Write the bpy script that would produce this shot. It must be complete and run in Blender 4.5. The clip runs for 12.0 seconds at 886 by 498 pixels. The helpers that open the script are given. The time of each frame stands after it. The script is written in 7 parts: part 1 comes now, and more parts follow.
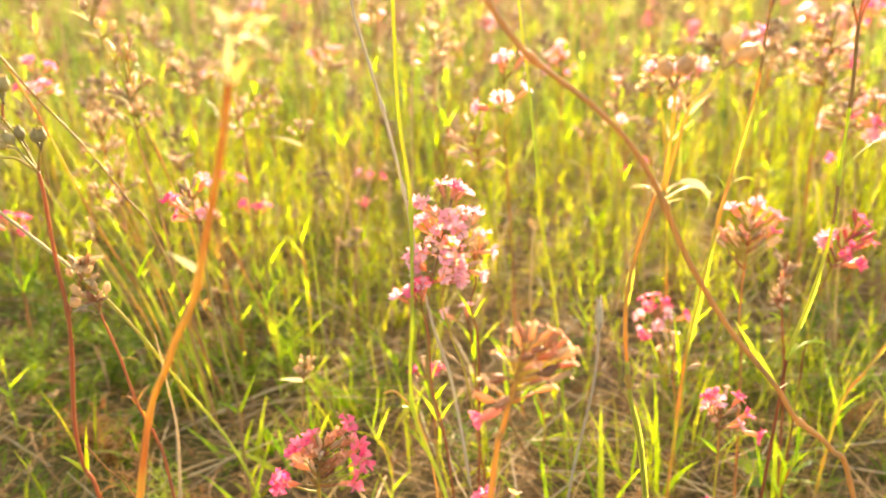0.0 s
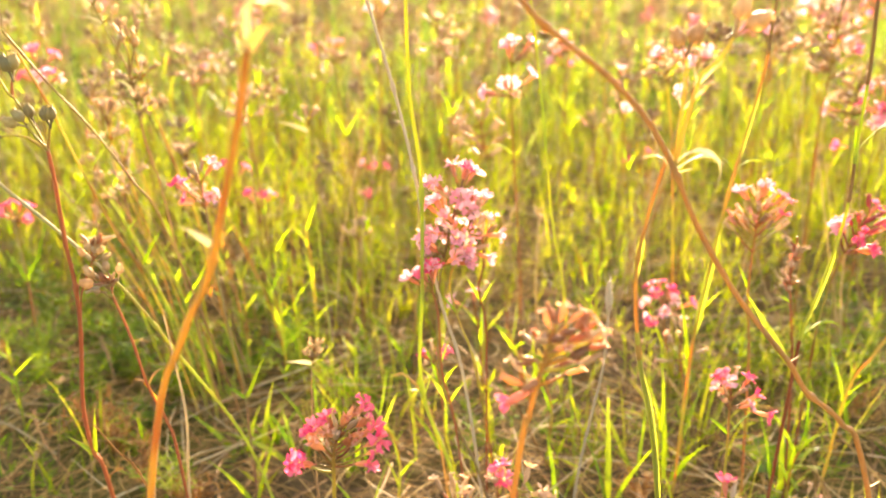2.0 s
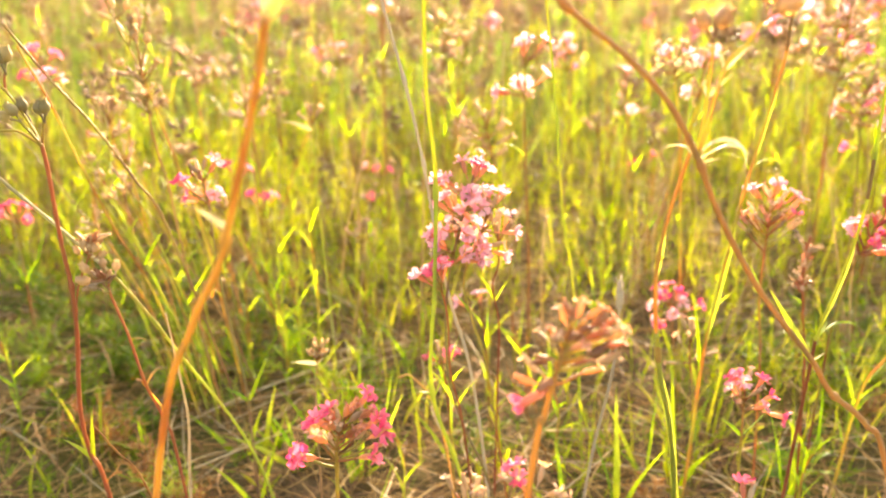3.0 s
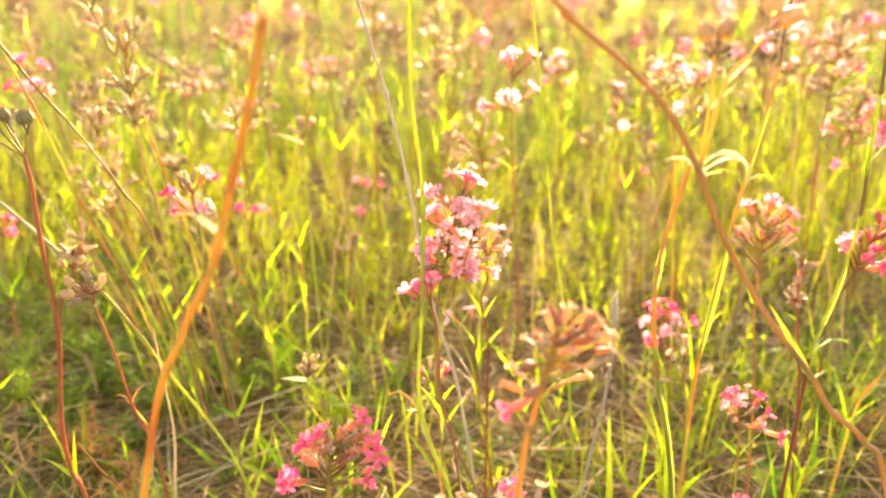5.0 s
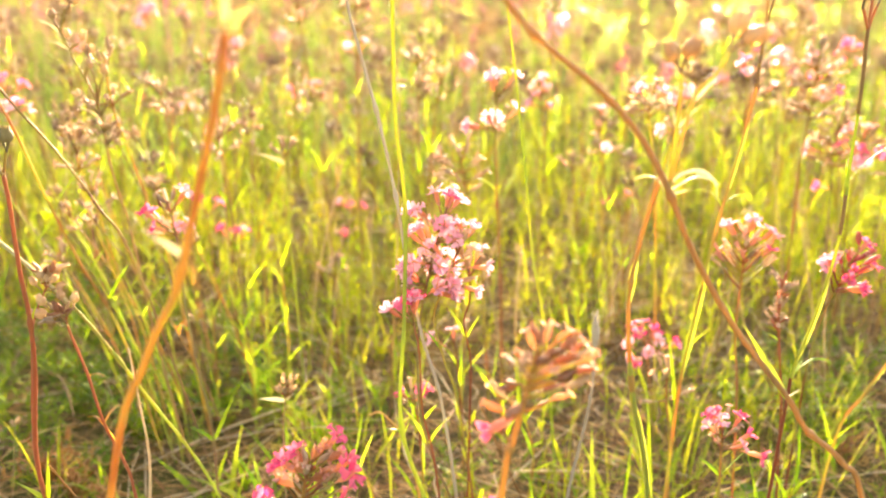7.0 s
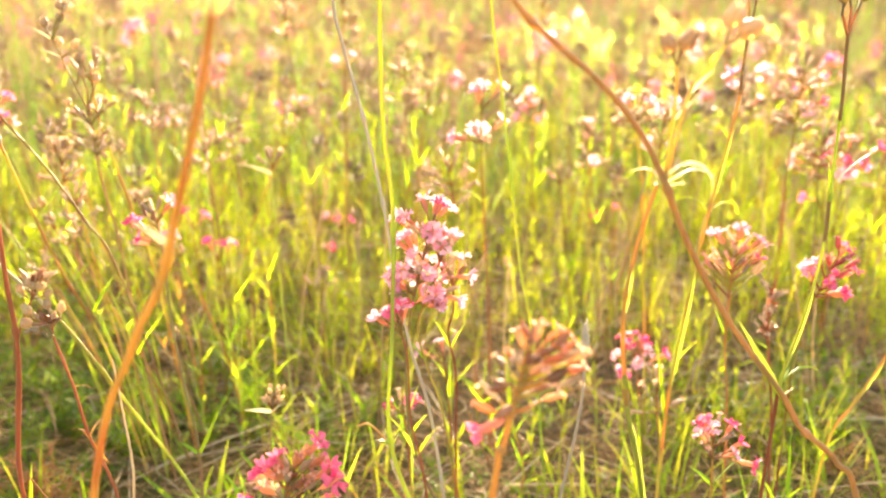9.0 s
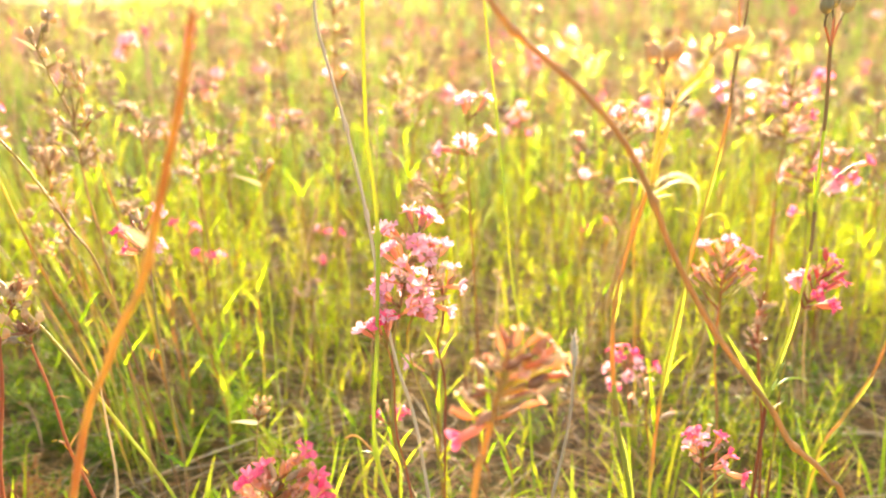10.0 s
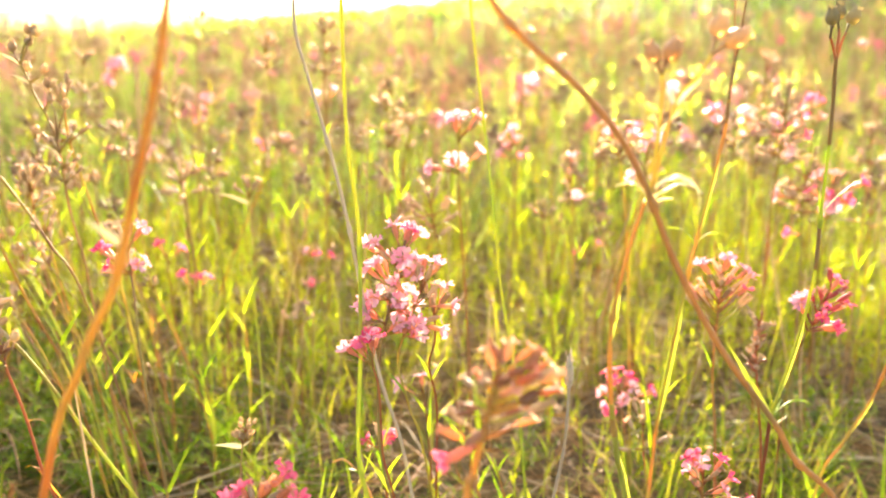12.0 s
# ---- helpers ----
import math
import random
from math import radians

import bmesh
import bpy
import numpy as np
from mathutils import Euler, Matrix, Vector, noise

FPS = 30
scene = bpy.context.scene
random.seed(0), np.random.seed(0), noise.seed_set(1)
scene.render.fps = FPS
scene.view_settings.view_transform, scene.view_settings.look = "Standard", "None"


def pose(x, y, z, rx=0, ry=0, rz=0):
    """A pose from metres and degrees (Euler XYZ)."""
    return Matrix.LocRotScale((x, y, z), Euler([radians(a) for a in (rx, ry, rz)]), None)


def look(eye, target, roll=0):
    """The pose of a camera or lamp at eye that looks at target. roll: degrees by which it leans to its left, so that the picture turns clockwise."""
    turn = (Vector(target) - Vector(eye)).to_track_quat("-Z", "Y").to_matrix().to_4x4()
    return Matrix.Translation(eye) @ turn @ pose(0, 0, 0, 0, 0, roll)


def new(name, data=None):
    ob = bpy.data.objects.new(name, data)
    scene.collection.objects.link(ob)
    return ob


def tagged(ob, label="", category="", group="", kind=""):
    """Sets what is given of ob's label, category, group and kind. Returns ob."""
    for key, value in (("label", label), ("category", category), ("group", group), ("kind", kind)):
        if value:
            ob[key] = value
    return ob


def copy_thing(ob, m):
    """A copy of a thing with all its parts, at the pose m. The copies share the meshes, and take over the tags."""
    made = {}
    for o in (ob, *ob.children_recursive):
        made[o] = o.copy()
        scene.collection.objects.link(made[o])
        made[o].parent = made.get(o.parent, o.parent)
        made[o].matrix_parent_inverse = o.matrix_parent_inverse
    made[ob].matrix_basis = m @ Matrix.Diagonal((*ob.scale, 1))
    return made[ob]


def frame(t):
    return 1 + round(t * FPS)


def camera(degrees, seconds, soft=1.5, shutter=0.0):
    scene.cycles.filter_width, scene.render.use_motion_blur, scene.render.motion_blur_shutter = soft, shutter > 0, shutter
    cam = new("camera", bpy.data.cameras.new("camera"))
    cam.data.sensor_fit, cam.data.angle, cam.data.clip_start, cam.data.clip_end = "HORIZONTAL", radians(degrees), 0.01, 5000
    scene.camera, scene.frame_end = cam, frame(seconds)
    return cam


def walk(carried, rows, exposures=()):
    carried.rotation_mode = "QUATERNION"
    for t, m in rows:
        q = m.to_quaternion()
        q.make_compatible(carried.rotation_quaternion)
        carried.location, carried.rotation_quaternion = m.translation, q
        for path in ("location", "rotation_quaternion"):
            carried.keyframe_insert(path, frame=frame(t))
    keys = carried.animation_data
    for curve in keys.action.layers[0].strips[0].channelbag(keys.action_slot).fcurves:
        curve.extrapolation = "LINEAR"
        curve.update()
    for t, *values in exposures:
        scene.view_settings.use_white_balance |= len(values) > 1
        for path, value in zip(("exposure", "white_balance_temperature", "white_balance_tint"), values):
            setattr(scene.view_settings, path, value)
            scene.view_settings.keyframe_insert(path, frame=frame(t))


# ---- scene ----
cam = camera(56.2, 12.0, soft=1.8)
cam.data.dof.use_dof, cam.data.dof.focus_distance, cam.data.dof.aperture_fstop = True, 0.55, 6.0
PATH = [
    (0, (0.0064, -0.0037, 0.6008), (-0.0062, 1.8514, -0.1463), -0.05),
    (0.5, (0.0042, -0.0035, 0.5986), (-0.0074, 1.8518, -0.1481), 0.06),
    (1, (0.0037, -0.0036, 0.5969), (-0.0102, 1.8525, -0.1477), 0.27),
    (1.5, (0.0008, -0.0056, 0.5920), (-0.0070, 1.8508, -0.1520), 0.07),
    (2, (-0.0030, -0.0083, 0.5862), (-0.0107, 1.8469, -0.1609), -0.08),
    (2.5, (-0.0068, -0.0046, 0.5783), (-0.0158, 1.8543, -0.1594), -0.04),
    (4.5, (-0.0142, 0.0065, 0.5695), (0.0050, 1.8792, -0.1325), 0.47),
    (5, (-0.0145, 0.0080, 0.5688), (0.0100, 1.8852, -0.1209), 0.68),
    (5.5, (-0.0150, 0.0111, 0.5692), (0.0203, 1.8935, -0.1057), 0.89),
    (6, (-0.0115, 0.0106, 0.5691), (0.0286, 1.8980, -0.0911), 0.99),
    (6.5, (-0.0093, 0.0114, 0.5670), (0.0412, 1.9031, -0.0803), 0.91),
    (7, (-0.0090, 0.0100, 0.5634), (0.0464, 1.9061, -0.0703), 1.06),
    (7.5, (-0.0090, 0.0111, 0.5634), (0.0578, 1.9116, -0.0561), 1.05),
    (9.5, (-0.0100, 0.0114, 0.5502), (0.0815, 1.9258, -0.0212), 1.29),
    (10, (-0.0054, 0.0122, 0.5485), (0.0948, 1.9324, -0.0017), 1.43),
    (10.5, (-0.0006, 0.0144, 0.5461), (0.1085, 1.9383, 0.0108), 1.54),
    (11, (-0.0010, 0.0168, 0.5428), (0.1144, 1.9456, 0.0267), 1.72),
    (11.5, (-0.0032, 0.0216, 0.5396), (0.1158, 1.9544, 0.0397), 1.59),
    (12, (-0.0055, 0.0264, 0.5355), (0.1177, 1.9631, 0.0518), 1.66),
]
walk(cam, [(t, look(eye, target, roll)) for t, eye, target, roll in PATH],
     exposures=[(0, 2.79, 7400, 17), (4.5, 2.83, 7250, 17), (7.5, 2.86, 6800, 17), (9.5, 2.85, 6650, 17), (12, 2.69, 6500, 17)])

# ---- world, sun ----
SUN_AZIMUTH, SUN_HEIGHT = 16.0, 13.0
world = bpy.data.worlds.new("sky")
scene.world = world
world.use_nodes = True
sky = world.node_tree.nodes.new("ShaderNodeTexSky")
sky.sky_type, sky.sun_disc = "NISHITA", False
sky.sun_elevation, sky.sun_rotation = radians(SUN_HEIGHT), radians(SUN_AZIMUTH)
sky.dust_density = 3.0
background = world.node_tree.nodes["Background"]
background.inputs["Strength"].default_value = 0.15
world.node_tree.links.new(sky.outputs[0], background.inputs["Color"])
sun = new("sun", bpy.data.lights.new("sun", "SUN"))
sun.data.energy, sun.data.angle, sun.data.color = 5.0, radians(0.6), (1.0, 0.85, 0.60)
a, e = radians(SUN_AZIMUTH), radians(SUN_HEIGHT)
sun.matrix_world = look((30 * math.sin(a) * math.cos(e), 30 * math.cos(a) * math.cos(e), 30 * math.sin(e)), (0, 0, 0))


# ---- materials ----
def nodes_of(name):
    mat = bpy.data.materials.new(name)
    mat.use_nodes = True
    tree = mat.node_tree
    tree.nodes.clear()
    return mat, tree, tree.nodes.new("ShaderNodeOutputMaterial")


def add(tree, kind, **values):
    n = tree.nodes.new(kind)
    for key, value in values.items():
        n.inputs[key.replace("_", " ")].default_value = value
    return n


def rgb(c):
    return (*c, 1.0)


def varied(tree, dark, light, grain, stretch=(1, 1, 1), spread=0.5, apart=0.45):
    """Colour from dark to light, by a coarse and a fine noise and by the piece."""
    coord = add(tree, "ShaderNodeTexCoord")
    mapping = add(tree, "ShaderNodeMapping", Scale=stretch)
    tree.links.new(coord.outputs["Object"], mapping.inputs["Vector"])
    fine = add(tree, "ShaderNodeTexNoise", Scale=grain, Detail=4.0, Roughness=0.65)
    coarse = add(tree, "ShaderNodeTexNoise", Scale=grain * 0.09, Detail=2.0)
    geo = add(tree, "ShaderNodeNewGeometry")
    info = add(tree, "ShaderNodeObjectInfo")
    tree.links.new(mapping.outputs[0], fine.inputs["Vector"])
    tree.links.new(mapping.outputs[0], coarse.inputs["Vector"])

    def maths(op, p, q):
        n = tree.nodes.new("ShaderNodeMath")
        n.operation = op
        for k, v in enumerate((p, q)):
            if isinstance(v, float):
                n.inputs[k].default_value = v
            else:
                tree.links.new(v, n.inputs[k])
        return n.outputs[0]

    both = maths("ADD", maths("MULTIPLY", fine.outputs[0], 0.55), maths("MULTIPLY", coarse.outputs[0], 0.6))
    piece = maths("ADD", maths("MULTIPLY", geo.outputs["Random Per Island"], spread), maths("MULTIPLY", maths("SUBTRACT", info.outputs["Random"], 0.35), apart))
    total = maths("ADD", maths("SUBTRACT", both, 0.28), maths("SUBTRACT", piece, 0.5 * spread))
    ramp = tree.nodes.new("ShaderNodeValToRGB")
    ramp.color_ramp.elements[0].color, ramp.color_ramp.elements[1].color = rgb(dark), rgb(light)
    ramp.color_ramp.elements[0].position, ramp.color_ramp.elements[1].position = 0.05, 0.75
    tree.links.new(total, ramp.inputs["Fac"])
    bump = add(tree, "ShaderNodeBump", Strength=0.35, Distance=0.0006)
    tree.links.new(fine.outputs[0], bump.inputs["Height"])
    return ramp.outputs["Color"], bump.outputs["Normal"]


def plant_matter(name, dark, light, grain=300.0, through_light=0.5, forward=0.2, rough=0.5, stretch=(1, 1, 0.2), spread=0.5, gain=1.0, patch=None, patch_size=14.0, apart=0.45):
    """Thin living or dried tissue: a surface, light that soaks through it, and light scattered onward."""
    mat, tree, out = nodes_of(name)
    colour, normal = varied(tree, dark, light, grain, stretch, spread, apart)
    if patch:
        coord = add(tree, "ShaderNodeTexCoord")
        info = add(tree, "ShaderNodeObjectInfo")
        where = add(tree, "ShaderNodeTexNoise", Scale=patch_size, Detail=2.0)
        where.noise_dimensions = "4D"
        tree.links.new(coord.outputs["Object"], where.inputs["Vector"])
        tree.links.new(info.outputs["Random"], where.inputs["W"])
        edge = tree.nodes.new("ShaderNodeValToRGB")
        edge.color_ramp.elements[0].position, edge.color_ramp.elements[1].position = 0.44, 0.58
        tree.links.new(where.outputs[0], edge.inputs["Fac"])
        blend = tree.nodes.new("ShaderNodeMix")
        blend.data_type = "RGBA"
        blend.inputs[7].default_value = rgb(patch)
        tree.links.new(edge.outputs[0], blend.inputs[0])
        tree.links.new(colour, blend.inputs[6])
        colour = blend.outputs[2]
    skin = add(tree, "ShaderNodeBsdfPrincipled", Roughness=rough)
    skin.inputs["Specular IOR Level"].default_value = 0.3
    tree.links.new(colour, skin.inputs["Base Color"])
    tree.links.new(normal, skin.inputs["Normal"])
    if through_light > 0:
        soak = add(tree, "ShaderNodeBsdfTranslucent")
        bright = add(tree, "ShaderNodeHueSaturation", Saturation=1.1, Value=gain)
        tree.links.new(colour, bright.inputs["Color"])
        tree.links.new(bright.outputs[0], soak.inputs["Color"])
        onward = add(tree, "ShaderNodeBsdfRefraction", Roughness=0.45, IOR=1.13)
        tree.links.new(bright.outputs[0], onward.inputs["Color"])
        inner = add(tree, "ShaderNodeMixShader", Fac=forward)
        tree.links.new(soak.outputs[0], inner.inputs[1])
        tree.links.new(onward.outputs[0], inner.inputs[2])
        mix = add(tree, "ShaderNodeMixShader", Fac=through_light)
        tree.links.new(skin.outputs[0], mix.inputs[1])
        tree.links.new(inner.outputs[0], mix.inputs[2])
        tree.links.new(mix.outputs[0], out.inputs["Surface"])
    else:
        tree.links.new(skin.outputs[0], out.inputs["Surface"])
    return mat


M_GRASS = plant_matter("grass blade", (0.09, 0.17, 0.015), (0.56, 0.52, 0.07), 120, 0.65, 0.6, 0.45, gain=1.5, spread=0.7)
M_FORB = plant_matter("small leaves", (0.14, 0.24, 0.015), (0.58, 0.56, 0.06), 70, 0.68, 0.5, 0.55, gain=1.6, spread=0.4)
# paler than the near blades: the veil of sun glare is put into the colour
M_GRASS_FAR = plant_matter("grass paled for glare", (0.19, 0.32, 0.04), (0.57, 0.62, 0.17), 30, 0.65, 0.65, 0.5, gain=1.5, spread=0.5)
M_HUSK = plant_matter("seed heads bleached", (0.22, 0.14, 0.065), (0.60, 0.45, 0.24), 60, 0.45, 0.5, 0.65, gain=1.25)
M_STRAW_PALE = plant_matter("straw bleached", (0.34, 0.21, 0.09), (0.76, 0.58, 0.32), 220, 0.35, 0.4, 0.6, gain=1.1, stretch=(1, 1, 1))
M_PETAL_FAR = plant_matter("petal dusty pink", (0.62, 0.18, 0.26), (0.86, 0.50, 0.52), 60, 0.55, 0.3, 0.6, gain=1.1)
M_LEAF = plant_matter("leaf green", (0.12, 0.24, 0.02), (0.40, 0.46, 0.05), 160, 0.6, 0.25, 0.5, gain=1.5)
M_HERB = plant_matter("herb leaf deep green", (0.09, 0.16, 0.010), (0.31, 0.37, 0.03), 160, 0.6, 0.35, 0.65, gain=1.4)
M_LEAF_YELLOW = plant_matter("leaf yellowing", (0.20, 0.30, 0.025), (0.52, 0.52, 0.07), 160, 0.6, 0.3, 0.5, gain=1.35)
M_LEAF_DRY = plant_matter("leaf dried orange", (0.30, 0.12, 0.03), (0.62, 0.36, 0.10), 200, 0.5, 0.25, 0.6, gain=1.4)
M_STRAW = plant_matter("straw", (0.22, 0.10, 0.03), (0.68, 0.44, 0.16), 260, 0.5, 0.4, 0.68, gain=1.2)
M_STEM_RED = plant_matter("stem red-brown", (0.18, 0.055, 0.025), (0.44, 0.20, 0.075), 350, 0.4, 0.35, 0.5, gain=1.3, patch=(0.30, 0.25, 0.05))
M_STEM_CRIMSON = plant_matter("stem crimson-brown", (0.20, 0.045, 0.022), (0.50, 0.17, 0.06), 260, 0.25, 0.3, 0.34, gain=1.3, apart=0.3)
M_STEM_TAN = plant_matter("stem tan-brown", (0.22, 0.11, 0.04), (0.46, 0.27, 0.10), 260, 0.38, 0.35, 0.45, gain=1.25, apart=0.3)
M_STEM_ORANGE = plant_matter("stem orange", (0.32, 0.14, 0.04), (0.62, 0.38, 0.11), 300, 0.45, 0.35, 0.5, gain=1.5, patch=(0.46, 0.38, 0.07))
M_LEAF_DEAD = plant_matter("leaf dead brown", (0.10, 0.048, 0.018), (0.40, 0.21, 0.07), 260, 0.35, 0.3, 0.7)
M_STEM_RUST = plant_matter("stem rust", (0.29, 0.11, 0.03), (0.58, 0.31, 0.09), 220, 0.42, 0.35, 0.5, gain=1.3, patch=(0.46, 0.28, 0.07))
M_BRACT = plant_matter("bract cream", (0.44, 0.36, 0.17), (0.76, 0.66, 0.40), 300, 0.55, 0.3, 0.6, gain=1.05)
M_STALK = plant_matter("stalk yellow-green", (0.23, 0.31, 0.035), (0.54, 0.54, 0.09), 300, 0.5, 0.4, 0.5, gain=1.15, patch=(0.48, 0.46, 0.07))
M_SHEATH = plant_matter("leaf sheath", (0.24, 0.29, 0.04), (0.52, 0.51, 0.10), 200, 0.64, 0.45, 0.5, gain=1.3)
M_STEM_BROWN = plant_matter("stem brown", (0.15, 0.08, 0.035), (0.42, 0.26, 0.11), 300, 0.45, 0.35, 0.5, gain=1.3, patch=(0.30, 0.23, 0.07))
M_STEM_GREEN = plant_matter("stem green", (0.18, 0.28, 0.03), (0.50, 0.52, 0.08), 300, 0.5, 0.35, 0.55, gain=1.5, patch=(0.40, 0.20, 0.06))
M_STEM_DARK = plant_matter("stem dark brown", (0.16, 0.08, 0.04), (0.40, 0.24, 0.11), 350, 0.3, 0.3, 0.5, gain=1.3, patch=(0.24, 0.20, 0.06))
M_TWIG = plant_matter("twig grey", (0.24, 0.18, 0.115), (0.52, 0.42, 0.29), 400, 0.25, 0.4, 0.5, gain=1.2)
M_CALYX = plant_matter("calyx reddish", (0.38, 0.13, 0.08), (0.70, 0.38, 0.22), 500, 0.55, 0.3, 0.45, gain=1.4)
M_CALYX_DRY = plant_matter("calyx withered", (0.18, 0.10, 0.048), (0.56, 0.41, 0.235), 500, 0.38, 0.3, 0.55, gain=1.2, apart=0.55)
M_CAPSULE = plant_matter("capsule brown", (0.19, 0.11, 0.055), (0.56, 0.40, 0.21), 450, 0.45, 0.3, 0.5, gain=1.25)
M_CAPSULE_GREEN = plant_matter("capsule unripe", (0.10, 0.075, 0.03), (0.36, 0.28, 0.12), 450, 0.35, 0.3, 0.65, gain=1.2)
M_CALYX_ROSE = plant_matter("calyx rose", (0.40, 0.15, 0.105), (0.76, 0.47, 0.34), 600, 0.55, 0.35, 0.5, gain=1.35, apart=0.5)
M_CALYX_SALMON = plant_matter("calyx salmon", (0.32, 0.12, 0.06), (0.68, 0.38, 0.20), 700, 0.55, 0.35, 0.55, gain=1.3, apart=0.8)
M_CALYX_CRIMSON = plant_matter("calyx crimson", (0.24, 0.045, 0.045), (0.52, 0.16, 0.13), 600, 0.45, 0.35, 0.5, gain=1.25, apart=0.5)
M_CALYX_BROWN = plant_matter("calyx dark brown", (0.14, 0.045, 0.020), (0.40, 0.18, 0.08), 400, 0.3, 0.3, 0.55, gain=1.1, apart=0.7)
M_PETAL = plant_matter("petal pink", (0.74, 0.075, 0.19), (0.88, 0.30, 0.37), 260, 0.6, 0.35, 0.55, gain=1.2, spread=0.3)
M_PETAL_PALE = plant_matter("petal pale pink", (0.82, 0.33, 0.40), (0.90, 0.63, 0.63), 260, 0.6, 0.45, 0.55, gain=1.08, spread=0.3)
M_PETAL_DRY = plant_matter("petal withered", (0.42, 0.23, 0.13), (0.74, 0.53, 0.34), 300, 0.5, 0.25, 0.6, gain=1.15)

M_PETAL_FADED = plant_matter("petal faded pink", (0.50, 0.20, 0.13), (0.78, 0.46, 0.31), 300, 0.5, 0.25, 0.6, gain=1.2)


def earth():
    mat, tree, out = nodes_of("earth and litter")
    coord = add(tree, "ShaderNodeTexCoord")
    skin = add(tree, "ShaderNodeBsdfPrincipled", Roughness=0.95)
    skin.inputs["Specular IOR Level"].default_value = 0.1
    near = add(tree, "ShaderNodeTexNoise", Scale=45.0, Detail=8.0, Roughness=0.7)
    far = add(tree, "ShaderNodeTexNoise", Scale=3.0, Detail=5.0)
    ramp_near = tree.nodes.new("ShaderNodeValToRGB")
    ramp_near.color_ramp.elements[0].color, ramp_near.color_ramp.elements[1].color = (0.04, 0.022, 0.008, 1), (0.22, 0.14, 0.055, 1)
    ramp_near.color_ramp.elements[0].position, ramp_near.color_ramp.elements[1].position = 0.32, 0.72
    mix = tree.nodes.new("ShaderNodeMix")
    mix.data_type = "RGBA"
    mix.inputs[7].default_value = (0.12, 0.10, 0.02, 1)
    ramp_far = tree.nodes.new("ShaderNodeValToRGB")
    ramp_far.color_ramp.elements[0].position, ramp_far.color_ramp.elements[1].position = 0.42, 0.62
    for n in (near, far):
        tree.links.new(coord.outputs["Object"], n.inputs["Vector"])
    tree.links.new(near.outputs[0], ramp_near.inputs["Fac"])
    tree.links.new(far.outputs[0], ramp_far.inputs["Fac"])
    tree.links.new(ramp_far.outputs[0], mix.inputs[0])
    tree.links.new(ramp_near.outputs[0], mix.inputs[6])
    tree.links.new(mix.outputs[2], skin.inputs["Base Color"])
    bump = add(tree, "ShaderNodeBump", Strength=0.8, Distance=0.008)
    tree.links.new(near.outputs[0], bump.inputs["Height"])
    tree.links.new(bump.outputs[0], skin.inputs["Normal"])
    tree.links.new(skin.outputs[0], out.inputs["Surface"])
    return mat


M_EARTH = earth()


# ---- building blocks ----
class Shape:
    """Vertices and faces that become one mesh."""

    def __init__(self):
        self.v, self.f = [], []

    def tube(self, pts, radii, sides=7):
        n, first = len(pts), len(self.v)
        for k, p in enumerate(pts):
            ahead = pts[min(k + 1, n - 1)] - pts[max(k - 1, 0)]
            ahead = ahead.normalized() if ahead.length > 1e-9 else Vector((0, 0, 1))
            u = ahead.cross(Vector((0.31, 0.95, 0.05))).normalized()
            w = ahead.cross(u)
            for s in range(sides):
                q = 2 * math.pi * s / sides
                self.v.append(p + radii[k] * (math.cos(q) * u + math.sin(q) * w))
        for k in range(n - 1):
            for s in range(sides):
                i, j = first + k * sides + s, first + k * sides + (s + 1) % sides
                self.f.append((i, j, j + sides, i + sides))
        self.f.append(tuple(first + s for s in reversed(range(sides))))
        self.f.append(tuple(first + (n - 1) * sides + s for s in range(sides)))

    def ribbon(self, pts, widths, side, fold=0.25):
        """A blade folded along its middle."""
        first = len(self.v)
        for k, p in enumerate(pts):
            ahead = (pts[min(k + 1, len(pts) - 1)] - pts[max(k - 1, 0)])
            s = (side - ahead * (side.dot(ahead) / max(ahead.length_squared, 1e-12))).normalized()
            up = s.cross(ahead).normalized()
            w = widths[k] / 2
            self.v += [p - s * w + up * (w * fold), p.copy(), p + s * w + up * (w * fold)]
        for k in range(len(pts) - 1):
            i = first + 3 * k
            self.f += [(i, i + 1, i + 4, i + 3), (i + 1, i + 2, i + 5, i + 4)]

    def mesh(self, name, mat):
        me = bpy.data.meshes.new(name)
        me.from_pydata([tuple(p) for p in self.v], [], self.f)
        me.materials.append(mat)
        me.polygons.foreach_set("use_smooth", [True] * len(me.polygons))
        me.update()
        return me


def part(name, data, mat, parent, label="", m=None):
    """One mesh under a thing or under a part."""
    ob = new(name, data.mesh(name, mat) if isinstance(data, Shape) else data)
    ob.parent = parent
    if m is not None:
        ob.matrix_basis = m
    return tagged(ob, label)


def curve(points, steps=16):
    """A smooth line through a few points."""
    pts = [Vector(p) for p in points]
    pts = [2 * pts[0] - pts[1], *pts, 2 * pts[-1] - pts[-2]]
    line = []
    spans = len(pts) - 3
    for k in range(spans):
        p0, p1, p2, p3 = pts[k:k + 4]
        for s in range(steps):
            t = s / steps
            line.append(0.5 * ((2 * p1) + (p2 - p0) * t + (2 * p0 - 5 * p1 + 4 * p2 - p3) * t * t + (3 * p1 - p0 - 3 * p2 + p3) * t ** 3))
    line.append(pts[-2])
    return line


def aim(at, way, roll=0.0, size=1.0):
    """A pose whose z axis points along way."""
    q = Vector(way).to_track_quat("Z", "Y")
    return Matrix.Translation(at) @ q.to_matrix().to_4x4() @ Matrix.Rotation(roll, 4, "Z") @ Matrix.Scale(size, 4)


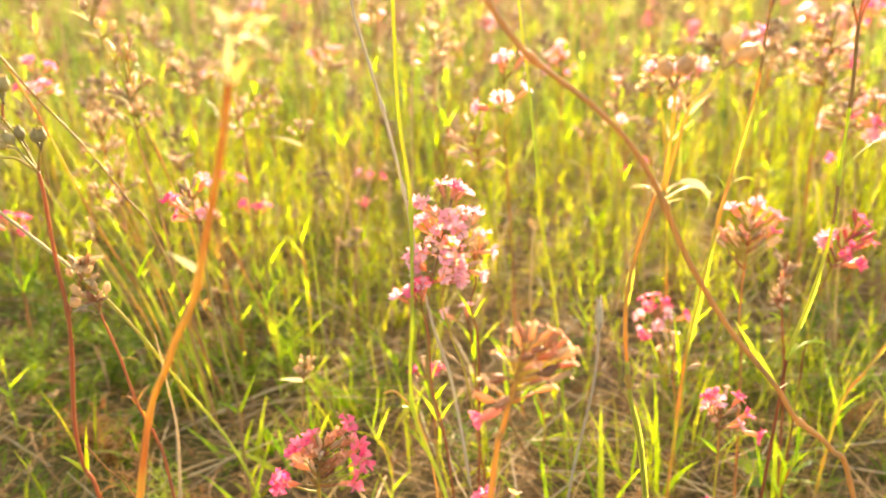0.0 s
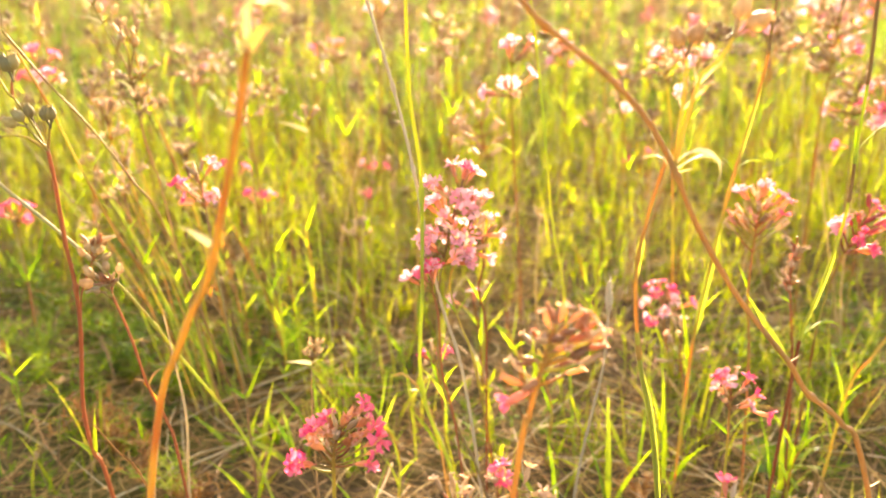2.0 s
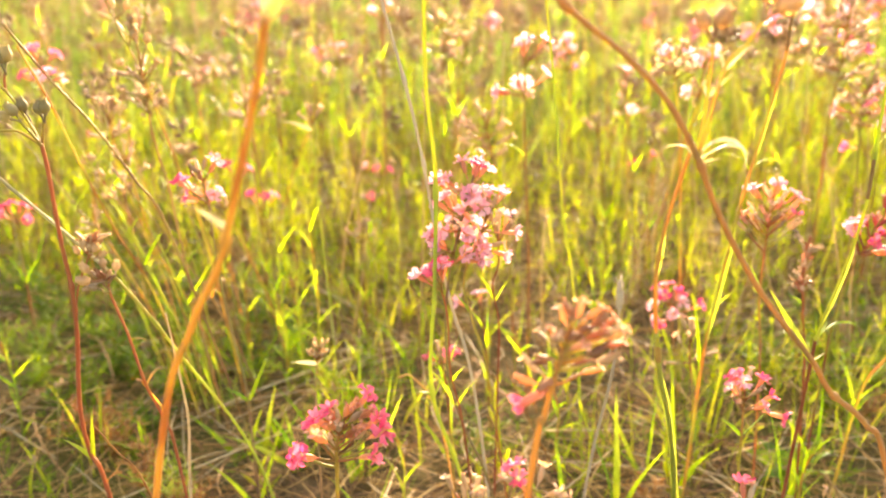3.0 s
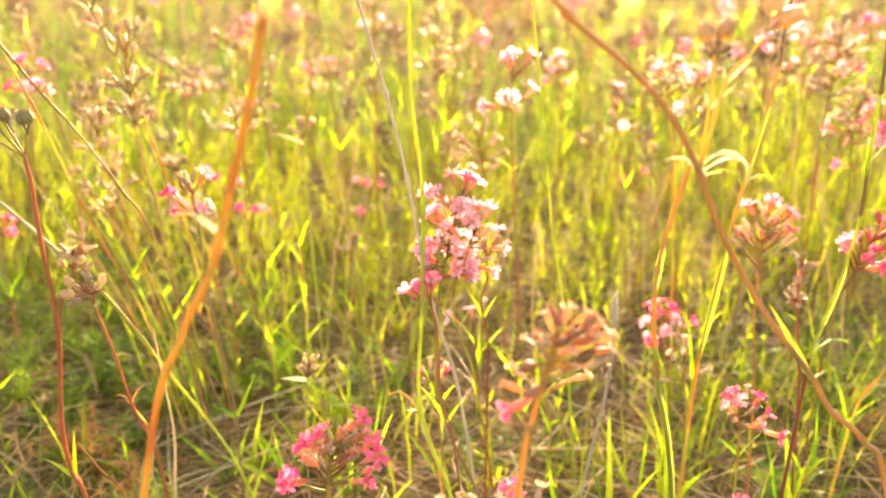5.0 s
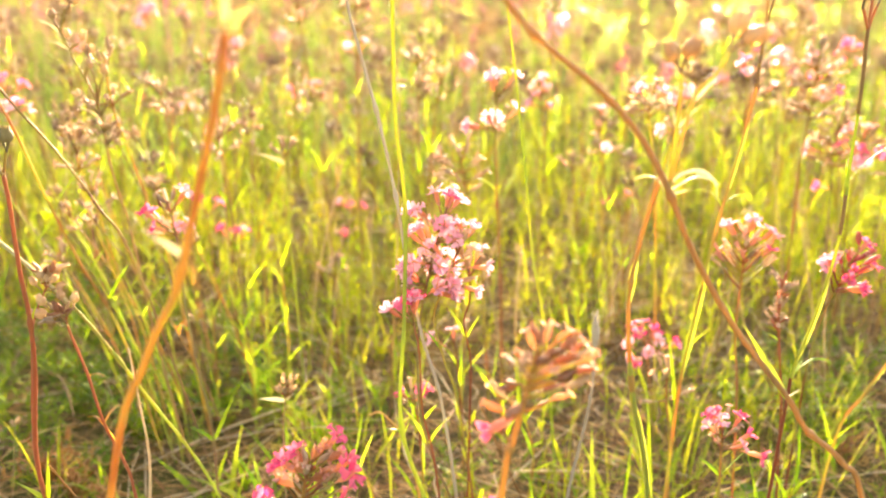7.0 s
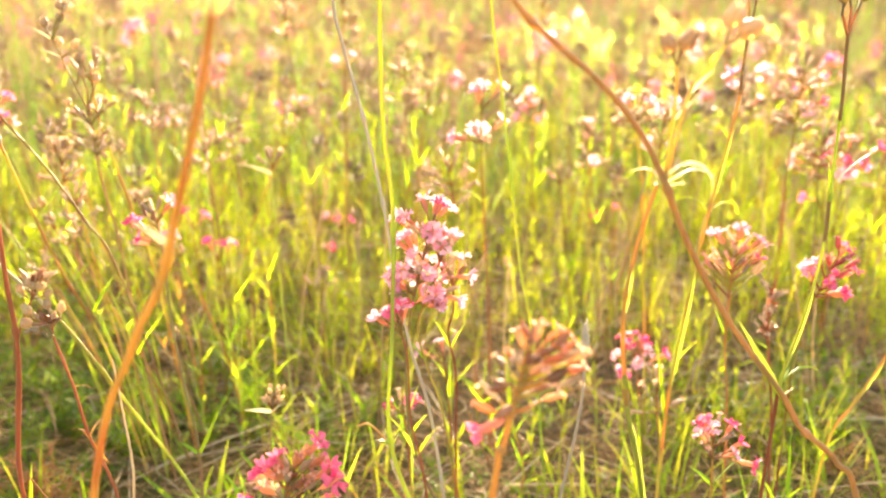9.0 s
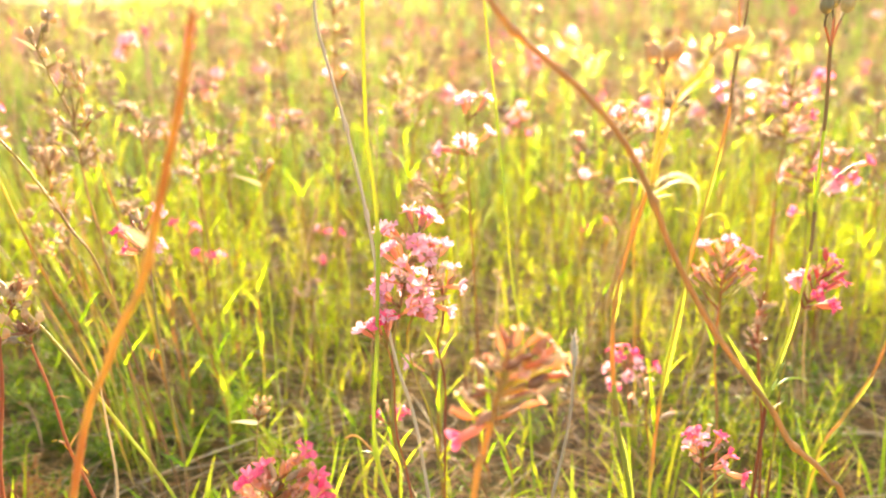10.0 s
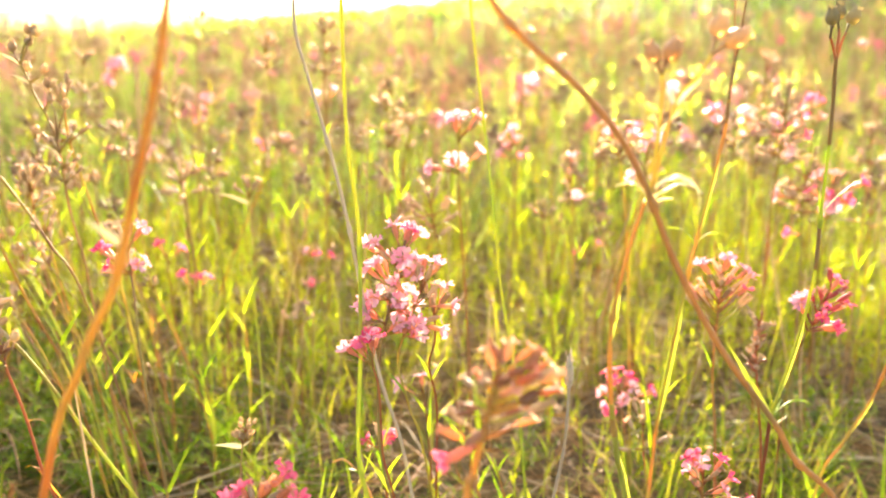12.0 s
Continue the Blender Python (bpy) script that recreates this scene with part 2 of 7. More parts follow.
def stem_shape(line, thick, taper=0.6, seed=0, knots=()):
    rnd = random.Random(seed)
    n = len(line)
    radii = []
    for k in range(n):
        f = k / (n - 1)
        r = thick * (1 - (1 - taper) * f) * (1 + 0.06 * rnd.uniform(-1, 1))
        for kn in knots:
            r += thick * 0.55 * math.exp(-((f - kn) * n / 1.2) ** 2)
        radii.append(r)
    shape = Shape()
    shape.tube(line, radii, 8)
    return shape


def leaf_shape(length, width, droop, curl=0.0, steps=8):
    """A lance-shaped leaf that starts at the origin, rises along z and bends towards x."""
    shape = Shape()
    pts, widths = [], []
    angle, p = 0.0, Vector((0, 0, 0))
    for k in range(steps + 1):
        f = k / steps
        pts.append(p.copy())
        widths.append(width * (0.55 + 0.45 * math.sin(math.pi * f ** 0.7)) * (1 - f ** 1.8) + 0.0002)
        angle = radians(droop) * f + radians(curl) * f * f
        p = p + Vector((math.sin(angle), 0.06 * math.sin(3 * f), math.cos(angle))) * (length / steps)
    shape.ribbon(pts, widths, Vector((0.55, 0.6, 0.6)))
    return shape


def petal_mesh(name, mat, bend, wave):
    """A notched petal on a narrow claw: rises along z, then spreads towards x."""
    shape = Shape()
    rows = [(0.000, 0.0008, 0), (0.0022, 0.0016, 0), (0.0040, 0.0044, 0), (0.0062, 0.0074, 0), (0.0084, 0.0082, 0), (0.0098, 0.0068, 1)]
    x, z = 0.0012, 0.0
    before = 0.0
    for k, (s, w, last) in enumerate(rows):
        angle = radians(bend) * min(1, k / 2.5)
        x, z = x + (s - before) * math.sin(angle), z + (s - before) * math.cos(angle)
        before = s
        for c in (-1.0, -0.5, 0.0, 0.5, 1.0):
            notch = -0.0022 if last and c == 0 else (-0.0006 if last and abs(c) == 1 else 0.0)
            lift = wave * 0.0007 * math.sin(2.6 * c + k) - 0.0006 * c * c
            shape.v.append(Vector((x + notch * math.sin(angle), c * w / 2, z + lift + notch * math.cos(angle))))
    for k in range(len(rows) - 1):
        for c in range(4):
            i = 5 * k + c
            shape.f.append((i, i + 1, i + 6, i + 5))
    return shape.mesh(name, mat)


def calyx_mesh(name, mat, pedicel, length, swell, shut=0.0):
    """A flower's stalk and its ribbed, toothed tube."""
    shape = Shape()
    shape.tube([Vector((0, 0, pedicel * k / 3)) for k in range(4)], [0.0007, 0.0006, 0.0006, 0.0009], 6)
    sides, first = 10, len(shape.v)
    profile = [(0, 0.45), (0.12, 0.75), (0.4, 0.95), (0.7, 1.1), (0.88, 0.95), (1.0, 1.0)]
    for k, (f, r) in enumerate(profile):
        for s in range(sides):
            q = 2 * math.pi * s / sides
            rr = swell * (r - shut * max(0.0, f - 0.45) * 1.1 + shut * 0.25 * math.sin(math.pi * f)) * (1.08 + 0.1 * shut if s % 2 else 0.92 - 0.1 * shut)
            tooth = 0.0022 if k == len(profile) - 1 and s % 2 else 0.0
            sag = shut * 0.0035 * f * f
            shape.v.append(Vector((rr * math.cos(q) + sag + 0.5 * tooth * shut * math.cos(q), rr * math.sin(q) + 0.5 * tooth * shut * math.sin(q), pedicel + f * length + tooth)))
    for k in range(len(profile) - 1):
        for s in range(sides):
            i, j = first + k * sides + s, first + k * sides + (s + 1) % sides
            shape.f.append((i, j, j + sides, i + sides))
    return shape.mesh(name, mat)


def withered_mesh(name, mat, seed):
    """Shrivelled petals, a crumpled tuft at the mouth of the calyx."""
    rnd = random.Random(seed)
    shape = Shape()
    for k in range(5):
        q = 2 * math.pi * k / 5 + rnd.uniform(-0.3, 0.3)
        out = Vector((math.cos(q), math.sin(q), 0))
        pts = [Vector((0, 0, 0)) + out * 0.001]
        angle = rnd.uniform(0.1, 0.5)
        for s in range(4):
            angle += rnd.uniform(-0.1, 0.75)
            pts.append(pts[-1] + (out * math.sin(angle) + Vector((0, 0, math.cos(angle)))) * rnd.uniform(0.0012, 0.0021))
        shape.ribbon(pts, [0.0012, 0.0026, 0.0036, 0.003, 0.001], Vector((-out.y, out.x, 0.4)), 0.6)
    return shape.mesh(name, mat)


def capsule_mesh(name, mat, size):
    """A seed capsule: a stalk, an egg-shaped husk and six small teeth."""
    shape = Shape()
    shape.tube([Vector((0.0006 * k, 0, 0.002 * k)) for k in range(4)], [0.0007, 0.0006, 0.0006, 0.0012], 6)
    sides, first = 12, len(shape.v)
    profile = [(0, 0.35), (0.15, 0.78), (0.4, 1.0), (0.65, 0.92), (0.85, 0.62), (1.0, 0.5)]
    for k, (f, r) in enumerate(profile):
        for s in range(sides):
            q = 2 * math.pi * s / sides
            tooth = 0.0013 if k == len(profile) - 1 and s % 2 else 0.0
            rr = 0.42 * size * r * (1.04 if s % 2 else 0.97) + tooth * 0.5
            shape.v.append(Vector((0.0018 + rr * math.cos(q), rr * math.sin(q), 0.006 + f * size + tooth)))
    for k in range(len(profile) - 1):
        for s in range(sides):
            i, j = first + k * sides + s, first + k * sides + (s + 1) % sides
            shape.f.append((i, j, j + sides, i + sides))
    return shape.mesh(name, mat)


PETALS = [petal_mesh("petal", M_PETAL, b, w) for b, w in ((48, 2.2), (74, -2.6), (100, 2.0))]
PETALS_PALE = [petal_mesh("petal", M_PETAL_PALE, b, w) for b, w in ((48, 2.2), (74, -2.6), (100, 2.0))]
CALYCES = [calyx_mesh("flower", M_CALYX, p, 0.0115, 0.0021) for p in (0.004, 0.007, 0.010)]
CALYCES_DRY = [calyx_mesh("withered_flower", M_CALYX_DRY, p, 0.0128, 0.0020, 0.7) for p in (0.004, 0.006, 0.009)]
CALYCES_SALMON = [calyx_mesh("closed_flower", M_CALYX_SALMON, p, 0.0120, w, 0.6) for p, w in ((0.004, 0.0018), (0.004, 0.0021), (0.004, 0.0024))]
CALYCES_ROSE = [calyx_mesh("closed_flower", M_CALYX_ROSE, p, 0.0122, w, 0.35) for p, w in ((0.004, 0.0018), (0.004, 0.0020), (0.004, 0.0022))]
CALYCES_CRIMSON = [calyx_mesh("closed_flower", M_CALYX_CRIMSON, p, 0.0122, w, 0.45) for p, w in ((0.004, 0.0018), (0.004, 0.0020), (0.004, 0.0022))]
CALYCES_BROWN = [calyx_mesh("withered_flower", M_CALYX_BROWN, p, 0.0110, w, 1.0) for p, w in ((0.004, 0.0018), (0.004, 0.0022), (0.004, 0.0025))]
WITHERED = [withered_mesh("withered_petals", mat, s) for s, mat in ((1, M_PETAL_DRY), (2, M_PETAL_DRY), (3, M_PETAL_FADED))]
CAPSULES = [capsule_mesh("seed_capsule", M_CAPSULE, s) for s in (0.0080, 0.0092, 0.0100)]


CAPSULES_GREEN = [capsule_mesh("seed_capsule", M_CAPSULE_GREEN, s) for s in (0.0080, 0.0092, 0.0100)]


def flower(parent, at, way, rnd, pale, size=1.0):
    k = rnd.randrange(3)
    pedicel = (0.004, 0.007, 0.010)[k]
    f = part("flower", CALYCES[k], None, parent, "", aim(at, way, rnd.uniform(0, 6.3), size))
    petals = PETALS_PALE if rnd.random() < pale else PETALS
    kind = rnd.randrange(3)
    for s in range(5):
        turn = 2 * math.pi * s / 5 + rnd.uniform(-0.12, 0.12)
        part("petal", petals[(kind + (rnd.random() < 0.3)) % 3], None, f, "",
             Matrix.Translation((0, 0, pedicel + 0.0112)) @ Matrix.Rotation(turn, 4, "Z") @ Matrix.Scale(rnd.uniform(0.85, 1.1), 4))


def withered(parent, at, way, rnd, size=1.0, tuft=1.0):
    k = rnd.randrange(3)
    f = part("withered_flower", CALYCES_DRY[k], None, parent, "", aim(at, way, rnd.uniform(0, 6.3), size))
    part("withered_petals", WITHERED[rnd.randrange(3)], None, f, "", Matrix.Translation((0, 0, (0.004, 0.006, 0.009)[k] + 0.0128)) @ Matrix.Scale(tuft * rnd.uniform(0.5, 0.95), 4))


def head(parent, line, length, count, seed, fresh=1.0, pale=0.3, reach=0.008, size=1.0, capsules=False, low=40.0, tuft=1.0, stalks=None):
    """Whorls of flowers along the last stretch of a stem."""
    rnd = random.Random(seed)
    back = [0.0]
    for k in range(len(line) - 1, 0, -1):
        back.append(back[-1] + (line[k] - line[k - 1]).length)
    tiers = max(1, round(count / 5))
    for k in range(count):
        tier = k % tiers
        d = 0.55 * (reach + 0.016 * size) + length * (tier + 0.12 * rnd.uniform(-1, 1)) / max(1, tiers - 0.4)
        d = max(0.0, min(back[-1], d))
        i = next((j for j in range(1, len(back)) if back[j] >= d), len(back) - 1)
        p = line[len(line) - 1 - i].lerp(line[len(line) - i], (back[i] - d) / max(1e-9, back[i] - back[i - 1]))
        up = (line[len(line) - i] - line[len(line) - 1 - i]).normalized()
        turn = 2.4 * k + rnd.uniform(-0.4, 0.4)
        tilt = radians(rnd.uniform(12, 55) if tier == 0 else rnd.uniform(low, low + 40))
        u = up.orthogonal().normalized()
        side = Matrix.Rotation(turn, 3, up) @ u
        way = up * math.cos(tilt) + side * math.sin(tilt)
        arm = reach * rnd.uniform(0.5, 1.3)
        at = p + way * arm
        if arm > 0.003:
            twig = Shape()
            twig.tube([p, p + way * arm * 0.5 + up * 0.001, at + way * 0.001], [0.0009, 0.0008, 0.0008], 6)
            part("flower_stalk", twig, stalks or M_STEM_RED, parent)
        if capsules:
            part("seed_capsule", (capsules if isinstance(capsules, list) else CAPSULES)[rnd.randrange(3)], None, parent, "", aim(at, way + up * 0.6, rnd.uniform(0, 6.3), size))
        elif rnd.random() < fresh:
            flower(parent, at, way, rnd, pale, size)
        else:
            withered(parent, at, way, rnd, size, tuft)


def seed_branch(parent, way, capsules, kinds):
    """A side branch along a few points, with seed capsules at its tip."""
    arm = curve(way, 6)
    twig = Shape()
    twig.tube(arm, [0.0011 - 0.0004 * k / len(arm) for k in range(len(arm))], 7)
    branch = part("branch", twig, M_STEM_RED if kinds is CAPSULES_GREEN else M_STEM_BROWN, parent)
    for k, (to, grown) in enumerate(capsules):
        part("seed_capsule", kinds[k % 3], None, branch, "", aim(arm[-1] - Vector(to).normalized() * 0.002, to, 1.1 * k, grown))


def spray(parent, line, ends, seed, size=0.85, stalks=None, closed=None):
    """A flower head, flower by flower: mm from the stem's tip to each mouth, its state and how steeply its stalk climbs."""
    rnd = random.Random(seed)
    for dx, dy, dz, state, *steep in ends:
        mouth = line[-1] + Vector((dx, dy, dz)) * 0.001
        climb = steep[0] if steep else 0.9
        wide = math.hypot(dx, dy) * 0.001
        low = mouth.z - climb * wide - 0.003
        i = next((j for j in range(len(line) - 1, 0, -1) if line[j].z <= low), 1)
        node = line[i]
        way = (mouth - node).normalized()
        grown = size * rnd.uniform(0.88, 1.12)
        at = mouth - way * min(0.0157 * grown, (mouth - node).length * 0.85)
        twig = Shape()
        twig.tube([node, node.lerp(at, 0.5) + Vector((0, 0, -0.0008)), at + way * 0.001], [0.0009, 0.0008, 0.0008], 6)
        part("flower_stalk", twig, stalks or M_STEM_RED, parent)
        base = aim(at, way, rnd.uniform(0, 6.3), grown)
        if state in "fp":
            f = part("flower", CALYCES[0], None, parent, "", base)
            kind = rnd.randrange(3)
            for k in range(5):
                turn = 2 * math.pi * k / 5 + rnd.uniform(-0.15, 0.15)
                part("petal", (PETALS_PALE if state == "p" else PETALS)[(kind + (rnd.random() < 0.35)) % 3], None, f, "",
                     Matrix.Translation((0, 0, 0.0152)) @ Matrix.Rotation(turn, 4, "Z") @ Matrix.Scale(rnd.uniform(0.8, 1.1), 4))
        elif state == "c":
            f = part("closed_flower", (closed or CALYCES_ROSE)[rnd.randrange(3)], None, parent, "", base)
            part("withered_petals", WITHERED[2], None, f, "", Matrix.Translation((0, 0, 0.0155)) @ Matrix.Scale(rnd.uniform(0.5, 0.85), 4))
        elif state == "b":
            part("withered_flower", CALYCES_BROWN[rnd.randrange(3)], None, parent, "", base)
        else:
            f = part("withered_flower", CALYCES_DRY[0], None, parent, "", base)
            part("withered_petals", WITHERED[rnd.randrange(2)], None, f, "", Matrix.Translation((0, 0, 0.0168)) @ Matrix.Scale(rnd.uniform(0.5, 0.8), 4))


def sheath_shape(line, width):
    """A leaf base that clasps a stem: a folded band, open on one side."""
    shape = Shape()
    n = len(line)
    shape.ribbon([p + Vector((0, 0.0006, 0)) for p in line], [width * min(1.0, 0.35 + 2.4 * k / n, 0.1 + 3.0 * (n - 1 - k) / n) for k in range(n)],
                 Vector((1, 0.25, 0)), 0.5)
    return shape


def leaves(parent, line, spec, mat, seed=0):
    """Leaves on a stem: (share of its length, turn in degrees, length, width, tilt out, droop)."""
    for k, (f, turn, length, width, tilt, droop) in enumerate(spec):
        i = min(len(line) - 2, int(f * (len(line) - 1)))
        up = (line[i + 1] - line[i]).normalized()
        base = Matrix.Translation(line[i]) @ Matrix.Rotation(radians(turn), 4, "Z") @ Matrix.Rotation(radians(tilt), 4, "Y")
        part("leaf", leaf_shape(length, width, droop), mat, parent, "", base)


def plant(name, points, thick, mat, label, category, group="", taper=0.6, knots=(), seed=0):
    """An empty at the foot of a stem, with the stem under it. Returns the thing and the stem's line, in the thing's space."""
    foot = Vector(points[0])
    line = curve([Vector(p) - foot for p in points])
    thing = tagged(new(name), label, category, group)
    thing.location = foot
    thing.empty_display_size = 0.02
    part("stem", stem_shape(line, thick, taper, seed, knots), mat, thing)
    return thing, line


# ---- ground ----
def rise(x, y):
    """The slope beyond the flowers, highest to the right."""
    f = min(1.0, max(0.0, (y - 1.6) / 12.5))
    f = f * f * (3 - 2 * f)
    back = min(1.0, max(0.0, (y - 18) / 40.0))
    crest = 1.00 + 0.13 * min(8.0, max(-7.0, x))
    return f * crest * (1 - back * back * (3 - 2 * back))


def ground_height(x, y):
    return rise(x, y) + 0.008 * noise.noise(Vector((x * 4, y * 4, 0))) * min(1, 3 / (1 + abs(y)))


def build_ground():
    def steps(far):
        s, v = [0.0], 0.06
        while s[-1] < far:
            s.append(s[-1] + v)
            v *= 1.09
        return s
    half = steps(1500)
    xs = [-q for q in reversed(half[1:])] + half
    ys = [q + 0.8 for q in xs]
    shape = Shape()
    for y in ys:
        for x in xs:
            shape.v.append(Vector((x, y, ground_height(x, y))))
    n = len(xs)
    shape.f = [(r * n + c, r * n + c + 1, (r + 1) * n + c + 1, (r + 1) * n + c) for r in range(len(ys) - 1) for c in range(n - 1)]
    tagged(new("ground", shape.mesh("ground", M_EARTH)), "brown meadow soil under dry grass litter", "ground", kind="structure")


build_ground()


def blade(shape, x, y, height, width, lean, rnd, segs=4):
    turn = rnd.uniform(0, 2 * math.pi)
    out = Vector((math.cos(turn), math.sin(turn), 0))
    p = Vector((x, y, ground_height(x, y) - 0.004))
    angle = rnd.uniform(0, lean * 0.5)
    pts = [p]
    for k in range(segs):
        angle += rnd.uniform(0.2, 1.0) * lean / segs
        pts.append(pts[-1] + (out * math.sin(angle) + Vector((0, 0, math.cos(angle)))) * (height / segs))
    q = rnd.uniform(0, 6.3)
    shape.ribbon(pts, [width * w for w in ((0.7, 1.0, 0.9, 0.6, 0.05) if segs == 4 else (0.8, 1.0, 0.7, 0.05))],
                 Vector((math.cos(q), math.sin(q), 0)), 0.35)


def sown(rnd, y0, y1, half_angle=0.62, margin=0.15):
    """A place in the wedge of meadow between two distances, evenly by area."""
    y = math.sqrt(rnd.uniform(y0 * y0, y1 * y1))
    return rnd.uniform(-1, 1) * (y * half_angle + margin), y


def leafy_stem(shape, x, y, tall, leaf, rnd):
    """A thin upright stem with small pointed leaves all the way up."""
    foot = Vector((x, y, ground_height(x, y) - 0.003))
    lean = Vector((rnd.gauss(0, 0.16), rnd.gauss(0, 0.14), 1)) * tall
    bend = Vector((rnd.gauss(0, 0.05), rnd.gauss(0, 0.05), 0)) * tall
    spine = [foot, foot + lean * 0.35 + bend, foot + lean * 0.7 + bend, foot + lean]
    shape.tube(spine, [0.0009, 0.0008, 0.0007, 0.0004], 4)
    count = max(5, int(tall / 0.011))
    turn = rnd.uniform(0, 6.3)
    for k in range(count):
        f = 0.1 + 0.9 * k / count
        i = min(2, int(f * 3))
        p = spine[i].lerp(spine[i + 1], f * 3 - i)
        turn += 2.4 + rnd.uniform(-0.4, 0.4)
        out = Vector((math.cos(turn), math.sin(turn), 0))
        size, lift = leaf * rnd.uniform(0.6, 1.15) * (1.1 - 0.45 * f), rnd.uniform(0.5, 1.7)
        tip = (out + Vector((0, 0, lift))).normalized() * size
        shape.ribbon([p, p + tip * 0.5 + out * size * 0.06, p + tip + out * size * rnd.uniform(0.0, 0.25) - Vector((0, 0, size * 0.08))],
                     [size * 0.06, size * rnd.uniform(0.15, 0.26), size * 0.02], Vector((-out.y, out.x, rnd.gauss(0, 0.2))), 0.3)


def build_grass():
    rnd = random.Random(11)
    near = Shape()
    for k in range(1450):
        cx, cy = sown(rnd, 0.45, 2.4)
        dense = noise.noise(Vector((cx * 3.1, cy * 3.1, 7)))
        if dense < -0.04 + 0.5 * max(0, 0.95 - cy) - 0.25 * (cx > 0) * (cy < 0.7) - 0.2 * (cy > 1.2) + 0.34 * (cx < -0.22) * (cy < 1.25):
            continue
        for s in range(rnd.randrange(2, 7)):
            blade(near, cx + rnd.gauss(0, 0.014), cy + rnd.gauss(0, 0.014), rnd.uniform(0.04, 0.16) * (1.2 if cy > 0.9 else 0.85),
                  rnd.choice((0.0010, 0.0014, 0.0020, 0.0034)) * rnd.uniform(0.8, 1.2), rnd.choice((0.3, 0.5, 0.8, 1.3)), rnd)
    tagged(new("grass", near.mesh("grass", M_GRASS)), "fresh yellow-green grass blades lit from behind", "grass", kind="stuff")
    leafy = Shape()
    for k in range(1900):
        x, y = sown(rnd, 0.72, 3.0)
        if noise.noise(Vector((x * 2.6, y * 2.6, 19))) < -0.12 + 0.45 * max(0, 1.15 - y) + 0.5 * (x < -0.28) * (y < 1.4):
            continue
        leafy_stem(leafy, x, y, rnd.uniform(0.05, 0.19) * min(1.0, 0.55 + 0.35 * y), rnd.uniform(0.016, 0.032), rnd)
    for x0, x1, y0, y1, count in ((-0.80, -0.30, 1.40, 1.80, 90), (0.50, 1.05, 1.25, 1.85, 130)):
        for k in range(count):
            leafy_stem(leafy, rnd.uniform(x0, x1), rnd.uniform(y0, y1), rnd.uniform(0.10, 0.23), rnd.uniform(0.018, 0.032), rnd)
    tagged(new("leafy_stems", leafy.mesh("leafy_stems", M_FORB)), "slim upright stems with small yellow-green leaves", "wild plants", kind="stuff")
    middle = Shape()
    for k in range(21000):
        x, y = sown(rnd, 1.9, 8.0, 0.7)
        blade(middle, x, y, rnd.uniform(0.06, 0.22), rnd.uniform(0.002, 0.005), 0.45, rnd, 3)
    for k in range(1500):
        x, y = sown(rnd, 2.6, 5.5, 0.66)
        if noise.noise(Vector((x * 1.6, y * 1.6, 3))) > -0.2:
            leafy_stem(middle, x, y, rnd.uniform(0.1, 0.24), rnd.uniform(0.03, 0.045), rnd)
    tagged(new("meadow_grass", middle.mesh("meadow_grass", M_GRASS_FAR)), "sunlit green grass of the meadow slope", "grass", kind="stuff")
    far = Shape()
    for k in range(26000):
        x, y = sown(rnd, 7.5, 19.0, 0.8)
        blade(far, x, y, rnd.uniform(0.08, 0.20), rnd.uniform(0.006, 0.014), 0.7, rnd, 3)
    for k in range(70):
        cx, cy = rnd.uniform(-9, 9), rnd.uniform(10.5, 15.5)
        tall = rnd.uniform(0.18, 0.42)
        for s in range(45):
            blade(far, cx + rnd.gauss(0, 0.12), cy + rnd.gauss(0, 0.12), tall * rnd.uniform(0.5, 1.0), rnd.uniform(0.006, 0.014), 0.6, rnd, 3)
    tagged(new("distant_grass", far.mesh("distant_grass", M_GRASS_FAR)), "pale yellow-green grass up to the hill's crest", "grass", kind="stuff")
    around = Shape()
    for k in range(40000):
        q, r = rnd.uniform(0, 2 * math.pi), math.sqrt(rnd.uniform(0.3 ** 2, 6.5 ** 2))
        x, y = r * math.sin(q), 0.1 + r * math.cos(q)
        if y > 0.2 and abs(x) < 0.62 * y + 0.2:
            continue
        blade(around, x, y, rnd.uniform(0.05, 0.2), rnd.uniform(0.004, 0.009), 0.5, rnd, 3)
    tagged(new("surrounding_grass", around.mesh("surrounding_grass", M_GRASS_FAR)), "meadow grass growing on all sides", "grass", kind="stuff")
    bents = Shape()
    for k in range(900):
        x, y = sown(rnd, 0.95, 4.6)
        foot = Vector((x, y, ground_height(x, y) - 0.003))
        tall = rnd.uniform(0.2, 0.46)
        top = foot + Vector((rnd.gauss(0, 0.05), rnd.gauss(0, 0.05), tall))
        mid = (foot + top) / 2 + Vector((rnd.gauss(0, 0.012), 0, 0))
        bents.tube([foot, mid, top], [0.0012, 0.0010, 0.0006], 4)
        for s in range(rnd.randrange(3, 11)):
            p = top.lerp(mid, rnd.uniform(0, 0.3))
            q = rnd.uniform(0, 6.3)
            tip = p + Vector((math.cos(q) * 0.007, math.sin(q) * 0.007, rnd.uniform(0.002, 0.014)))
            bents.tube([p, p.lerp(tip, 0.6), tip], [0.0005, 0.0014, 0.0004], 4)
    tagged(new("dry_bents", bents.mesh("dry_bents", M_HUSK)), "thin tan grass stalks with small dry heads", "dry grass", kind="stuff")
    herbs = Shape()
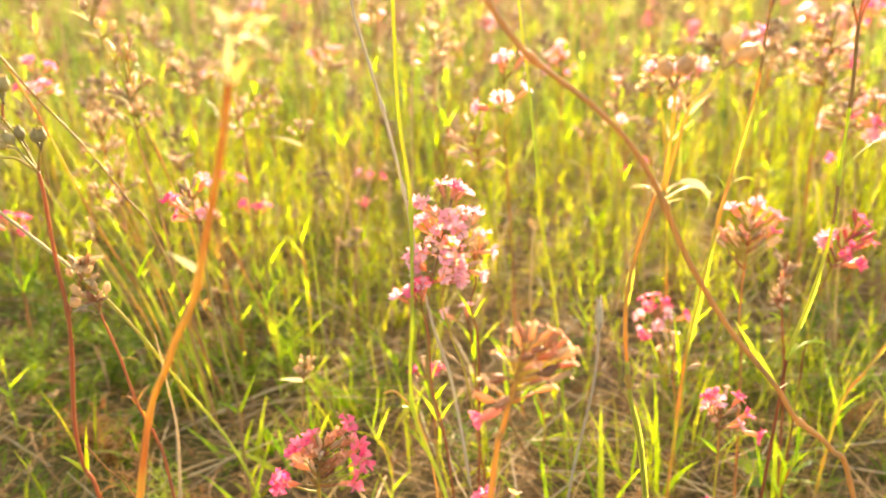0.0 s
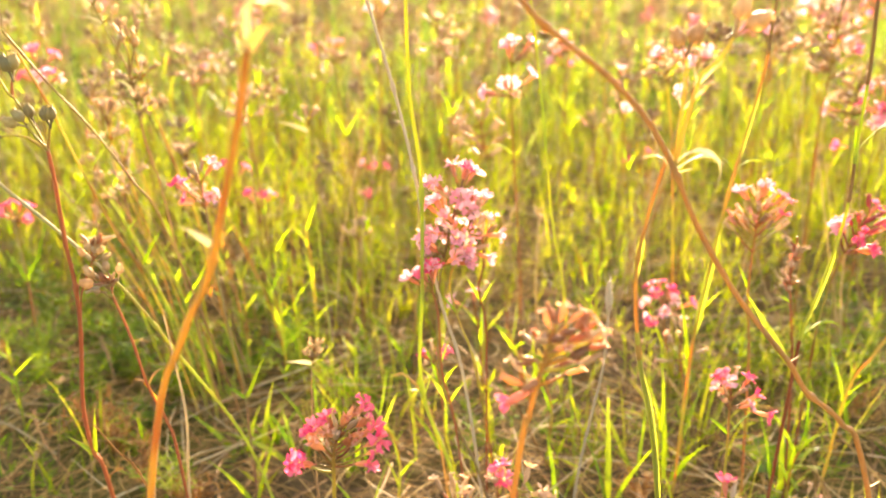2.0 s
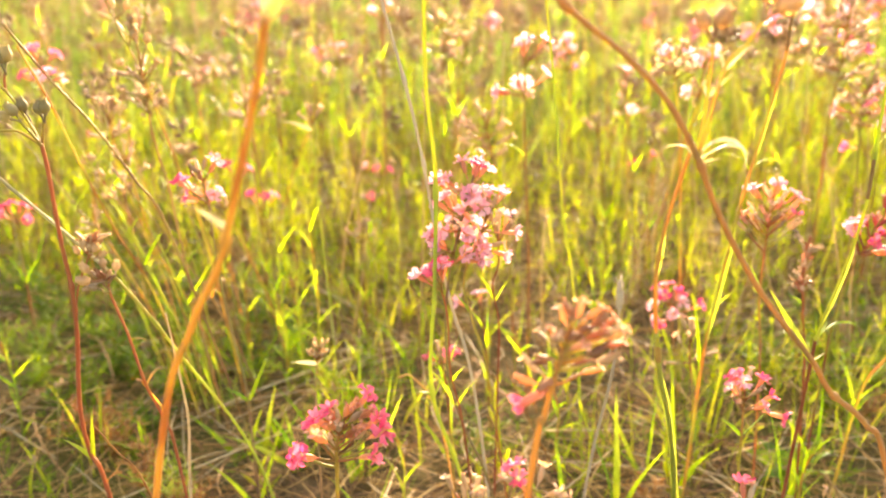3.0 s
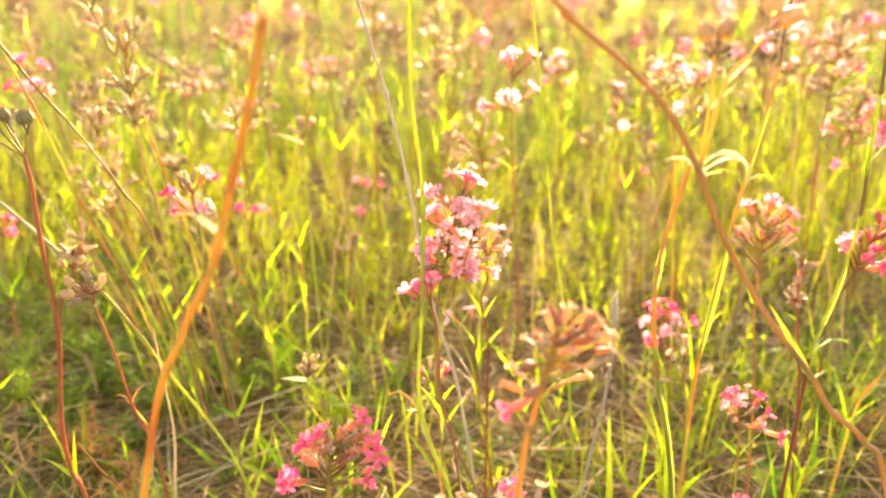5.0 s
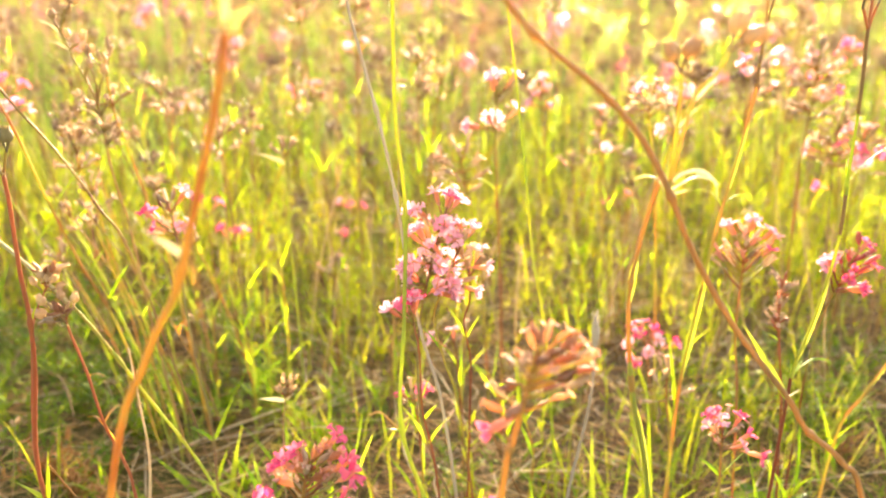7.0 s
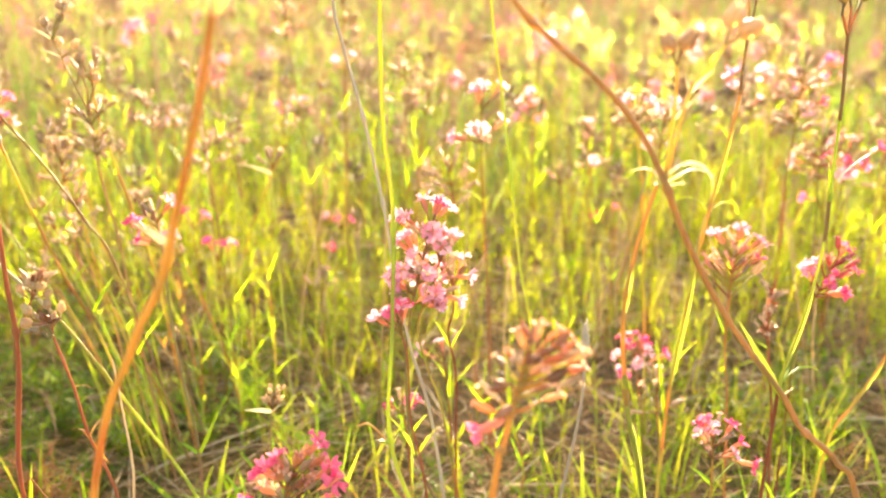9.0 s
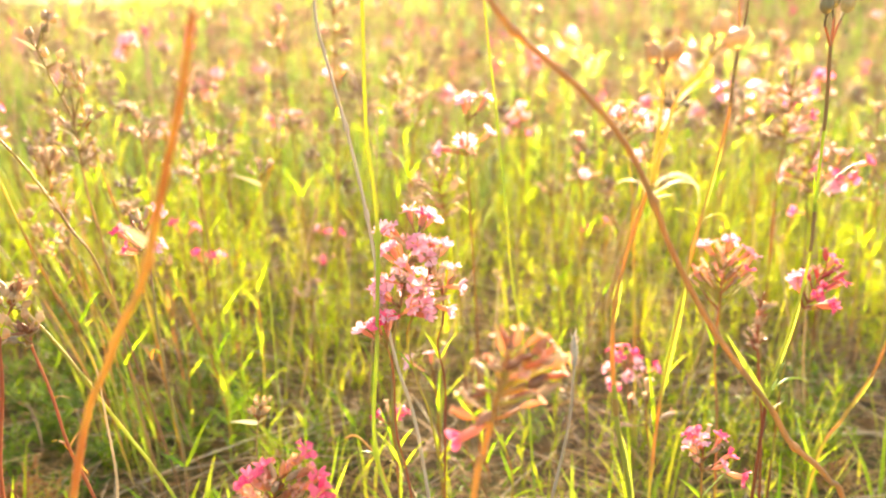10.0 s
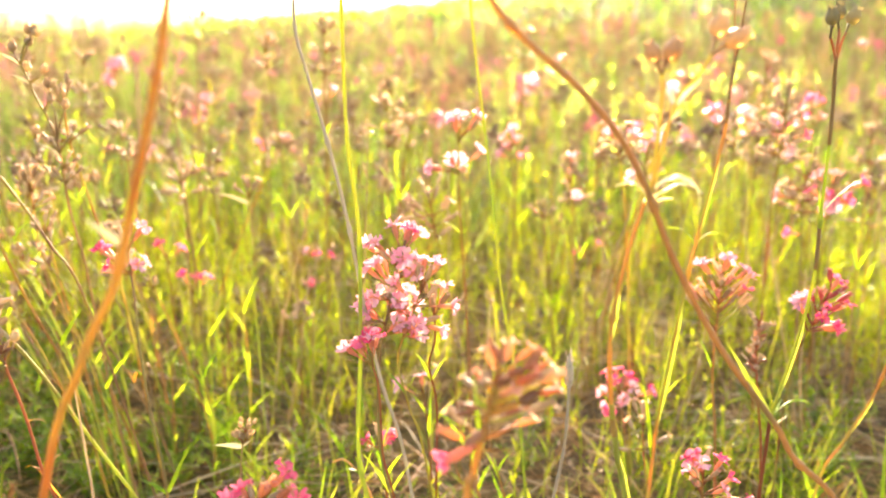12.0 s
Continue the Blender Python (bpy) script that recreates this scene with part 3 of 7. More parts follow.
    for k in range(1100):
        cx, cy = sown(rnd, 0.42, 1.9)
        if noise.noise(Vector((cx * 4.0, cy * 4.0, 31))) < 0.10 - 0.3 * (cx < -0.2):
            continue
        tall = rnd.uniform(0.012, 0.05)
        for s in range(rnd.randrange(6, 14)):
            q = 2.4 * s + rnd.uniform(-0.3, 0.3)
            out = Vector((math.cos(q), math.sin(q), 0))
            p = Vector((cx, cy, ground_height(cx, cy) + tall * rnd.random()))
            size = rnd.uniform(0.008, 0.024)
            lift = rnd.uniform(0.3, 1.1)
            herbs.ribbon([p, p + out * size * 0.5 + Vector((0, 0, size * lift * 0.5)), p + out * size + Vector((0, 0, size * lift * 0.8))],
                         [0.001, rnd.uniform(0.002, 0.0045), 0.0005], Vector((-out.y, out.x, 0)), 0.3)
    tagged(new("low_herbs", herbs.mesh("low_herbs", M_HERB)), "low feathery green herbs between the straw", "herbs", kind="stuff")


def build_straw():
    rnd = random.Random(5)
    for name, mat, words, count, thin in (("straw_litter", M_STRAW, "matted dry straw lying over the soil", 9500, 1.0),
                                          ("dead_leaves", M_LEAF_DEAD, "brown dead leaves and stems in the litter", 6500, 1.3)):
        litter = Shape()
        for k in range(count):
            x, y = sown(rnd, 0.4, 2.4)
            turn = rnd.gauss(0.1, 1.1) + (math.pi if rnd.random() < 0.5 else 0)
            z = ground_height(x, y) + abs(rnd.gauss(0, 0.012))
            length, bend, climb = rnd.uniform(0.03, 0.24) / thin, rnd.gauss(0, 0.7), rnd.gauss(0.05, 0.22)
            pts, p = [], Vector((x, y, z))
            for s in range(6):
                pts.append(p.copy())
                q = turn + bend * s / 5
                p = p + Vector((math.cos(q), math.sin(q), climb * (1 - s / 2.5))) * (length / 5)
                p.z = max(p.z, ground_height(p.x, p.y) + 0.001)
            w = rnd.choice((0.0008, 0.0011, 0.0015, 0.0022)) * rnd.uniform(0.8, 1.2) * thin
            litter.ribbon(pts, [w * 0.7, w, w, w, w * 0.8, w * 0.3], Vector((rnd.gauss(0, 0.5), rnd.gauss(0, 0.5), 1)).cross(pts[1] - pts[0]).normalized(), 0.6)
        tagged(new(name, litter.mesh(name, mat)), words, "straw", kind="stuff")
    stalks = Shape()
    for k in range(460):
        x, y = sown(rnd, 0.5, 2.0)
        turn = rnd.uniform(0, 6.3)
        length = rnd.uniform(0.08, 0.34)
        low, high = abs(rnd.gauss(0, 0.008)) + 0.003, abs(rnd.gauss(0, 0.03)) + 0.004
        bow = Vector((rnd.gauss(0, 0.015), rnd.gauss(0, 0.015), rnd.uniform(0, 0.012)))
        p = Vector((x, y, ground_height(x, y) + low))
        q = Vector((x + length * math.cos(turn), y + length * math.sin(turn), 0))
        q.z = ground_height(q.x, q.y) + high
        r = rnd.uniform(0.0006, 0.0013)
        line = [p.lerp(q, f) + bow * (4 * f * (1 - f)) for f in (0, 0.25, 0.5, 0.75, 1)]
        stalks.tube(line, [r, r, r * 0.95, r * 0.85, r * 0.6], 5)
    tagged(new("fallen_stalks", stalks.mesh("fallen_stalks", M_STRAW_PALE)), "long pale dry stalks fallen across the litter", "straw", kind="stuff")


build_grass()
build_straw()

# ---- the flowers and stalks close to the camera ----
FRESH = "fresh catchflies among the grass"
FADED = "withered catchflies among the grass"
SEEDY = "catchfly stalks gone to seed"
STALKS = "bare stalks and twigs"

# the full pink head in the middle, on three stems from one root
main_flower, line = plant("catchfly", [(0.0542, 0.6200, -0.0050), (0.0290, 0.6200, 0.1050), (0.0050, 0.6200, 0.1650), (-0.0090, 0.6200, 0.2180), (-0.0110, 0.6200, 0.2890), (-0.0010, 0.6200, 0.3500), (0.0090, 0.6200, 0.3920)], 0.0014, M_STEM_DARK,
                          "tall catchfly with a dense pale pink flower head", "wildflower", FRESH, seed=1)
head(main_flower, line, 0.070, 42, 21, 0.75, 0.93, 0.0085, 0.86)
leaves(main_flower, line, [(0.40, 160, 0.045, 0.004, 25, 30), (0.40, -20, 0.040, 0.004, 20, 30), (0.52, 60, 0.03, 0.003, 30, 40)], M_LEAF_YELLOW)
second_flower, line = plant("catchfly", [(0.0592, 0.6495, -0.0050), (0.0250, 0.6400, 0.2050), (0.0100, 0.6350, 0.2590), (0.0010, 0.6320, 0.2990), (0.0100, 0.6290, 0.3310), (0.0210, 0.6250, 0.3680)], 0.0011, M_STEM_RED,
                            "catchfly with pale pink flowers, crowded among its neighbours", "wildflower", FRESH, seed=2)
head(second_flower, line, 0.048, 18, 22, 0.65, 0.93, 0.009, 0.86)
leaves(second_flower, line, [(0.45, 200, 0.03, 0.003, 30, 20), (0.45, 20, 0.03, 0.003, 30, 20)], M_LEAF)
third_flower, line = plant("catchfly", [(0.0269, 0.6000, -0.0050), (0.0050, 0.6000, 0.1730), (-0.0070, 0.6000, 0.2300), (-0.0100, 0.6000, 0.2810), (-0.0150, 0.6000, 0.3040), (-0.0190, 0.6000, 0.3150)], 0.0010, M_STEM_CRIMSON,
                           "short catchfly with a few drooping pink flowers", "wildflower", FRESH, seed=3)
head(third_flower, line, 0.010, 7, 25, 1.0, 0.7, 0.008, 0.8, low=45)
fourth_flower, line = plant("catchfly", [(0.0386, 0.6719, -0.0050), (0.0350, 0.6600, 0.1870), (0.0330, 0.6520, 0.2500), (0.0260, 0.6480, 0.2860), (0.0300, 0.6450, 0.3090), (0.0280, 0.6400, 0.3420)], 0.0010, M_STEM_CRIMSON,
                            "thin catchfly with few pale flowers and leaf pairs", "wildflower", FRESH, seed=4)
head(fourth_flower, line, 0.030, 5, 26, 0.5, 0.7, 0.012, 0.95)
leaves(fourth_flower, line, [(0.52, 180, 0.034, 0.004, 22, 20), (0.52, 0, 0.030, 0.004, 22, 20), (0.75, 10, 0.02, 0.002, 40, 40)], M_LEAF_YELLOW)

# deep pink head low in front
front_flower, line = plant("catchfly", [(-0.0855, 0.4498, -0.0050), (-0.0760, 0.4300, 0.2450), (-0.0740, 0.4250, 0.2760), (-0.0690, 0.4200, 0.3000)], 0.0016, M_STEM_RED,
                           "short catchfly with deep pink flowers fanned out", "wildflower", FRESH, seed=5)
spray(front_flower, line, [(-14, -3, 1, "f"), (-20, 4, -4, "f"), (-9, 5, 4, "f"), (15, 0, 15, "f"), (18, -5, 9, "c"), (21, 3, -2, "f"), (24, -4, -6, "f"), (17, -2, -25, "f", 0.3),
                           (23, 5, -20, "c", 0.5), (-30, -2, -25, "f", 0.3), (-24, -6, -22, "f", 0.3), (-21, 3, -10, "c"), (7, 0, 8, "c"), (3, -3, 6, "c"), (-3, 5, 0, "w"), (10, 6, 2, "w"),
                           (-8, -4, 0, "c"), (12, -4, -1, "c"), (-14, 7, -16, "w"), (14, 8, -12, "w"), (-2, -5, -1, "w", 1.6), (8, -5, -5, "c", 1.3), (-10, 8, -20, "w"), (0, 8, -6, "b"), (-16, -4, -8, "c")], 233, 0.84, None, CALYCES_SALMON)
# withered head close to the lens
near_flower, line = plant("catchfly", [(0.0011, 0.3310, -0.0050), (0.0280, 0.3400, 0.3270), (0.0330, 0.3420, 0.3640), (0.0380, 0.3440, 0.3895), (0.0425, 0.3450, 0.4105)], 0.0017, M_STEM_RUST,
                          "withering catchfly with salmon and brown calyces", "wildflower", FADED, seed=6)
spray(near_flower, line, [(-5, 2, 7, "c", 1.2), (-10, -4, 1, "c", 0.7), (3, 5, 8, "w", 1.5), (12, 0, 10, "c", 1.1), (8, -6, 5, "b", 0.8), (17, 5, 5, "c", 0.7), (25, -2, -1, "c", 0.45), (21, 6, 0, "c", 0.4),
                          (21, -3, -14, "w", 0.25), (16, -8, -8, "b", 0.3), (15, 4, -23, "c", 0.2), (7, 8, -8, "b", 0.4), (-13, 5, -6, "w", 0.4), (-14, -6, -13, "b", 0.0),
                          (-15, 3, -19, "b", -0.3), (-23, -2, -25, "c", 0.1), (-19, 6, -21, "w", 0.2), (-10, -8, -27, "b", -0.7), (1, -10, 2, "b", 0.6),
                          (5, -9, -4, "c", 0.5), (18, 8, -7, "w", 0.3), (20, -6, 2, "w", 0.6), (24, 3, -9, "c", 0.3), (12, 2, -17, "b", 0.1), (14, -5, 1, "c", 0.6), (-1, 3, 9, "b", 1.5), (6, 2, 11, "c", 1.5),
                          (18, 0, 7, "b", 0.8), (-6, -7, -1, "w", 0.5)], 32, 0.72, M_STEM_ORANGE, CALYCES_SALMON)
bud = part("closed_flower", CALYCES_ROSE[1], None, near_flower, "drooping pink flower, half closed", aim(line[-24], (-0.85, -0.2, -0.30), 0.0, 0.95))
for k in range(5):
    part("petal", PETALS[0], None, bud, "", Matrix.Translation((0, 0, 0.0145)) @ Matrix.Rotation(1.26 * k, 4, "Z") @ Matrix.Scale(0.75, 4))
leaves(near_flower, line, [(0.66, 190, 0.030, 0.0034, 7, 3), (0.66, 20, 0.022, 0.0032, 16, 20), (0.80, 200, 0.010, 0.002, 40, 40)], M_LEAF_YELLOW)
low_flower, line = plant("catchfly", [(0.0430, 0.3600, -0.0050), (0.0360, 0.3600, 0.2740), (0.0355, 0.3600, 0.2870), (0.0340, 0.3600, 0.2990)], 0.0011, M_STEM_RED,
                         "small catchfly with a few last pink petals", "wildflower", FRESH, seed=7)
head(low_flower, line, 0.02, 8, 33, 0.3, 0.0, 0.008, 0.68, tuft=1.2)
# pink head by the tall stem
left_flower, line = plant("catchfly", [(-0.2064, 0.7205, -0.0050), (-0.2070, 0.7200, 0.0730), (-0.2080, 0.7190, 0.1460), (-0.2160, 0.7180, 0.2020), (-0.2220, 0.7170, 0.2640), (-0.2250, 0.7160, 0.3340), (-0.2290, 0.7150, 0.3700)], 0.0015, M_STEM_DARK,
                          "catchfly with a small bright pink flower head", "wildflower", FRESH, seed=8)
spray(left_flower, line, [(-9, 0, 5, "w"), (-4, 4, 2, "w"), (0, -3, -6, "b"), (4, 3, 4, "w"), (-20, -2, -10, "f"), (-16, 5, -12, "f"), (15, 0, 8, "p"), (12, 6, 4, "p"), (10, -4, -24, "p", 0.3),
                          (15, 4, -21, "p", 0.3), (5, 6, -22, "c"), (-18, 0, -28, "c", 0.1), (-12, -5, -24, "f", 0.2), (-5, -6, -16, "c"), (-12, 3, 0, "b"), (8, -6, -10, "c")], 34, 0.8)
leaves(left_flower, line, [(0.30, 15, 0.052, 0.0085, 24, 5), (0.30, 190, 0.03, 0.004, 40, 30), (0.62, 190, 0.016, 0.002, 30, 50)], M_LEAF)
right_flower, line = plant("catchfly", [(0.3071, 0.7000, -0.0050), (0.2910, 0.7000, 0.1820), (0.2810, 0.7000, 0.2500), (0.2790, 0.7000, 0.3070), (0.2790, 0.7000, 0.3490)], 0.0013, M_STEM_RED,
                           "catchfly with a broad pale pink flower head", "wildflower", FRESH, seed=9)
spray(right_flower, line, [(-20, 0, 8, "p"), (-14, 6, 6, "p"), (1, -2, 8, "p"), (8, 5, 9, "p"), (-6, 4, 7, "c"), (25, 0, -1, "p"), (19, -4, 4, "p"), (20, -5, -12, "f"), (14, 4, 5, "c"), (-28, 0, -10, "c"),
                           (-26, 3, -23, "w"), (27, 2, -22, "w"), (22, -6, -18, "w"), (-22, -6, -4, "c"), (-18, 6, -14, "c"), (-12, -8, -6, "c"), (-4, -9, -2, "w"), (6, -9, -1, "c"), (12, -8, -6, "w"),
                           (-15, -7, -14, "w"), (-6, -10, -13, "c"), (4, -10, -12, "w"), (16, 6, -14, "c"), (-22, 4, -18, "w"), (10, 8, -4, "c"), (-10, 8, 0, "w"), (0, 9, 3, "c"), (24, 5, -9, "c"), (-27, -4, -16, "c"),
                           (12, -6, -20, "w"), (-13, 5, -23, "w")], 35, 0.82)
leaves(right_flower, line, [(0.55, 170, 0.030, 0.003, 25, 5), (0.55, 10, 0.014, 0.002, 25, 20)], M_LEAF)
right_dry, line = plant("catchfly", [(0.3504, 0.6962, -0.0050), (0.3300, 0.6900, 0.1760), (0.3190, 0.6860, 0.2330), (0.3090, 0.6830, 0.2870), (0.3090, 0.6800, 0.3210)], 0.0012, M_STEM_CRIMSON,
                        "dried catchfly head with tight brown buds", "wildflower", FADED, seed=10)
rnd = random.Random(36)
spray(right_dry, line, [(rnd.gauss(0, 6.5), rnd.gauss(0, 5.0), rnd.uniform(-48, 4), rnd.choice("bwwwc"), 0.5) for k in range(38)], 36, 0.52, M_STEM_CRIMSON, CALYCES_SALMON)
leaves(right_dry, line, [(0.45, 200, 0.025, 0.004, 20, 20), (0.6, 190, 0.022, 0.003, 50, 30)], M_LEAF_YELLOW)
edge_flower, line = plant("catchfly", [(0.3555, 0.7081, -0.0050), (0.3490, 0.7000, 0.1630), (0.3450, 0.6940, 0.2230), (0.3470, 0.6890, 0.2790), (0.3550, 0.6840, 0.3200), (0.3630, 0.6800, 0.3480)], 0.0012, M_STEM_RED,
                          "catchfly with crimson buds and bright pink petals", "wildflower", FRESH, seed=11)
spray(edge_flower, line, [(-24, 0, -9, "p"), (-20, 5, -13, "p"), (-25, -3, -16, "p"), (12, 0, 0, "c"), (-1, 0, 4, "c"), (6, 4, 2, "f"), (16, -3, -6, "c"), (2, -5, -5, "c"), (-8, -3, -28, "f", 0.3),
                          (-3, 4, -26, "f", 0.3), (11, 0, -38, "f", 0.0), (5, -4, -34, "f", 0.1), (14, 5, -34, "c", 0.1), (-14, 4, -6, "c"), (-10, -5, -2, "c"), (8, -7, -14, "c"), (0, 6, -12, "c"), (18, 3, -16, "f")], 37, 0.9, M_STEM_CRIMSON, CALYCES_CRIMSON)
mid_right_flower, line = plant("catchfly", [(0.2740, 0.8715, -0.0050), (0.2660, 0.8700, 0.0730), (0.2530, 0.8670, 0.1440), (0.2470, 0.8650, 0.1760)], 0.0013, M_STEM_RED,
                               "low catchfly with bright pink flowers among grass", "wildflower", FRESH, seed=12)
head(mid_right_flower, line, 0.020, 11, 38, 1.0, 0.25, 0.012, 0.9, low=50)
low_right_flower, line = plant("catchfly", [(0.2329, 0.5600, -0.0050), (0.2270, 0.5600, 0.1630), (0.2240, 0.5600, 0.2130), (0.2220, 0.5600, 0.2440)], 0.0013, M_STEM_RED,
                               "short catchfly with small pink flowers and buds", "wildflower", FRESH, seed=13)
head(low_right_flower, line, 0.020, 15, 39, 0.42, 0.5, 0.007, 0.7, low=25)
twig = Shape()
twig.tube([line[-14], line[-14] + Vector((0.008, -0.001, 0.001)), line[-14] + Vector((0.014, -0.002, 0.0))], [0.0010, 0.0009, 0.0009], 7)
part("flower_stalk", twig, M_STEM_RED, low_right_flower)
flower(low_right_flower, line[-14] + Vector((0.013, -0.002, 0.0)), Vector((0.85, -0.3, -0.1)), random.Random(9), 0.0, 0.85)
leaves(low_right_flower, line, [(0.5, 10, 0.04, 0.006, 40, 20), (0.5, 190, 0.03, 0.005, 40, 20)], M_LEAF)
white_flower, line = plant("catchfly", [(0.0936, 0.9081, -0.0050), (0.0860, 0.9000, 0.1640), (0.0790, 0.8910, 0.2550), (0.0710, 0.8830, 0.3390), (0.0660, 0.8760, 0.4040), (0.0650, 0.8700, 0.4530)], 0.0013, M_STEM_RED,
                           "tall catchfly with nearly white sunlit petals", "wildflower", FRESH, seed=14)
head(white_flower, line, 0.050, 12, 40, 0.9, 1.0, 0.014, 1.0, low=50)
leaves(white_flower, line, [(0.60, 180, 0.035, 0.004, 40, 60), (0.6, 0, 0.02, 0.003, 40, 60)], M_LEAF_YELLOW)
far_right_flower, line = plant("catchfly", [(0.5351, 1.0285, -0.0050), (0.5210, 1.0200, 0.1900), (0.5100, 1.0120, 0.2790), (0.4990, 1.0050, 0.3540), (0.4970, 1.0000, 0.4010)], 0.0015, M_STEM_DARK,
                               "catchfly with pale pink and brown flowers", "wildflower", FRESH, seed=15)
head(far_right_flower, line, 0.05, 22, 41, 0.2, 0.85, 0.016, 1.0)
flower(far_right_flower, line[-26], Vector((-0.9, -0.1, 0.2)), random.Random(2), 0.2, 1.0)
far_right_twin, line = plant("catchfly", [(0.5567, 1.0337, -0.0050), (0.5430, 1.0200, 0.1900), (0.5330, 1.0080, 0.2730), (0.5270, 0.9960, 0.3490), (0.5280, 0.9900, 0.3860)], 0.0014, M_STEM_RED,
                             "catchfly with rosy flowers beside a pale one", "wildflower", FRESH, seed=16)
head(far_right_twin, line, 0.04, 16, 42, 0.2, 0.45, 0.016, 1.0)
upper_right_dry, line = plant("catchfly", [(0.4785, 1.0202, -0.0050), (0.4620, 1.0000, 0.2290), (0.4470, 0.9780, 0.3540), (0.4420, 0.9620, 0.4310), (0.4370, 0.9500, 0.4880)], 0.0015, M_STEM_RED,
                              "tall withered catchfly with brown calyces", "wildflower", FADED, seed=17)
head(upper_right_dry, line, 0.075, 40, 43, 0.03, 0.6, 0.012, 0.9, low=40)
brown_head, line = plant("catchfly", [(0.0847, 0.9601, -0.0050), (0.0680, 0.9500, 0.1950), (0.0570, 0.9420, 0.2720), (0.0440, 0.9360, 0.3230), (0.0340, 0.9300, 0.3730)], 0.0013, M_STEM_RED,
                         "withered catchfly with a tan flower head", "wildflower", FADED, seed=18)
head(brown_head, line, 0.045, 18, 44, 0.0, 0.2, 0.014, 0.95)
low_dry, line = plant("catchfly", [(0.2524, 0.7300, -0.0050), (0.2420, 0.7300, 0.1170), (0.2340, 0.7300, 0.1710), (0.2310, 0.7300, 0.2020)], 0.0011, M_STEM_RED,
                      "low dried catchfly, its flowers gone tan", "wildflower", FADED, seed=19)
head(low_dry, line, 0.03, 9, 45, 0.0, 0.2, 0.014, 0.85)
seed_tip, line = plant("seed_stalk", [(-0.1200, 0.6100, -0.0050), (-0.1200, 0.6100, 0.1540), (-0.1200, 0.6100, 0.1830), (-0.1180, 0.6100, 0.2230), (-0.1140, 0.6100, 0.2510)], 0.0009, M_STEM_DARK,
                       "small dried flower stalk with pale husks", "dry stalk", SEEDY, seed=20)
head(seed_tip, line, 0.010, 10, 46, 0.0, 0.2, 0.006, 0.52, capsules=True)
head(seed_tip, line[:int(0.93 * len(line))], 0.006, 5, 47, 0.0, 0.2, 0.005, 0.5, capsules=True)
leaves(seed_tip, line, [(0.84, 185, 0.022, 0.0045, 75, 20), (0.84, 20, 0.012, 0.003, 50, 30)], M_BRACT)
pale_bud, line = plant("seed_stalk", [(-0.1379, 0.8714, -0.0050), (-0.1430, 0.8700, 0.1630), (-0.1490, 0.8680, 0.2780), (-0.1510, 0.8660, 0.3500), (-0.1500, 0.8650, 0.3870)], 0.0010, M_STALK,
                       "slender stalk with pale buds and a narrow leaf", "dry stalk", SEEDY, seed=21)
head(pale_bud, line, 0.016, 6, 47, 0.0, 0.2, 0.006, 0.8)
leaves(pale_bud, line, [(0.88, 185, 0.040, 0.006, 60, 30)], M_BRACT)

# seed stalks
seed_left, line = plant("seed_stalk", [(-0.2735, 0.5627, -0.0050), (-0.2855, 0.5615, 0.1490), (-0.2930, 0.5610, 0.1796), (-0.2936, 0.5600, 0.2228), (-0.2843, 0.5590, 0.2880), (-0.2813, 0.5580, 0.3283), (-0.2819, 0.5565, 0.3594), (-0.2811, 0.5550, 0.3926), (-0.2801, 0.5535, 0.4165), (-0.2804, 0.5525, 0.4339)], 0.0018, M_STEM_CRIMSON,
                        "reddish catchfly stalk with brown seed capsules on forked branches", "dry stalk", SEEDY, taper=0.75, knots=(0.55,), seed=22)
for way, capsules in (([(-0.0068, -0.0102, 0.4389), (-0.0106, -0.0102, 0.4501), (-0.0163, -0.0102, 0.4631), (-0.0240, -0.0102, 0.4767)], []),
                      ([(-0.0245, -0.0092, 0.4765), (-0.0239, -0.0092, 0.4833), (-0.0224, -0.0092, 0.4886)], [((0.10, 0.00, 1.00), 1.35), ((-0.50, 0.20, 1.00), 1.20)]),
                      ([(-0.0234, -0.0112, 0.4768), (-0.0269, -0.0112, 0.4807), (-0.0318, -0.0112, 0.4935)], [((-0.30, 0.00, 1.00), 1.20)]),
                      ([(-0.0058, -0.0122, 0.4395), (-0.0033, -0.0122, 0.4490), (-0.0014, -0.0122, 0.4569)], [((0.05, -0.20, 1.00), 1.20), ((-0.40, 0.40, 1.00), 1.00)]),
                      ([(-0.0078, -0.0082, 0.4384), (-0.0157, -0.0082, 0.4444), (-0.0235, -0.0082, 0.4488), (-0.0396, -0.0082, 0.4488)], [((-0.80, 0.00, 0.60), 1.20)]),
                      ([(-0.0088, -0.0062, 0.4379), (-0.0122, -0.0062, 0.4491), (-0.0138, -0.0062, 0.4575)], [((-0.25, 0.00, 1.00), 1.15)]),
                      ([(-0.0048, -0.0142, 0.4400), (-0.0103, -0.0142, 0.4484), (-0.0170, -0.0142, 0.4574)], [((-1.00, 0.10, 0.35), 1.15), ((-0.50, -0.40, 0.90), 1.00)])):
    seed_branch(seed_left, way, capsules, CAPSULES_GREEN)
leaves(seed_left, line, [(0.20, 10, 0.045, 0.0045, 5, 5), (0.20, 200, 0.03, 0.004, 30, 20), (0.545, 25, 0.022, 0.0035, 10, 30)], M_LEAF_YELLOW)
part("leaf", leaf_shape(0.018, 0.005, 100), M_LEAF_DRY, seed_left, "shrivelled brown leaf", Matrix.Translation(line[16]) @ pose(0, 0, 0, 0, 20, 20))
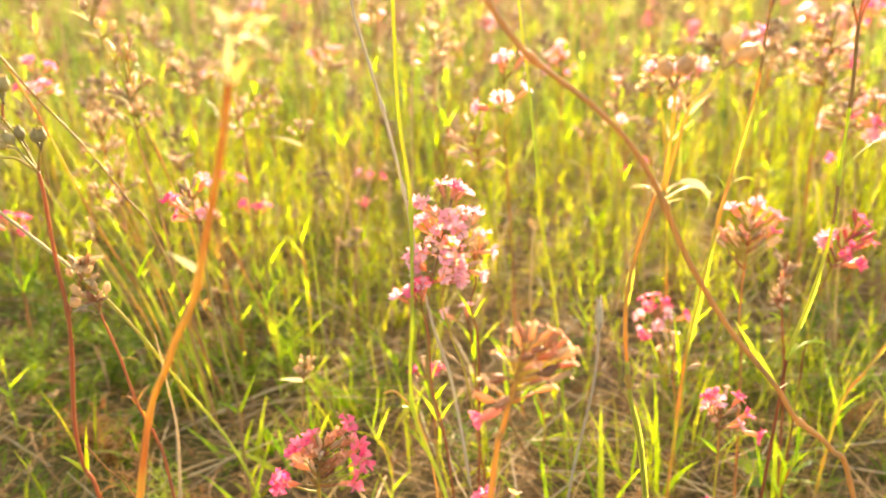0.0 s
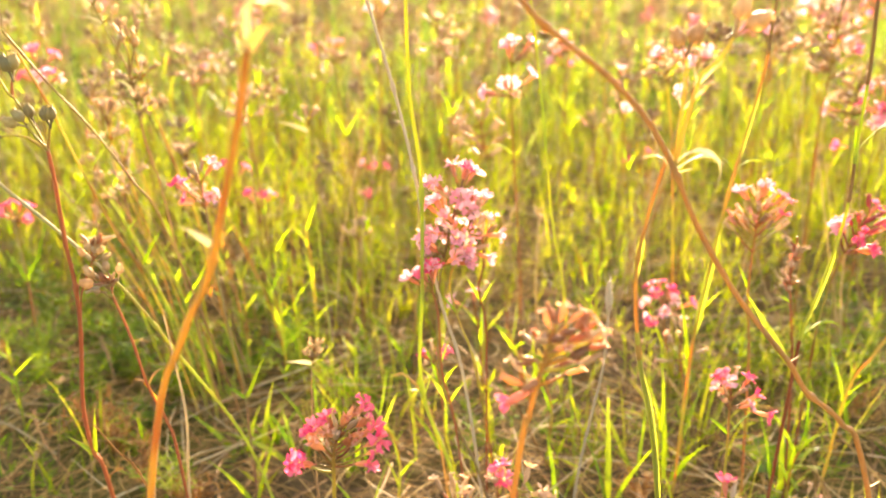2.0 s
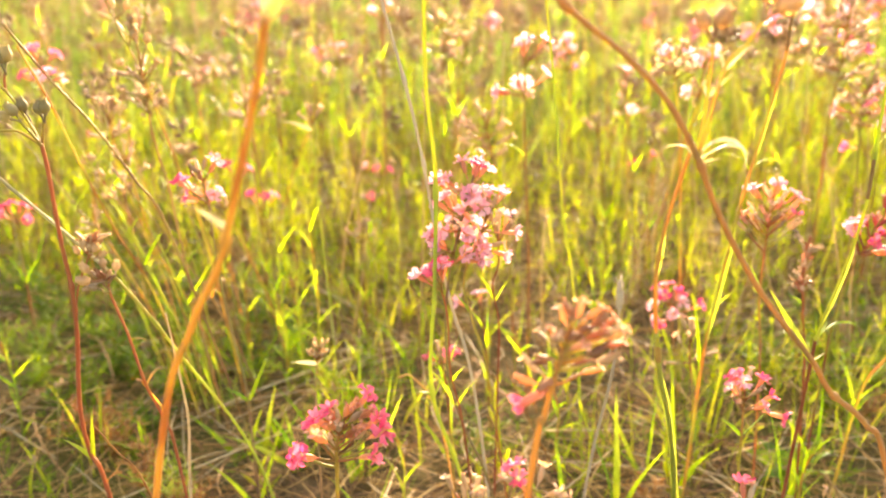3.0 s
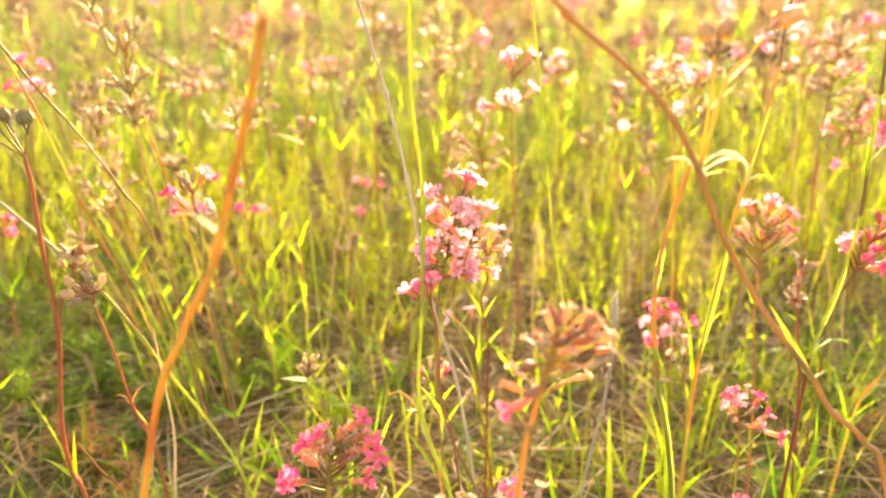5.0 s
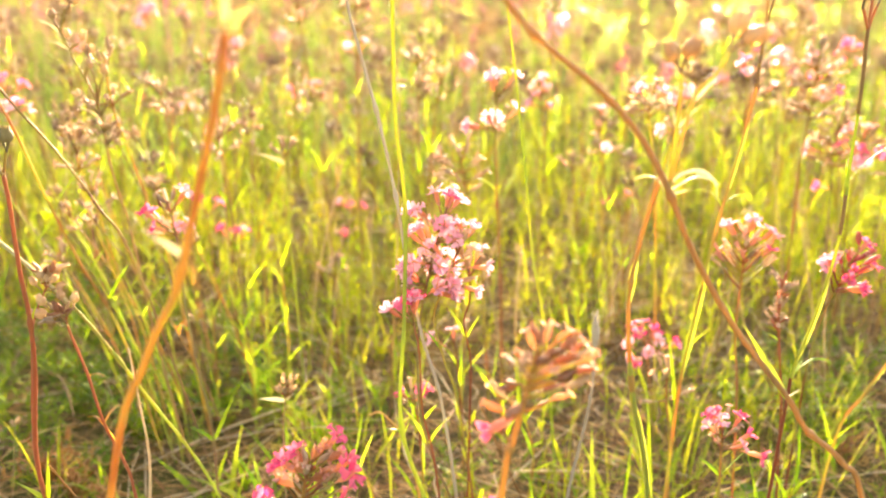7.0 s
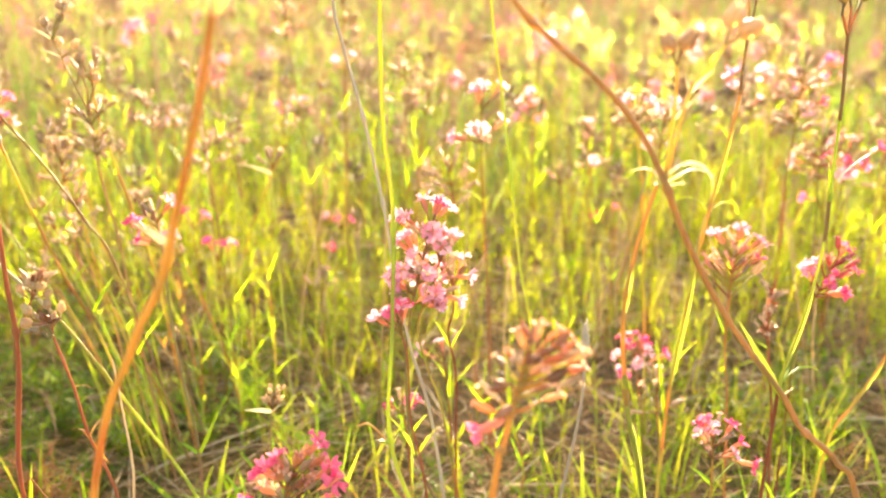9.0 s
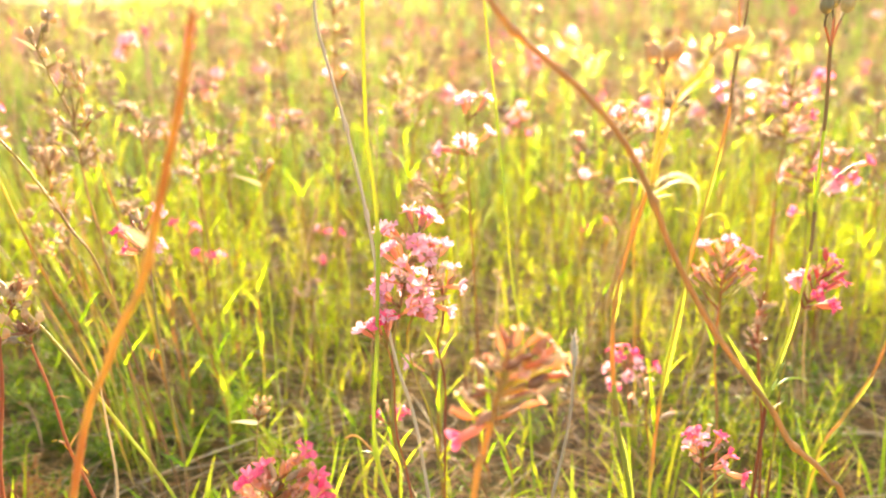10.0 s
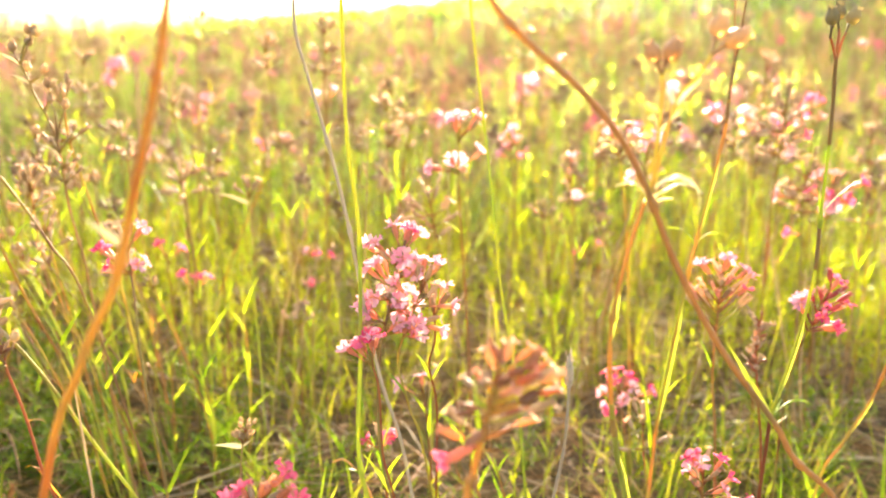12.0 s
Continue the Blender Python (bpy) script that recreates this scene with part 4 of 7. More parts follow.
seed_left_low, line = plant("seed_stalk", [(-0.2215, 0.5820, -0.0050), (-0.2315, 0.5780, 0.1624), (-0.2365, 0.5770, 0.1962), (-0.2478, 0.5760, 0.2314), (-0.2546, 0.5740, 0.2757), (-0.2627, 0.5720, 0.3129), (-0.2624, 0.5710, 0.3227)], 0.0014, M_STEM_CRIMSON,
                            "red seed stalk with a flat cluster of dry capsules", "dry stalk", SEEDY, seed=23)
for way, capsules in (([(-0.0411, -0.0110, 0.3231), (-0.0457, -0.0110, 0.3282), (-0.0482, -0.0110, 0.3296)], [((-1.00, 0.00, 0.12), 1.25)]),
                      ([(-0.0417, -0.0090, 0.3268), (-0.0503, -0.0090, 0.3310), (-0.0532, -0.0090, 0.3327)], [((-0.50, 0.00, 0.90), 1.05)]),
                      ([(-0.0404, -0.0120, 0.3282), (-0.0368, -0.0120, 0.3324), (-0.0348, -0.0120, 0.3347)], [((0.20, 0.00, 1.00), 0.95)]),
                      ([(-0.0422, -0.0080, 0.3264), (-0.0424, -0.0080, 0.3334), (-0.0424, -0.0080, 0.3362)], [((-0.10, 0.20, 1.00), 0.90)]),
                      ([(-0.0397, -0.0140, 0.3221), (-0.0435, -0.0140, 0.3209), (-0.0461, -0.0140, 0.3244)], [((-0.80, -0.30, 0.40), 0.80)])):
    seed_branch(seed_left_low, way, capsules, CAPSULES)
for k, to in enumerate(((-1.0, -0.2, 0.10), (-0.9, 0.3, 0.45), (-0.5, -0.4, 0.80), (0.5, 0.2, 0.85), (0.15, -0.4, 1.0), (-0.75, -0.5, -0.10), (0.8, -0.1, 0.6))):
    part("dry_bract", (CALYCES_DRY if k % 2 else CALYCES_BROWN)[k % 3], None, seed_left_low, "shrivelled brown bract", aim(line[-1] + Vector((-0.002, 0, 0.002)), to, 0.9 * k, 0.6 + 0.08 * (k % 3)))
leaves(seed_left_low, line, [(0.66, 5, 0.014, 0.0018, 60, 90), (0.49, 160, 0.020, 0.003, 20, 120), (0.49, 10, 0.026, 0.006, 150, 10), (0.50, 60, 0.020, 0.004, 30, 80)], M_LEAF_DRY)
seed_left_mid, line = plant("seed_stalk", [(-0.2765, 0.5680, -0.0050), (-0.2892, 0.5660, 0.1490), (-0.2966, 0.5660, 0.1796), (-0.2972, 0.5660, 0.2228), (-0.2882, 0.5650, 0.2880), (-0.2850, 0.5660, 0.3120), (-0.2805, 0.5690, 0.3280), (-0.2750, 0.5740, 0.3420), (-0.2722, 0.5750, 0.3540)], 0.0009, M_STEM_CRIMSON,
                            "short stalk with a tuft of pale brown capsules", "dry stalk", SEEDY, seed=24)
head(seed_left_mid, line, 0.006, 9, 53, 0.0, 0.2, 0.005, 0.8, capsules=True)
for k, to in enumerate(((-1.0, 0.0, 0.5), (-0.7, -0.4, 0.9), (0.9, 0.0, 0.9), (0.5, -0.4, 1.0), (-0.9, 0.3, 0.2), (1.0, 0.2, 0.6), (0.1, -0.5, 0.9))):
    part("dry_bract", (CALYCES_DRY if k % 2 else CALYCES_BROWN)[k % 3], None, seed_left_mid, "shrivelled brown bract", aim(line[-2], to, 0.9 * k, 0.62 + 0.08 * (k % 3)))
seed_upper, line = plant("seed_stalk", [(-0.2699, 0.8543, -0.0050), (-0.2899, 0.8427, 0.1596), (-0.3019, 0.8310, 0.3142), (-0.3051, 0.8270, 0.3408), (-0.3084, 0.8200, 0.3770), (-0.3077, 0.8120, 0.4121), (-0.3076, 0.8080, 0.4313), (-0.3092, 0.8050, 0.4477), (-0.3145, 0.8010, 0.4661), (-0.3208, 0.7970, 0.4839), (-0.3222, 0.7950, 0.4927), (-0.3273, 0.7910, 0.5089)], 0.0013, M_STEM_BROWN,
                         "leaning stalk crowded with tan seed capsules", "dry stalk", SEEDY, seed=25)
for way, capsules in (([(-0.0569, -0.0643, 0.5140), (-0.0529, -0.0643, 0.5215), (-0.0502, -0.0643, 0.5257)], [((0.10, 0.00, 1.00), 0.95), ((0.60, -0.20, 1.00), 0.90)]),
                      ([(-0.0578, -0.0623, 0.5139), (-0.0598, -0.0623, 0.5181), (-0.0609, -0.0623, 0.5202)], [((-0.10, 0.00, 1.00), 1.05), ((-0.50, 0.20, 1.00), 0.90)]),
                      ([(-0.0557, -0.0673, 0.5141), (-0.0500, -0.0673, 0.5300), (-0.0447, -0.0673, 0.5354)], [((0.30, 0.00, 1.00), 1.00), ((-0.30, 0.20, 1.00), 0.90), ((0.80, 0.20, 0.60), 0.90)]),
                      ([(-0.0519, -0.0603, 0.4978), (-0.0461, -0.0603, 0.5012), (-0.0438, -0.0603, 0.5023)], [((0.50, 0.00, 0.90), 1.05)]),
                      ([(-0.0535, -0.0563, 0.4975), (-0.0535, -0.0563, 0.5019), (-0.0529, -0.0563, 0.5030)], [((0.00, 0.10, 1.00), 1.00)]),
                      ([(-0.0454, -0.0513, 0.4708), (-0.0397, -0.0513, 0.4865), (-0.0398, -0.0513, 0.4898)], [((-0.10, 0.00, 1.00), 0.95), ((0.50, 0.30, 0.90), 0.90)]),
                      ([(-0.0382, -0.0483, 0.4458), (-0.0371, -0.0483, 0.4640), (-0.0384, -0.0483, 0.4752)], [((-0.20, 0.00, 1.00), 1.05)]),
                      ([(-0.0374, -0.0503, 0.4461), (-0.0330, -0.0503, 0.4620), (-0.0300, -0.0503, 0.4699)], [((0.15, -0.10, 1.00), 1.10)]),
                      ([(-0.0369, -0.0483, 0.4366), (-0.0449, -0.0483, 0.4457), (-0.0542, -0.0483, 0.4523)], [((-0.80, 0.00, 0.70), 0.70), ((-0.20, 0.30, 1.00), 0.60)]),
                      ([(-0.0377, -0.0463, 0.4363), (-0.0274, -0.0463, 0.4480), (-0.0252, -0.0463, 0.4526)], [((0.40, 0.00, 1.00), 0.75)])):
    seed_branch(seed_upper, way, capsules, CAPSULES)
head(seed_upper, line[:105], 0.040, 15, 54, 0.0, 0.2, 0.009, 0.62, low=25, tuft=1.1, stalks=M_STEM_BROWN)
leaves(seed_upper, line, [(0.99, 180, 0.034, 0.0022, 45, 50), (0.90, 190, 0.028, 0.0022, 50, 50), (0.52, 185, 0.030, 0.003, 40, 60)], M_BRACT)
seed_upper_twin, line = plant("seed_stalk", [(-0.2516, 0.8875, -0.0050), (-0.2780, 0.8600, 0.2600), (-0.2900, 0.8450, 0.3310), (-0.3000, 0.8320, 0.3900), (-0.3070, 0.8210, 0.4360), (-0.3060, 0.8100, 0.4790)], 0.0013, M_STEM_ORANGE,
                              "orange-lit stalk with withered tan flowers", "dry stalk", SEEDY, seed=26)
head(seed_upper_twin, line, 0.05, 10, 55, 0.0, 0.2, 0.012, 0.85)
seed_left_far, line = plant("seed_stalk", [(-0.3237, 0.9161, -0.0050), (-0.3380, 0.9000, 0.1630), (-0.3520, 0.8810, 0.2590), (-0.3620, 0.8660, 0.3240), (-0.3600, 0.8500, 0.3940)], 0.0011, M_STEM_ORANGE,
                            "thin stalk with withered calyces", "dry stalk", SEEDY, seed=27)
head(seed_left_far, line, 0.03, 9, 56, 0.0, 0.2, 0.010, 0.9)
seed_left_far2, line = plant("seed_stalk", [(-0.3135, 0.9209, -0.0050), (-0.3260, 0.9000, 0.1480), (-0.3390, 0.8740, 0.2400), (-0.3440, 0.8510, 0.3160), (-0.3460, 0.8400, 0.3510)], 0.0011, M_STEM_ORANGE,
                             "thin leaning stalk with a withered head", "dry stalk", SEEDY, seed=28)
head(seed_left_far2, line, 0.03, 9, 57, 0.0, 0.2, 0.008, 0.85)
leaning_straw, line = plant("dry_stalk", [(-0.2285, 0.8146, -0.0050), (-0.2770, 0.7600, 0.2870), (-0.2970, 0.7330, 0.3580), (-0.3160, 0.7100, 0.4110), (-0.3360, 0.6860, 0.4560), (-0.3520, 0.6600, 0.5020)], 0.0012, M_STEM_BROWN,
                            "long straw-coloured stalk leaning over", "dry stalk", STALKS, taper=0.8, seed=29)
leaning_straw2, line = plant("dry_stalk", [(-0.3064, 0.8708, -0.0050), (-0.3290, 0.8400, 0.1780), (-0.3510, 0.8040, 0.2820), (-0.3620, 0.7740, 0.3590), (-0.3680, 0.7480, 0.4220), (-0.3750, 0.7200, 0.4780)], 0.0013, M_STEM_ORANGE,
                             "leaning orange-brown stalk without leaves", "dry stalk", STALKS, taper=0.8, seed=30)
edge_pink, line = plant("catchfly", [(-0.5361, 1.0500, -0.0050), (-0.5270, 1.0500, 0.2890), (-0.5230, 1.0500, 0.3650), (-0.5170, 1.0500, 0.4170)], 0.0014, M_STEM_RED,
                        "catchfly with blurred rose-pink flowers", "wildflower", FRESH, seed=32)
head(edge_pink, line, 0.03, 10, 58, 0.8, 0.2, 0.008, 1.0)

# tall bare stalks
grass_stalk, line = plant("grass_stalk", [(0.0256, 0.6031, -0.0050), (0.0050, 0.6000, 0.1190), (-0.0230, 0.5950, 0.2160), (-0.0220, 0.5900, 0.3140), (-0.0220, 0.5850, 0.4050), (-0.0290, 0.5800, 0.4700), (-0.0310, 0.5750, 0.5480), (-0.0330, 0.5700, 0.6040)], 0.0018, M_STALK,
                          "tall yellow-green grass stalk with a leaf sheath", "grass stalk", STALKS, taper=0.75, knots=(0.286, 0.55), seed=33)
leaves(grass_stalk, line, [(0.285, 200, 0.03, 0.003, 25, 120), (0.285, 20, 0.035, 0.004, 18, 10), (0.285, 180, 0.02, 0.003, 12, 10)], M_LEAF)
grey_twig, line = plant("twig", [(0.0367, 0.6324, -0.0050), (0.0270, 0.6300, 0.1080), (0.0100, 0.6250, 0.2210), (-0.0070, 0.6210, 0.2830), (-0.0200, 0.6170, 0.3510), (-0.0290, 0.6140, 0.4050), (-0.0410, 0.6100, 0.4610), (-0.0550, 0.6060, 0.5140), (-0.0620, 0.6040, 0.5450), (-0.0610, 0.6000, 0.5900)], 0.0015, M_TWIG,
                        "thin crooked grey twig, dry and bare", "twig", STALKS, taper=0.8, knots=(0.55, 0.68), seed=34)
near_stem, line = plant("tall_stalk", [(-0.2221, 0.3786, -0.0050), (-0.1490, 0.3400, 0.3330), (-0.1190, 0.3210, 0.4150), (-0.1020, 0.3130, 0.4480), (-0.0900, 0.3030, 0.4820), (-0.0760, 0.2890, 0.5230), (-0.0690, 0.2800, 0.5470)], 0.0019, M_STEM_RUST,
                        "thick orange-brown stalk standing apart, its withered head bent over", "dry stalk", STALKS, taper=0.72, knots=(0.55,), seed=35)
arm = curve([line[-1], line[-1] + Vector((0.001, 0, 0.012)), line[-1] + Vector((0.006, 0, 0.020)), line[-1] + Vector((0.015, 0, 0.021))], 6)
twig = Shape()
twig.tube(arm, [0.0013] * len(arm), 8)
part("branch", twig, M_BRACT, near_stem, "bent tan flower stalk")
for turn, size, tilt, droop in ((0, 0.016, 30, 60), (40, 0.020, 60, 40), (-30, 0.017, 75, 70), (170, 0.012, 20, 30), (90, 0.015, 40, 50)):
    part("bract", leaf_shape(size, 0.0065, droop), M_BRACT if turn else M_LEAF_DRY, near_stem, "", Matrix.Translation(arm[9]) @ pose(0, 0, 0, 0, 0, turn) @ pose(0, 0, 0, 0, tilt, 0))
i = next(k for k, p in enumerate(line) if p.z > 0.468)
part("bract", leaf_shape(0.016, 0.0036, 15), M_BRACT, near_stem, "cream dry bract", Matrix.Translation(line[i]) @ pose(0, 0, 0, 0, 0, 180) @ pose(0, 0, 0, 0, 48, 0))
part("leaf", leaf_shape(0.020, 0.006, 60, 20), M_STRAW, near_stem, "dry curled bract", Matrix.Translation(line[-1]) @ Matrix.Rotation(0.5, 4, "Y"))
slant_stem, line = plant("tall_stalk", [(0.3546, 0.4477, -0.0050), (0.2660, 0.4300, 0.2540), (0.2410, 0.4240, 0.2970), (0.2140, 0.4190, 0.3220), (0.1980, 0.4150, 0.3450), (0.1600, 0.4060, 0.3910), (0.1310, 0.3980, 0.4350), (0.1120, 0.3900, 0.4710), (0.0950, 0.3840, 0.4970), (0.0730, 0.3780, 0.5190), (0.0400, 0.3690, 0.5450), (0.0190, 0.3600, 0.5720)], 0.0018, M_STEM_TAN,
                         "brown stalk leaning across, with pale bracts at its nodes", "dry stalk", STALKS, taper=0.75, knots=(0.26, 0.62, 0.9), seed=36)
leaves(slant_stem, line, [(0.365, 180, 0.056, 0.0080, 32, 6)], M_LEAF_YELLOW)
i = int(0.63 * len(line))
for way, capsules in (([(0.0077, 0, 0.0425), (0.0167, 0, 0.0545), (0.0230, 0, 0.0660)], [((0.35, 0.1, 1), 1.35), ((0.9, -0.2, 0.5), 1.2)]),
                      ([(0.0012, 0, 0.0300), (0.0013, 0, 0.0480), (0.0003, 0, 0.0560)], [((-0.5, 0.1, 1), 1.1), ((0.5, -0.1, 1), 1.1)])):
    arm = curve([line[i]] + [line[i] + Vector(w) for w in way], 7)
    twig = Shape()
    twig.tube(arm, [0.0009 - 0.0003 * k / len(arm) for k in range(len(arm))], 7)
    branch = part("branch", twig, M_STEM_ORANGE, slant_stem)
    for k, (to, grown) in enumerate(capsules):
        part("seed_capsule", CAPSULES[k % 3], None, branch, "", aim(arm[-2], to, 0.7 * k, grown))
    part("bract", leaf_shape(0.017, 0.0042, 20), M_BRACT, branch, "", Matrix.Translation(arm[7]) @ pose(0, 0, 0, 0, 38, 0))
    part("bract", leaf_shape(0.012, 0.0030, 40), M_BRACT, branch, "", Matrix.Translation(arm[7]) @ pose(0, 0, 0, 0, -30, 0))
for turn, length, width, tilt, droop in ((8, 0.044, 0.0034, 25, 190), (-30, 0.030, 0.0030, 10, 150), (170, 0.024, 0.0040, 12, 60), (30, 0.026, 0.0050, 72, 10), (150, 0.020, 0.0036, 30, 110)):
    part("bract", leaf_shape(length, width, droop, steps=12), M_BRACT, slant_stem, "", Matrix.Translation(line[i]) @ pose(0, 0, 0, 0, 0, turn) @ pose(0, 0, 0, 0, tilt, 0))
leaves(slant_stem, line, [(0.365, 10, 0.009, 0.005, 60, 10), (0.09, 10, 0.010, 0.005, 60, 20), (0.63, 5, 0.03, 0.004, 35, 110), (0.63, 10, 0.012, 0.003, 75, 20)], M_BRACT)
sheath_stem, line = plant("tall_stalk", [(0.1635, 0.4249, -0.0050), (0.1300, 0.4200, 0.2630), (0.1130, 0.4170, 0.3430), (0.1060, 0.4140, 0.3970), (0.1090, 0.4120, 0.4340), (0.1160, 0.4100, 0.4680)], 0.0013, M_STEM_RUST,
                          "orange stalk with a green leaf sheath", "dry stalk", STALKS, taper=0.8, knots=(0.42, 0.66), seed=37)
leaves(sheath_stem, line, [(0.66, 20, 0.036, 0.004, 6, 8), (0.66, 10, 0.006, 0.003, 60, 10)], M_LEAF_YELLOW)
part("lower_stem", stem_shape(line[:38], 0.00145, 0.92, 51), M_SHEATH, sheath_stem, "green lower stem")
sheath = sheath_shape(line[:38], 0.0041)
part("leaf_sheath", sheath, M_SHEATH, sheath_stem, "green lower sheath")
sheath = sheath_shape(line[47:62], 0.0043)
part("leaf_sheath", sheath, M_SHEATH, sheath_stem, "green upper sheath")
tall_right, line = plant("tall_stalk", [(0.2370, 0.7112, -0.0050), (0.2370, 0.7100, 0.0890), (0.2370, 0.7070, 0.1970), (0.2430, 0.7040, 0.2770), (0.2500, 0.7010, 0.3510), (0.2570, 0.6990, 0.4010), (0.2660, 0.6960, 0.4680), (0.2662, 0.6945, 0.5000), (0.2672, 0.6940, 0.5268)], 0.0017, M_STEM_ORANGE,
                         "tall orange and green stalk with a pair of curled leaves", "dry stalk", STALKS, taper=0.75, knots=(0.5,), seed=38)
for way in ([(0.0302, -0.0172, 0.5318), (0.0279, -0.0192, 0.5511), (0.0254, -0.0192, 0.5700), (0.0242, -0.0202, 0.6000)],
            [(0.0302, -0.0172, 0.5318), (0.0332, -0.0172, 0.5512), (0.0338, -0.0172, 0.5700), (0.0362, -0.0172, 0.6030)]):
    seed_branch(tall_right, way, [], CAPSULES)
leaves(tall_right, line, [(0.555, 180, 0.040, 0.0035, 20, 105), (0.555, 0, 0.034, 0.0035, 22, 120), (0.22, 180, 0.09, 0.009, 8, 10)], M_LEAF_YELLOW)
sheath = sheath_shape(line[72:97], 0.0043)
part("leaf_sheath", sheath, M_SHEATH, tall_right, "yellow-green leaf sheath")
part("upper_stem", stem_shape(line[100:], 0.0014, 0.9, 52), M_STEM_TAN, tall_right, "reddish-brown upper stem")
part("leaf_sheath", sheath_shape(line[32:62], 0.0075), M_SHEATH, tall_right, "broad yellow-green leaf sheath")
tall_edge, line = plant("seed_stalk", [(0.2891, 0.6105, -0.0050), (0.2860, 0.6000, 0.2250), (0.2850, 0.5960, 0.2680), (0.2930, 0.5910, 0.3240), (0.2960, 0.5850, 0.3790), (0.2910, 0.5790, 0.4330), (0.2868, 0.5740, 0.4877), (0.2815, 0.5690, 0.5210), (0.2797, 0.5670, 0.5323)], 0.0014, M_STALK,
                        "tall stalk with dark seed capsules at its tip and leaf pairs", "dry stalk", SEEDY, taper=0.7, knots=(0.24, 0.6), seed=39)
for way, capsules in (([(-0.0094, -0.0435, 0.5373), (-0.0138, -0.0445, 0.5467), (-0.0168, -0.0455, 0.5521)], [((-0.12, 0.00, 1.00), 1.35)]),
                      ([(-0.0094, -0.0435, 0.5373), (-0.0072, -0.0435, 0.5484), (-0.0051, -0.0435, 0.5539)], [((0.45, 0.00, 1.00), 1.35)]),
                      ([(-0.0094, -0.0435, 0.5373), (-0.0087, -0.0415, 0.5499), (-0.0077, -0.0395, 0.5562)], [((0.10, 0.10, 1.00), 1.30)])):
    seed_branch(tall_edge, way, capsules, CAPSULES_GREEN)
leaves(tall_edge, line, [(0.61, 10, 0.045, 0.003, 35, 40), (0.61, 170, 0.020, 0.003, 12, 0), (0.24, 10, 0.045, 0.004, 30, 115), (0.24, 190, 0.028, 0.004, 8, 10), (0.24, 40, 0.02, 0.006, 50, 20)], M_LEAF)
sheath = sheath_shape(line[32:60], 0.0050)
part("leaf_sheath", sheath, M_SHEATH, tall_edge, "yellow-green leaf sheath")
part("upper_stem", stem_shape(line[92:], 0.0014, 0.88, 7), M_STEM_TAN, tall_edge, "brown upper stem with a light rim")
part("middle_stem", stem_shape(line[66:78], 0.0014, 0.95, 9), M_STEM_TAN, tall_edge, "reddish stem below the leaf pair")
part("lower_stem", stem_shape(line[:31], 0.00155, 0.95, 8), M_STEM_CRIMSON, tall_edge, "reddish lower stem")
jointed, line = plant("grass_stalk", [(0.3964, 0.7225, -0.0050), (0.4042, 0.7200, 0.1363), (0.4199, 0.7150, 0.1824), (0.4354, 0.7100, 0.2236), (0.4392, 0.7050, 0.2479), (0.4433, 0.7000, 0.2868), (0.4409, 0.6900, 0.3171)], 0.0016, M_STEM_ORANGE,
                      "jointed stalk, orange at its joints, with short green blades", "grass stalk", STALKS, taper=0.7, knots=(0.36, 0.68), seed=71)
leaves(jointed, line, [(0.36, 200, 0.035, 0.005, 10, 10), (0.36, 20, 0.045, 0.004, 30, 40), (0.20, 10, 0.05, 0.005, 40, 10), (0.66, 30, 0.04, 0.004, 12, 10), (0.20, 190, 0.04, 0.005, 15, 10)], M_LEAF_YELLOW)
part("leaf_sheath", sheath_shape(line[30:58], 0.0050), M_SHEATH, jointed, "yellow-green leaf sheath")
sprout, line = plant("seed_stalk", [(-0.4265, 0.7420, -0.0050), (-0.4242, 0.7400, 0.0343), (-0.4150, 0.7400, 0.0805), (-0.4108, 0.7400, 0.1081), (-0.4055, 0.7400, 0.1350)], 0.0009, M_STEM_DARK, "small brown sprout with a single dry bud", "dry stalk", SEEDY, seed=72)
head(sprout, line, 0.012, 4, 73, 0.0, 0.2, 0.002, 0.5, capsules=True)
leaves(sprout, line, [(0.4, 20, 0.03, 0.004, 8, 10), (0.55, 200, 0.012, 0.002, 40, 60)], M_LEAF_YELLOW)
sprout, line = plant("seed_stalk", [(-0.4100, 0.7020, -0.0050), (-0.4168, 0.7000, 0.0218), (-0.4203, 0.7000, 0.0429), (-0.4248, 0.7000, 0.0688)], 0.0009, M_STEM_DARK, "short dark sprout with a dry tip", "dry stalk", SEEDY, seed=72)
head(sprout, line, 0.012, 4, 73, 0.0, 0.2, 0.002, 0.5, capsules=True)
leaves(sprout, line, [(0.4, 20, 0.03, 0.004, 8, 10), (0.55, 200, 0.012, 0.002, 40, 60)], M_LEAF_YELLOW)
forked, line = plant("tall_stalk", [(0.1434, 0.7647, -0.0050), (0.1180, 0.7600, 0.2160), (0.1000, 0.7560, 0.3080), (0.0920, 0.7530, 0.3660), (0.0790, 0.7480, 0.4580), (0.0670, 0.7440, 0.5320), (0.0590, 0.7400, 0.5920)], 0.0014, M_STALK,
                     "thin tall stalk with a fine curled leaf", "dry stalk", STALKS, taper=0.7, knots=(0.5,), seed=40)
leaves(forked, line, [(0.48, 10, 0.036, 0.003, 12, 70), (0.48, 180, 0.024, 0.002, 20, 50)], M_LEAF_YELLOW)
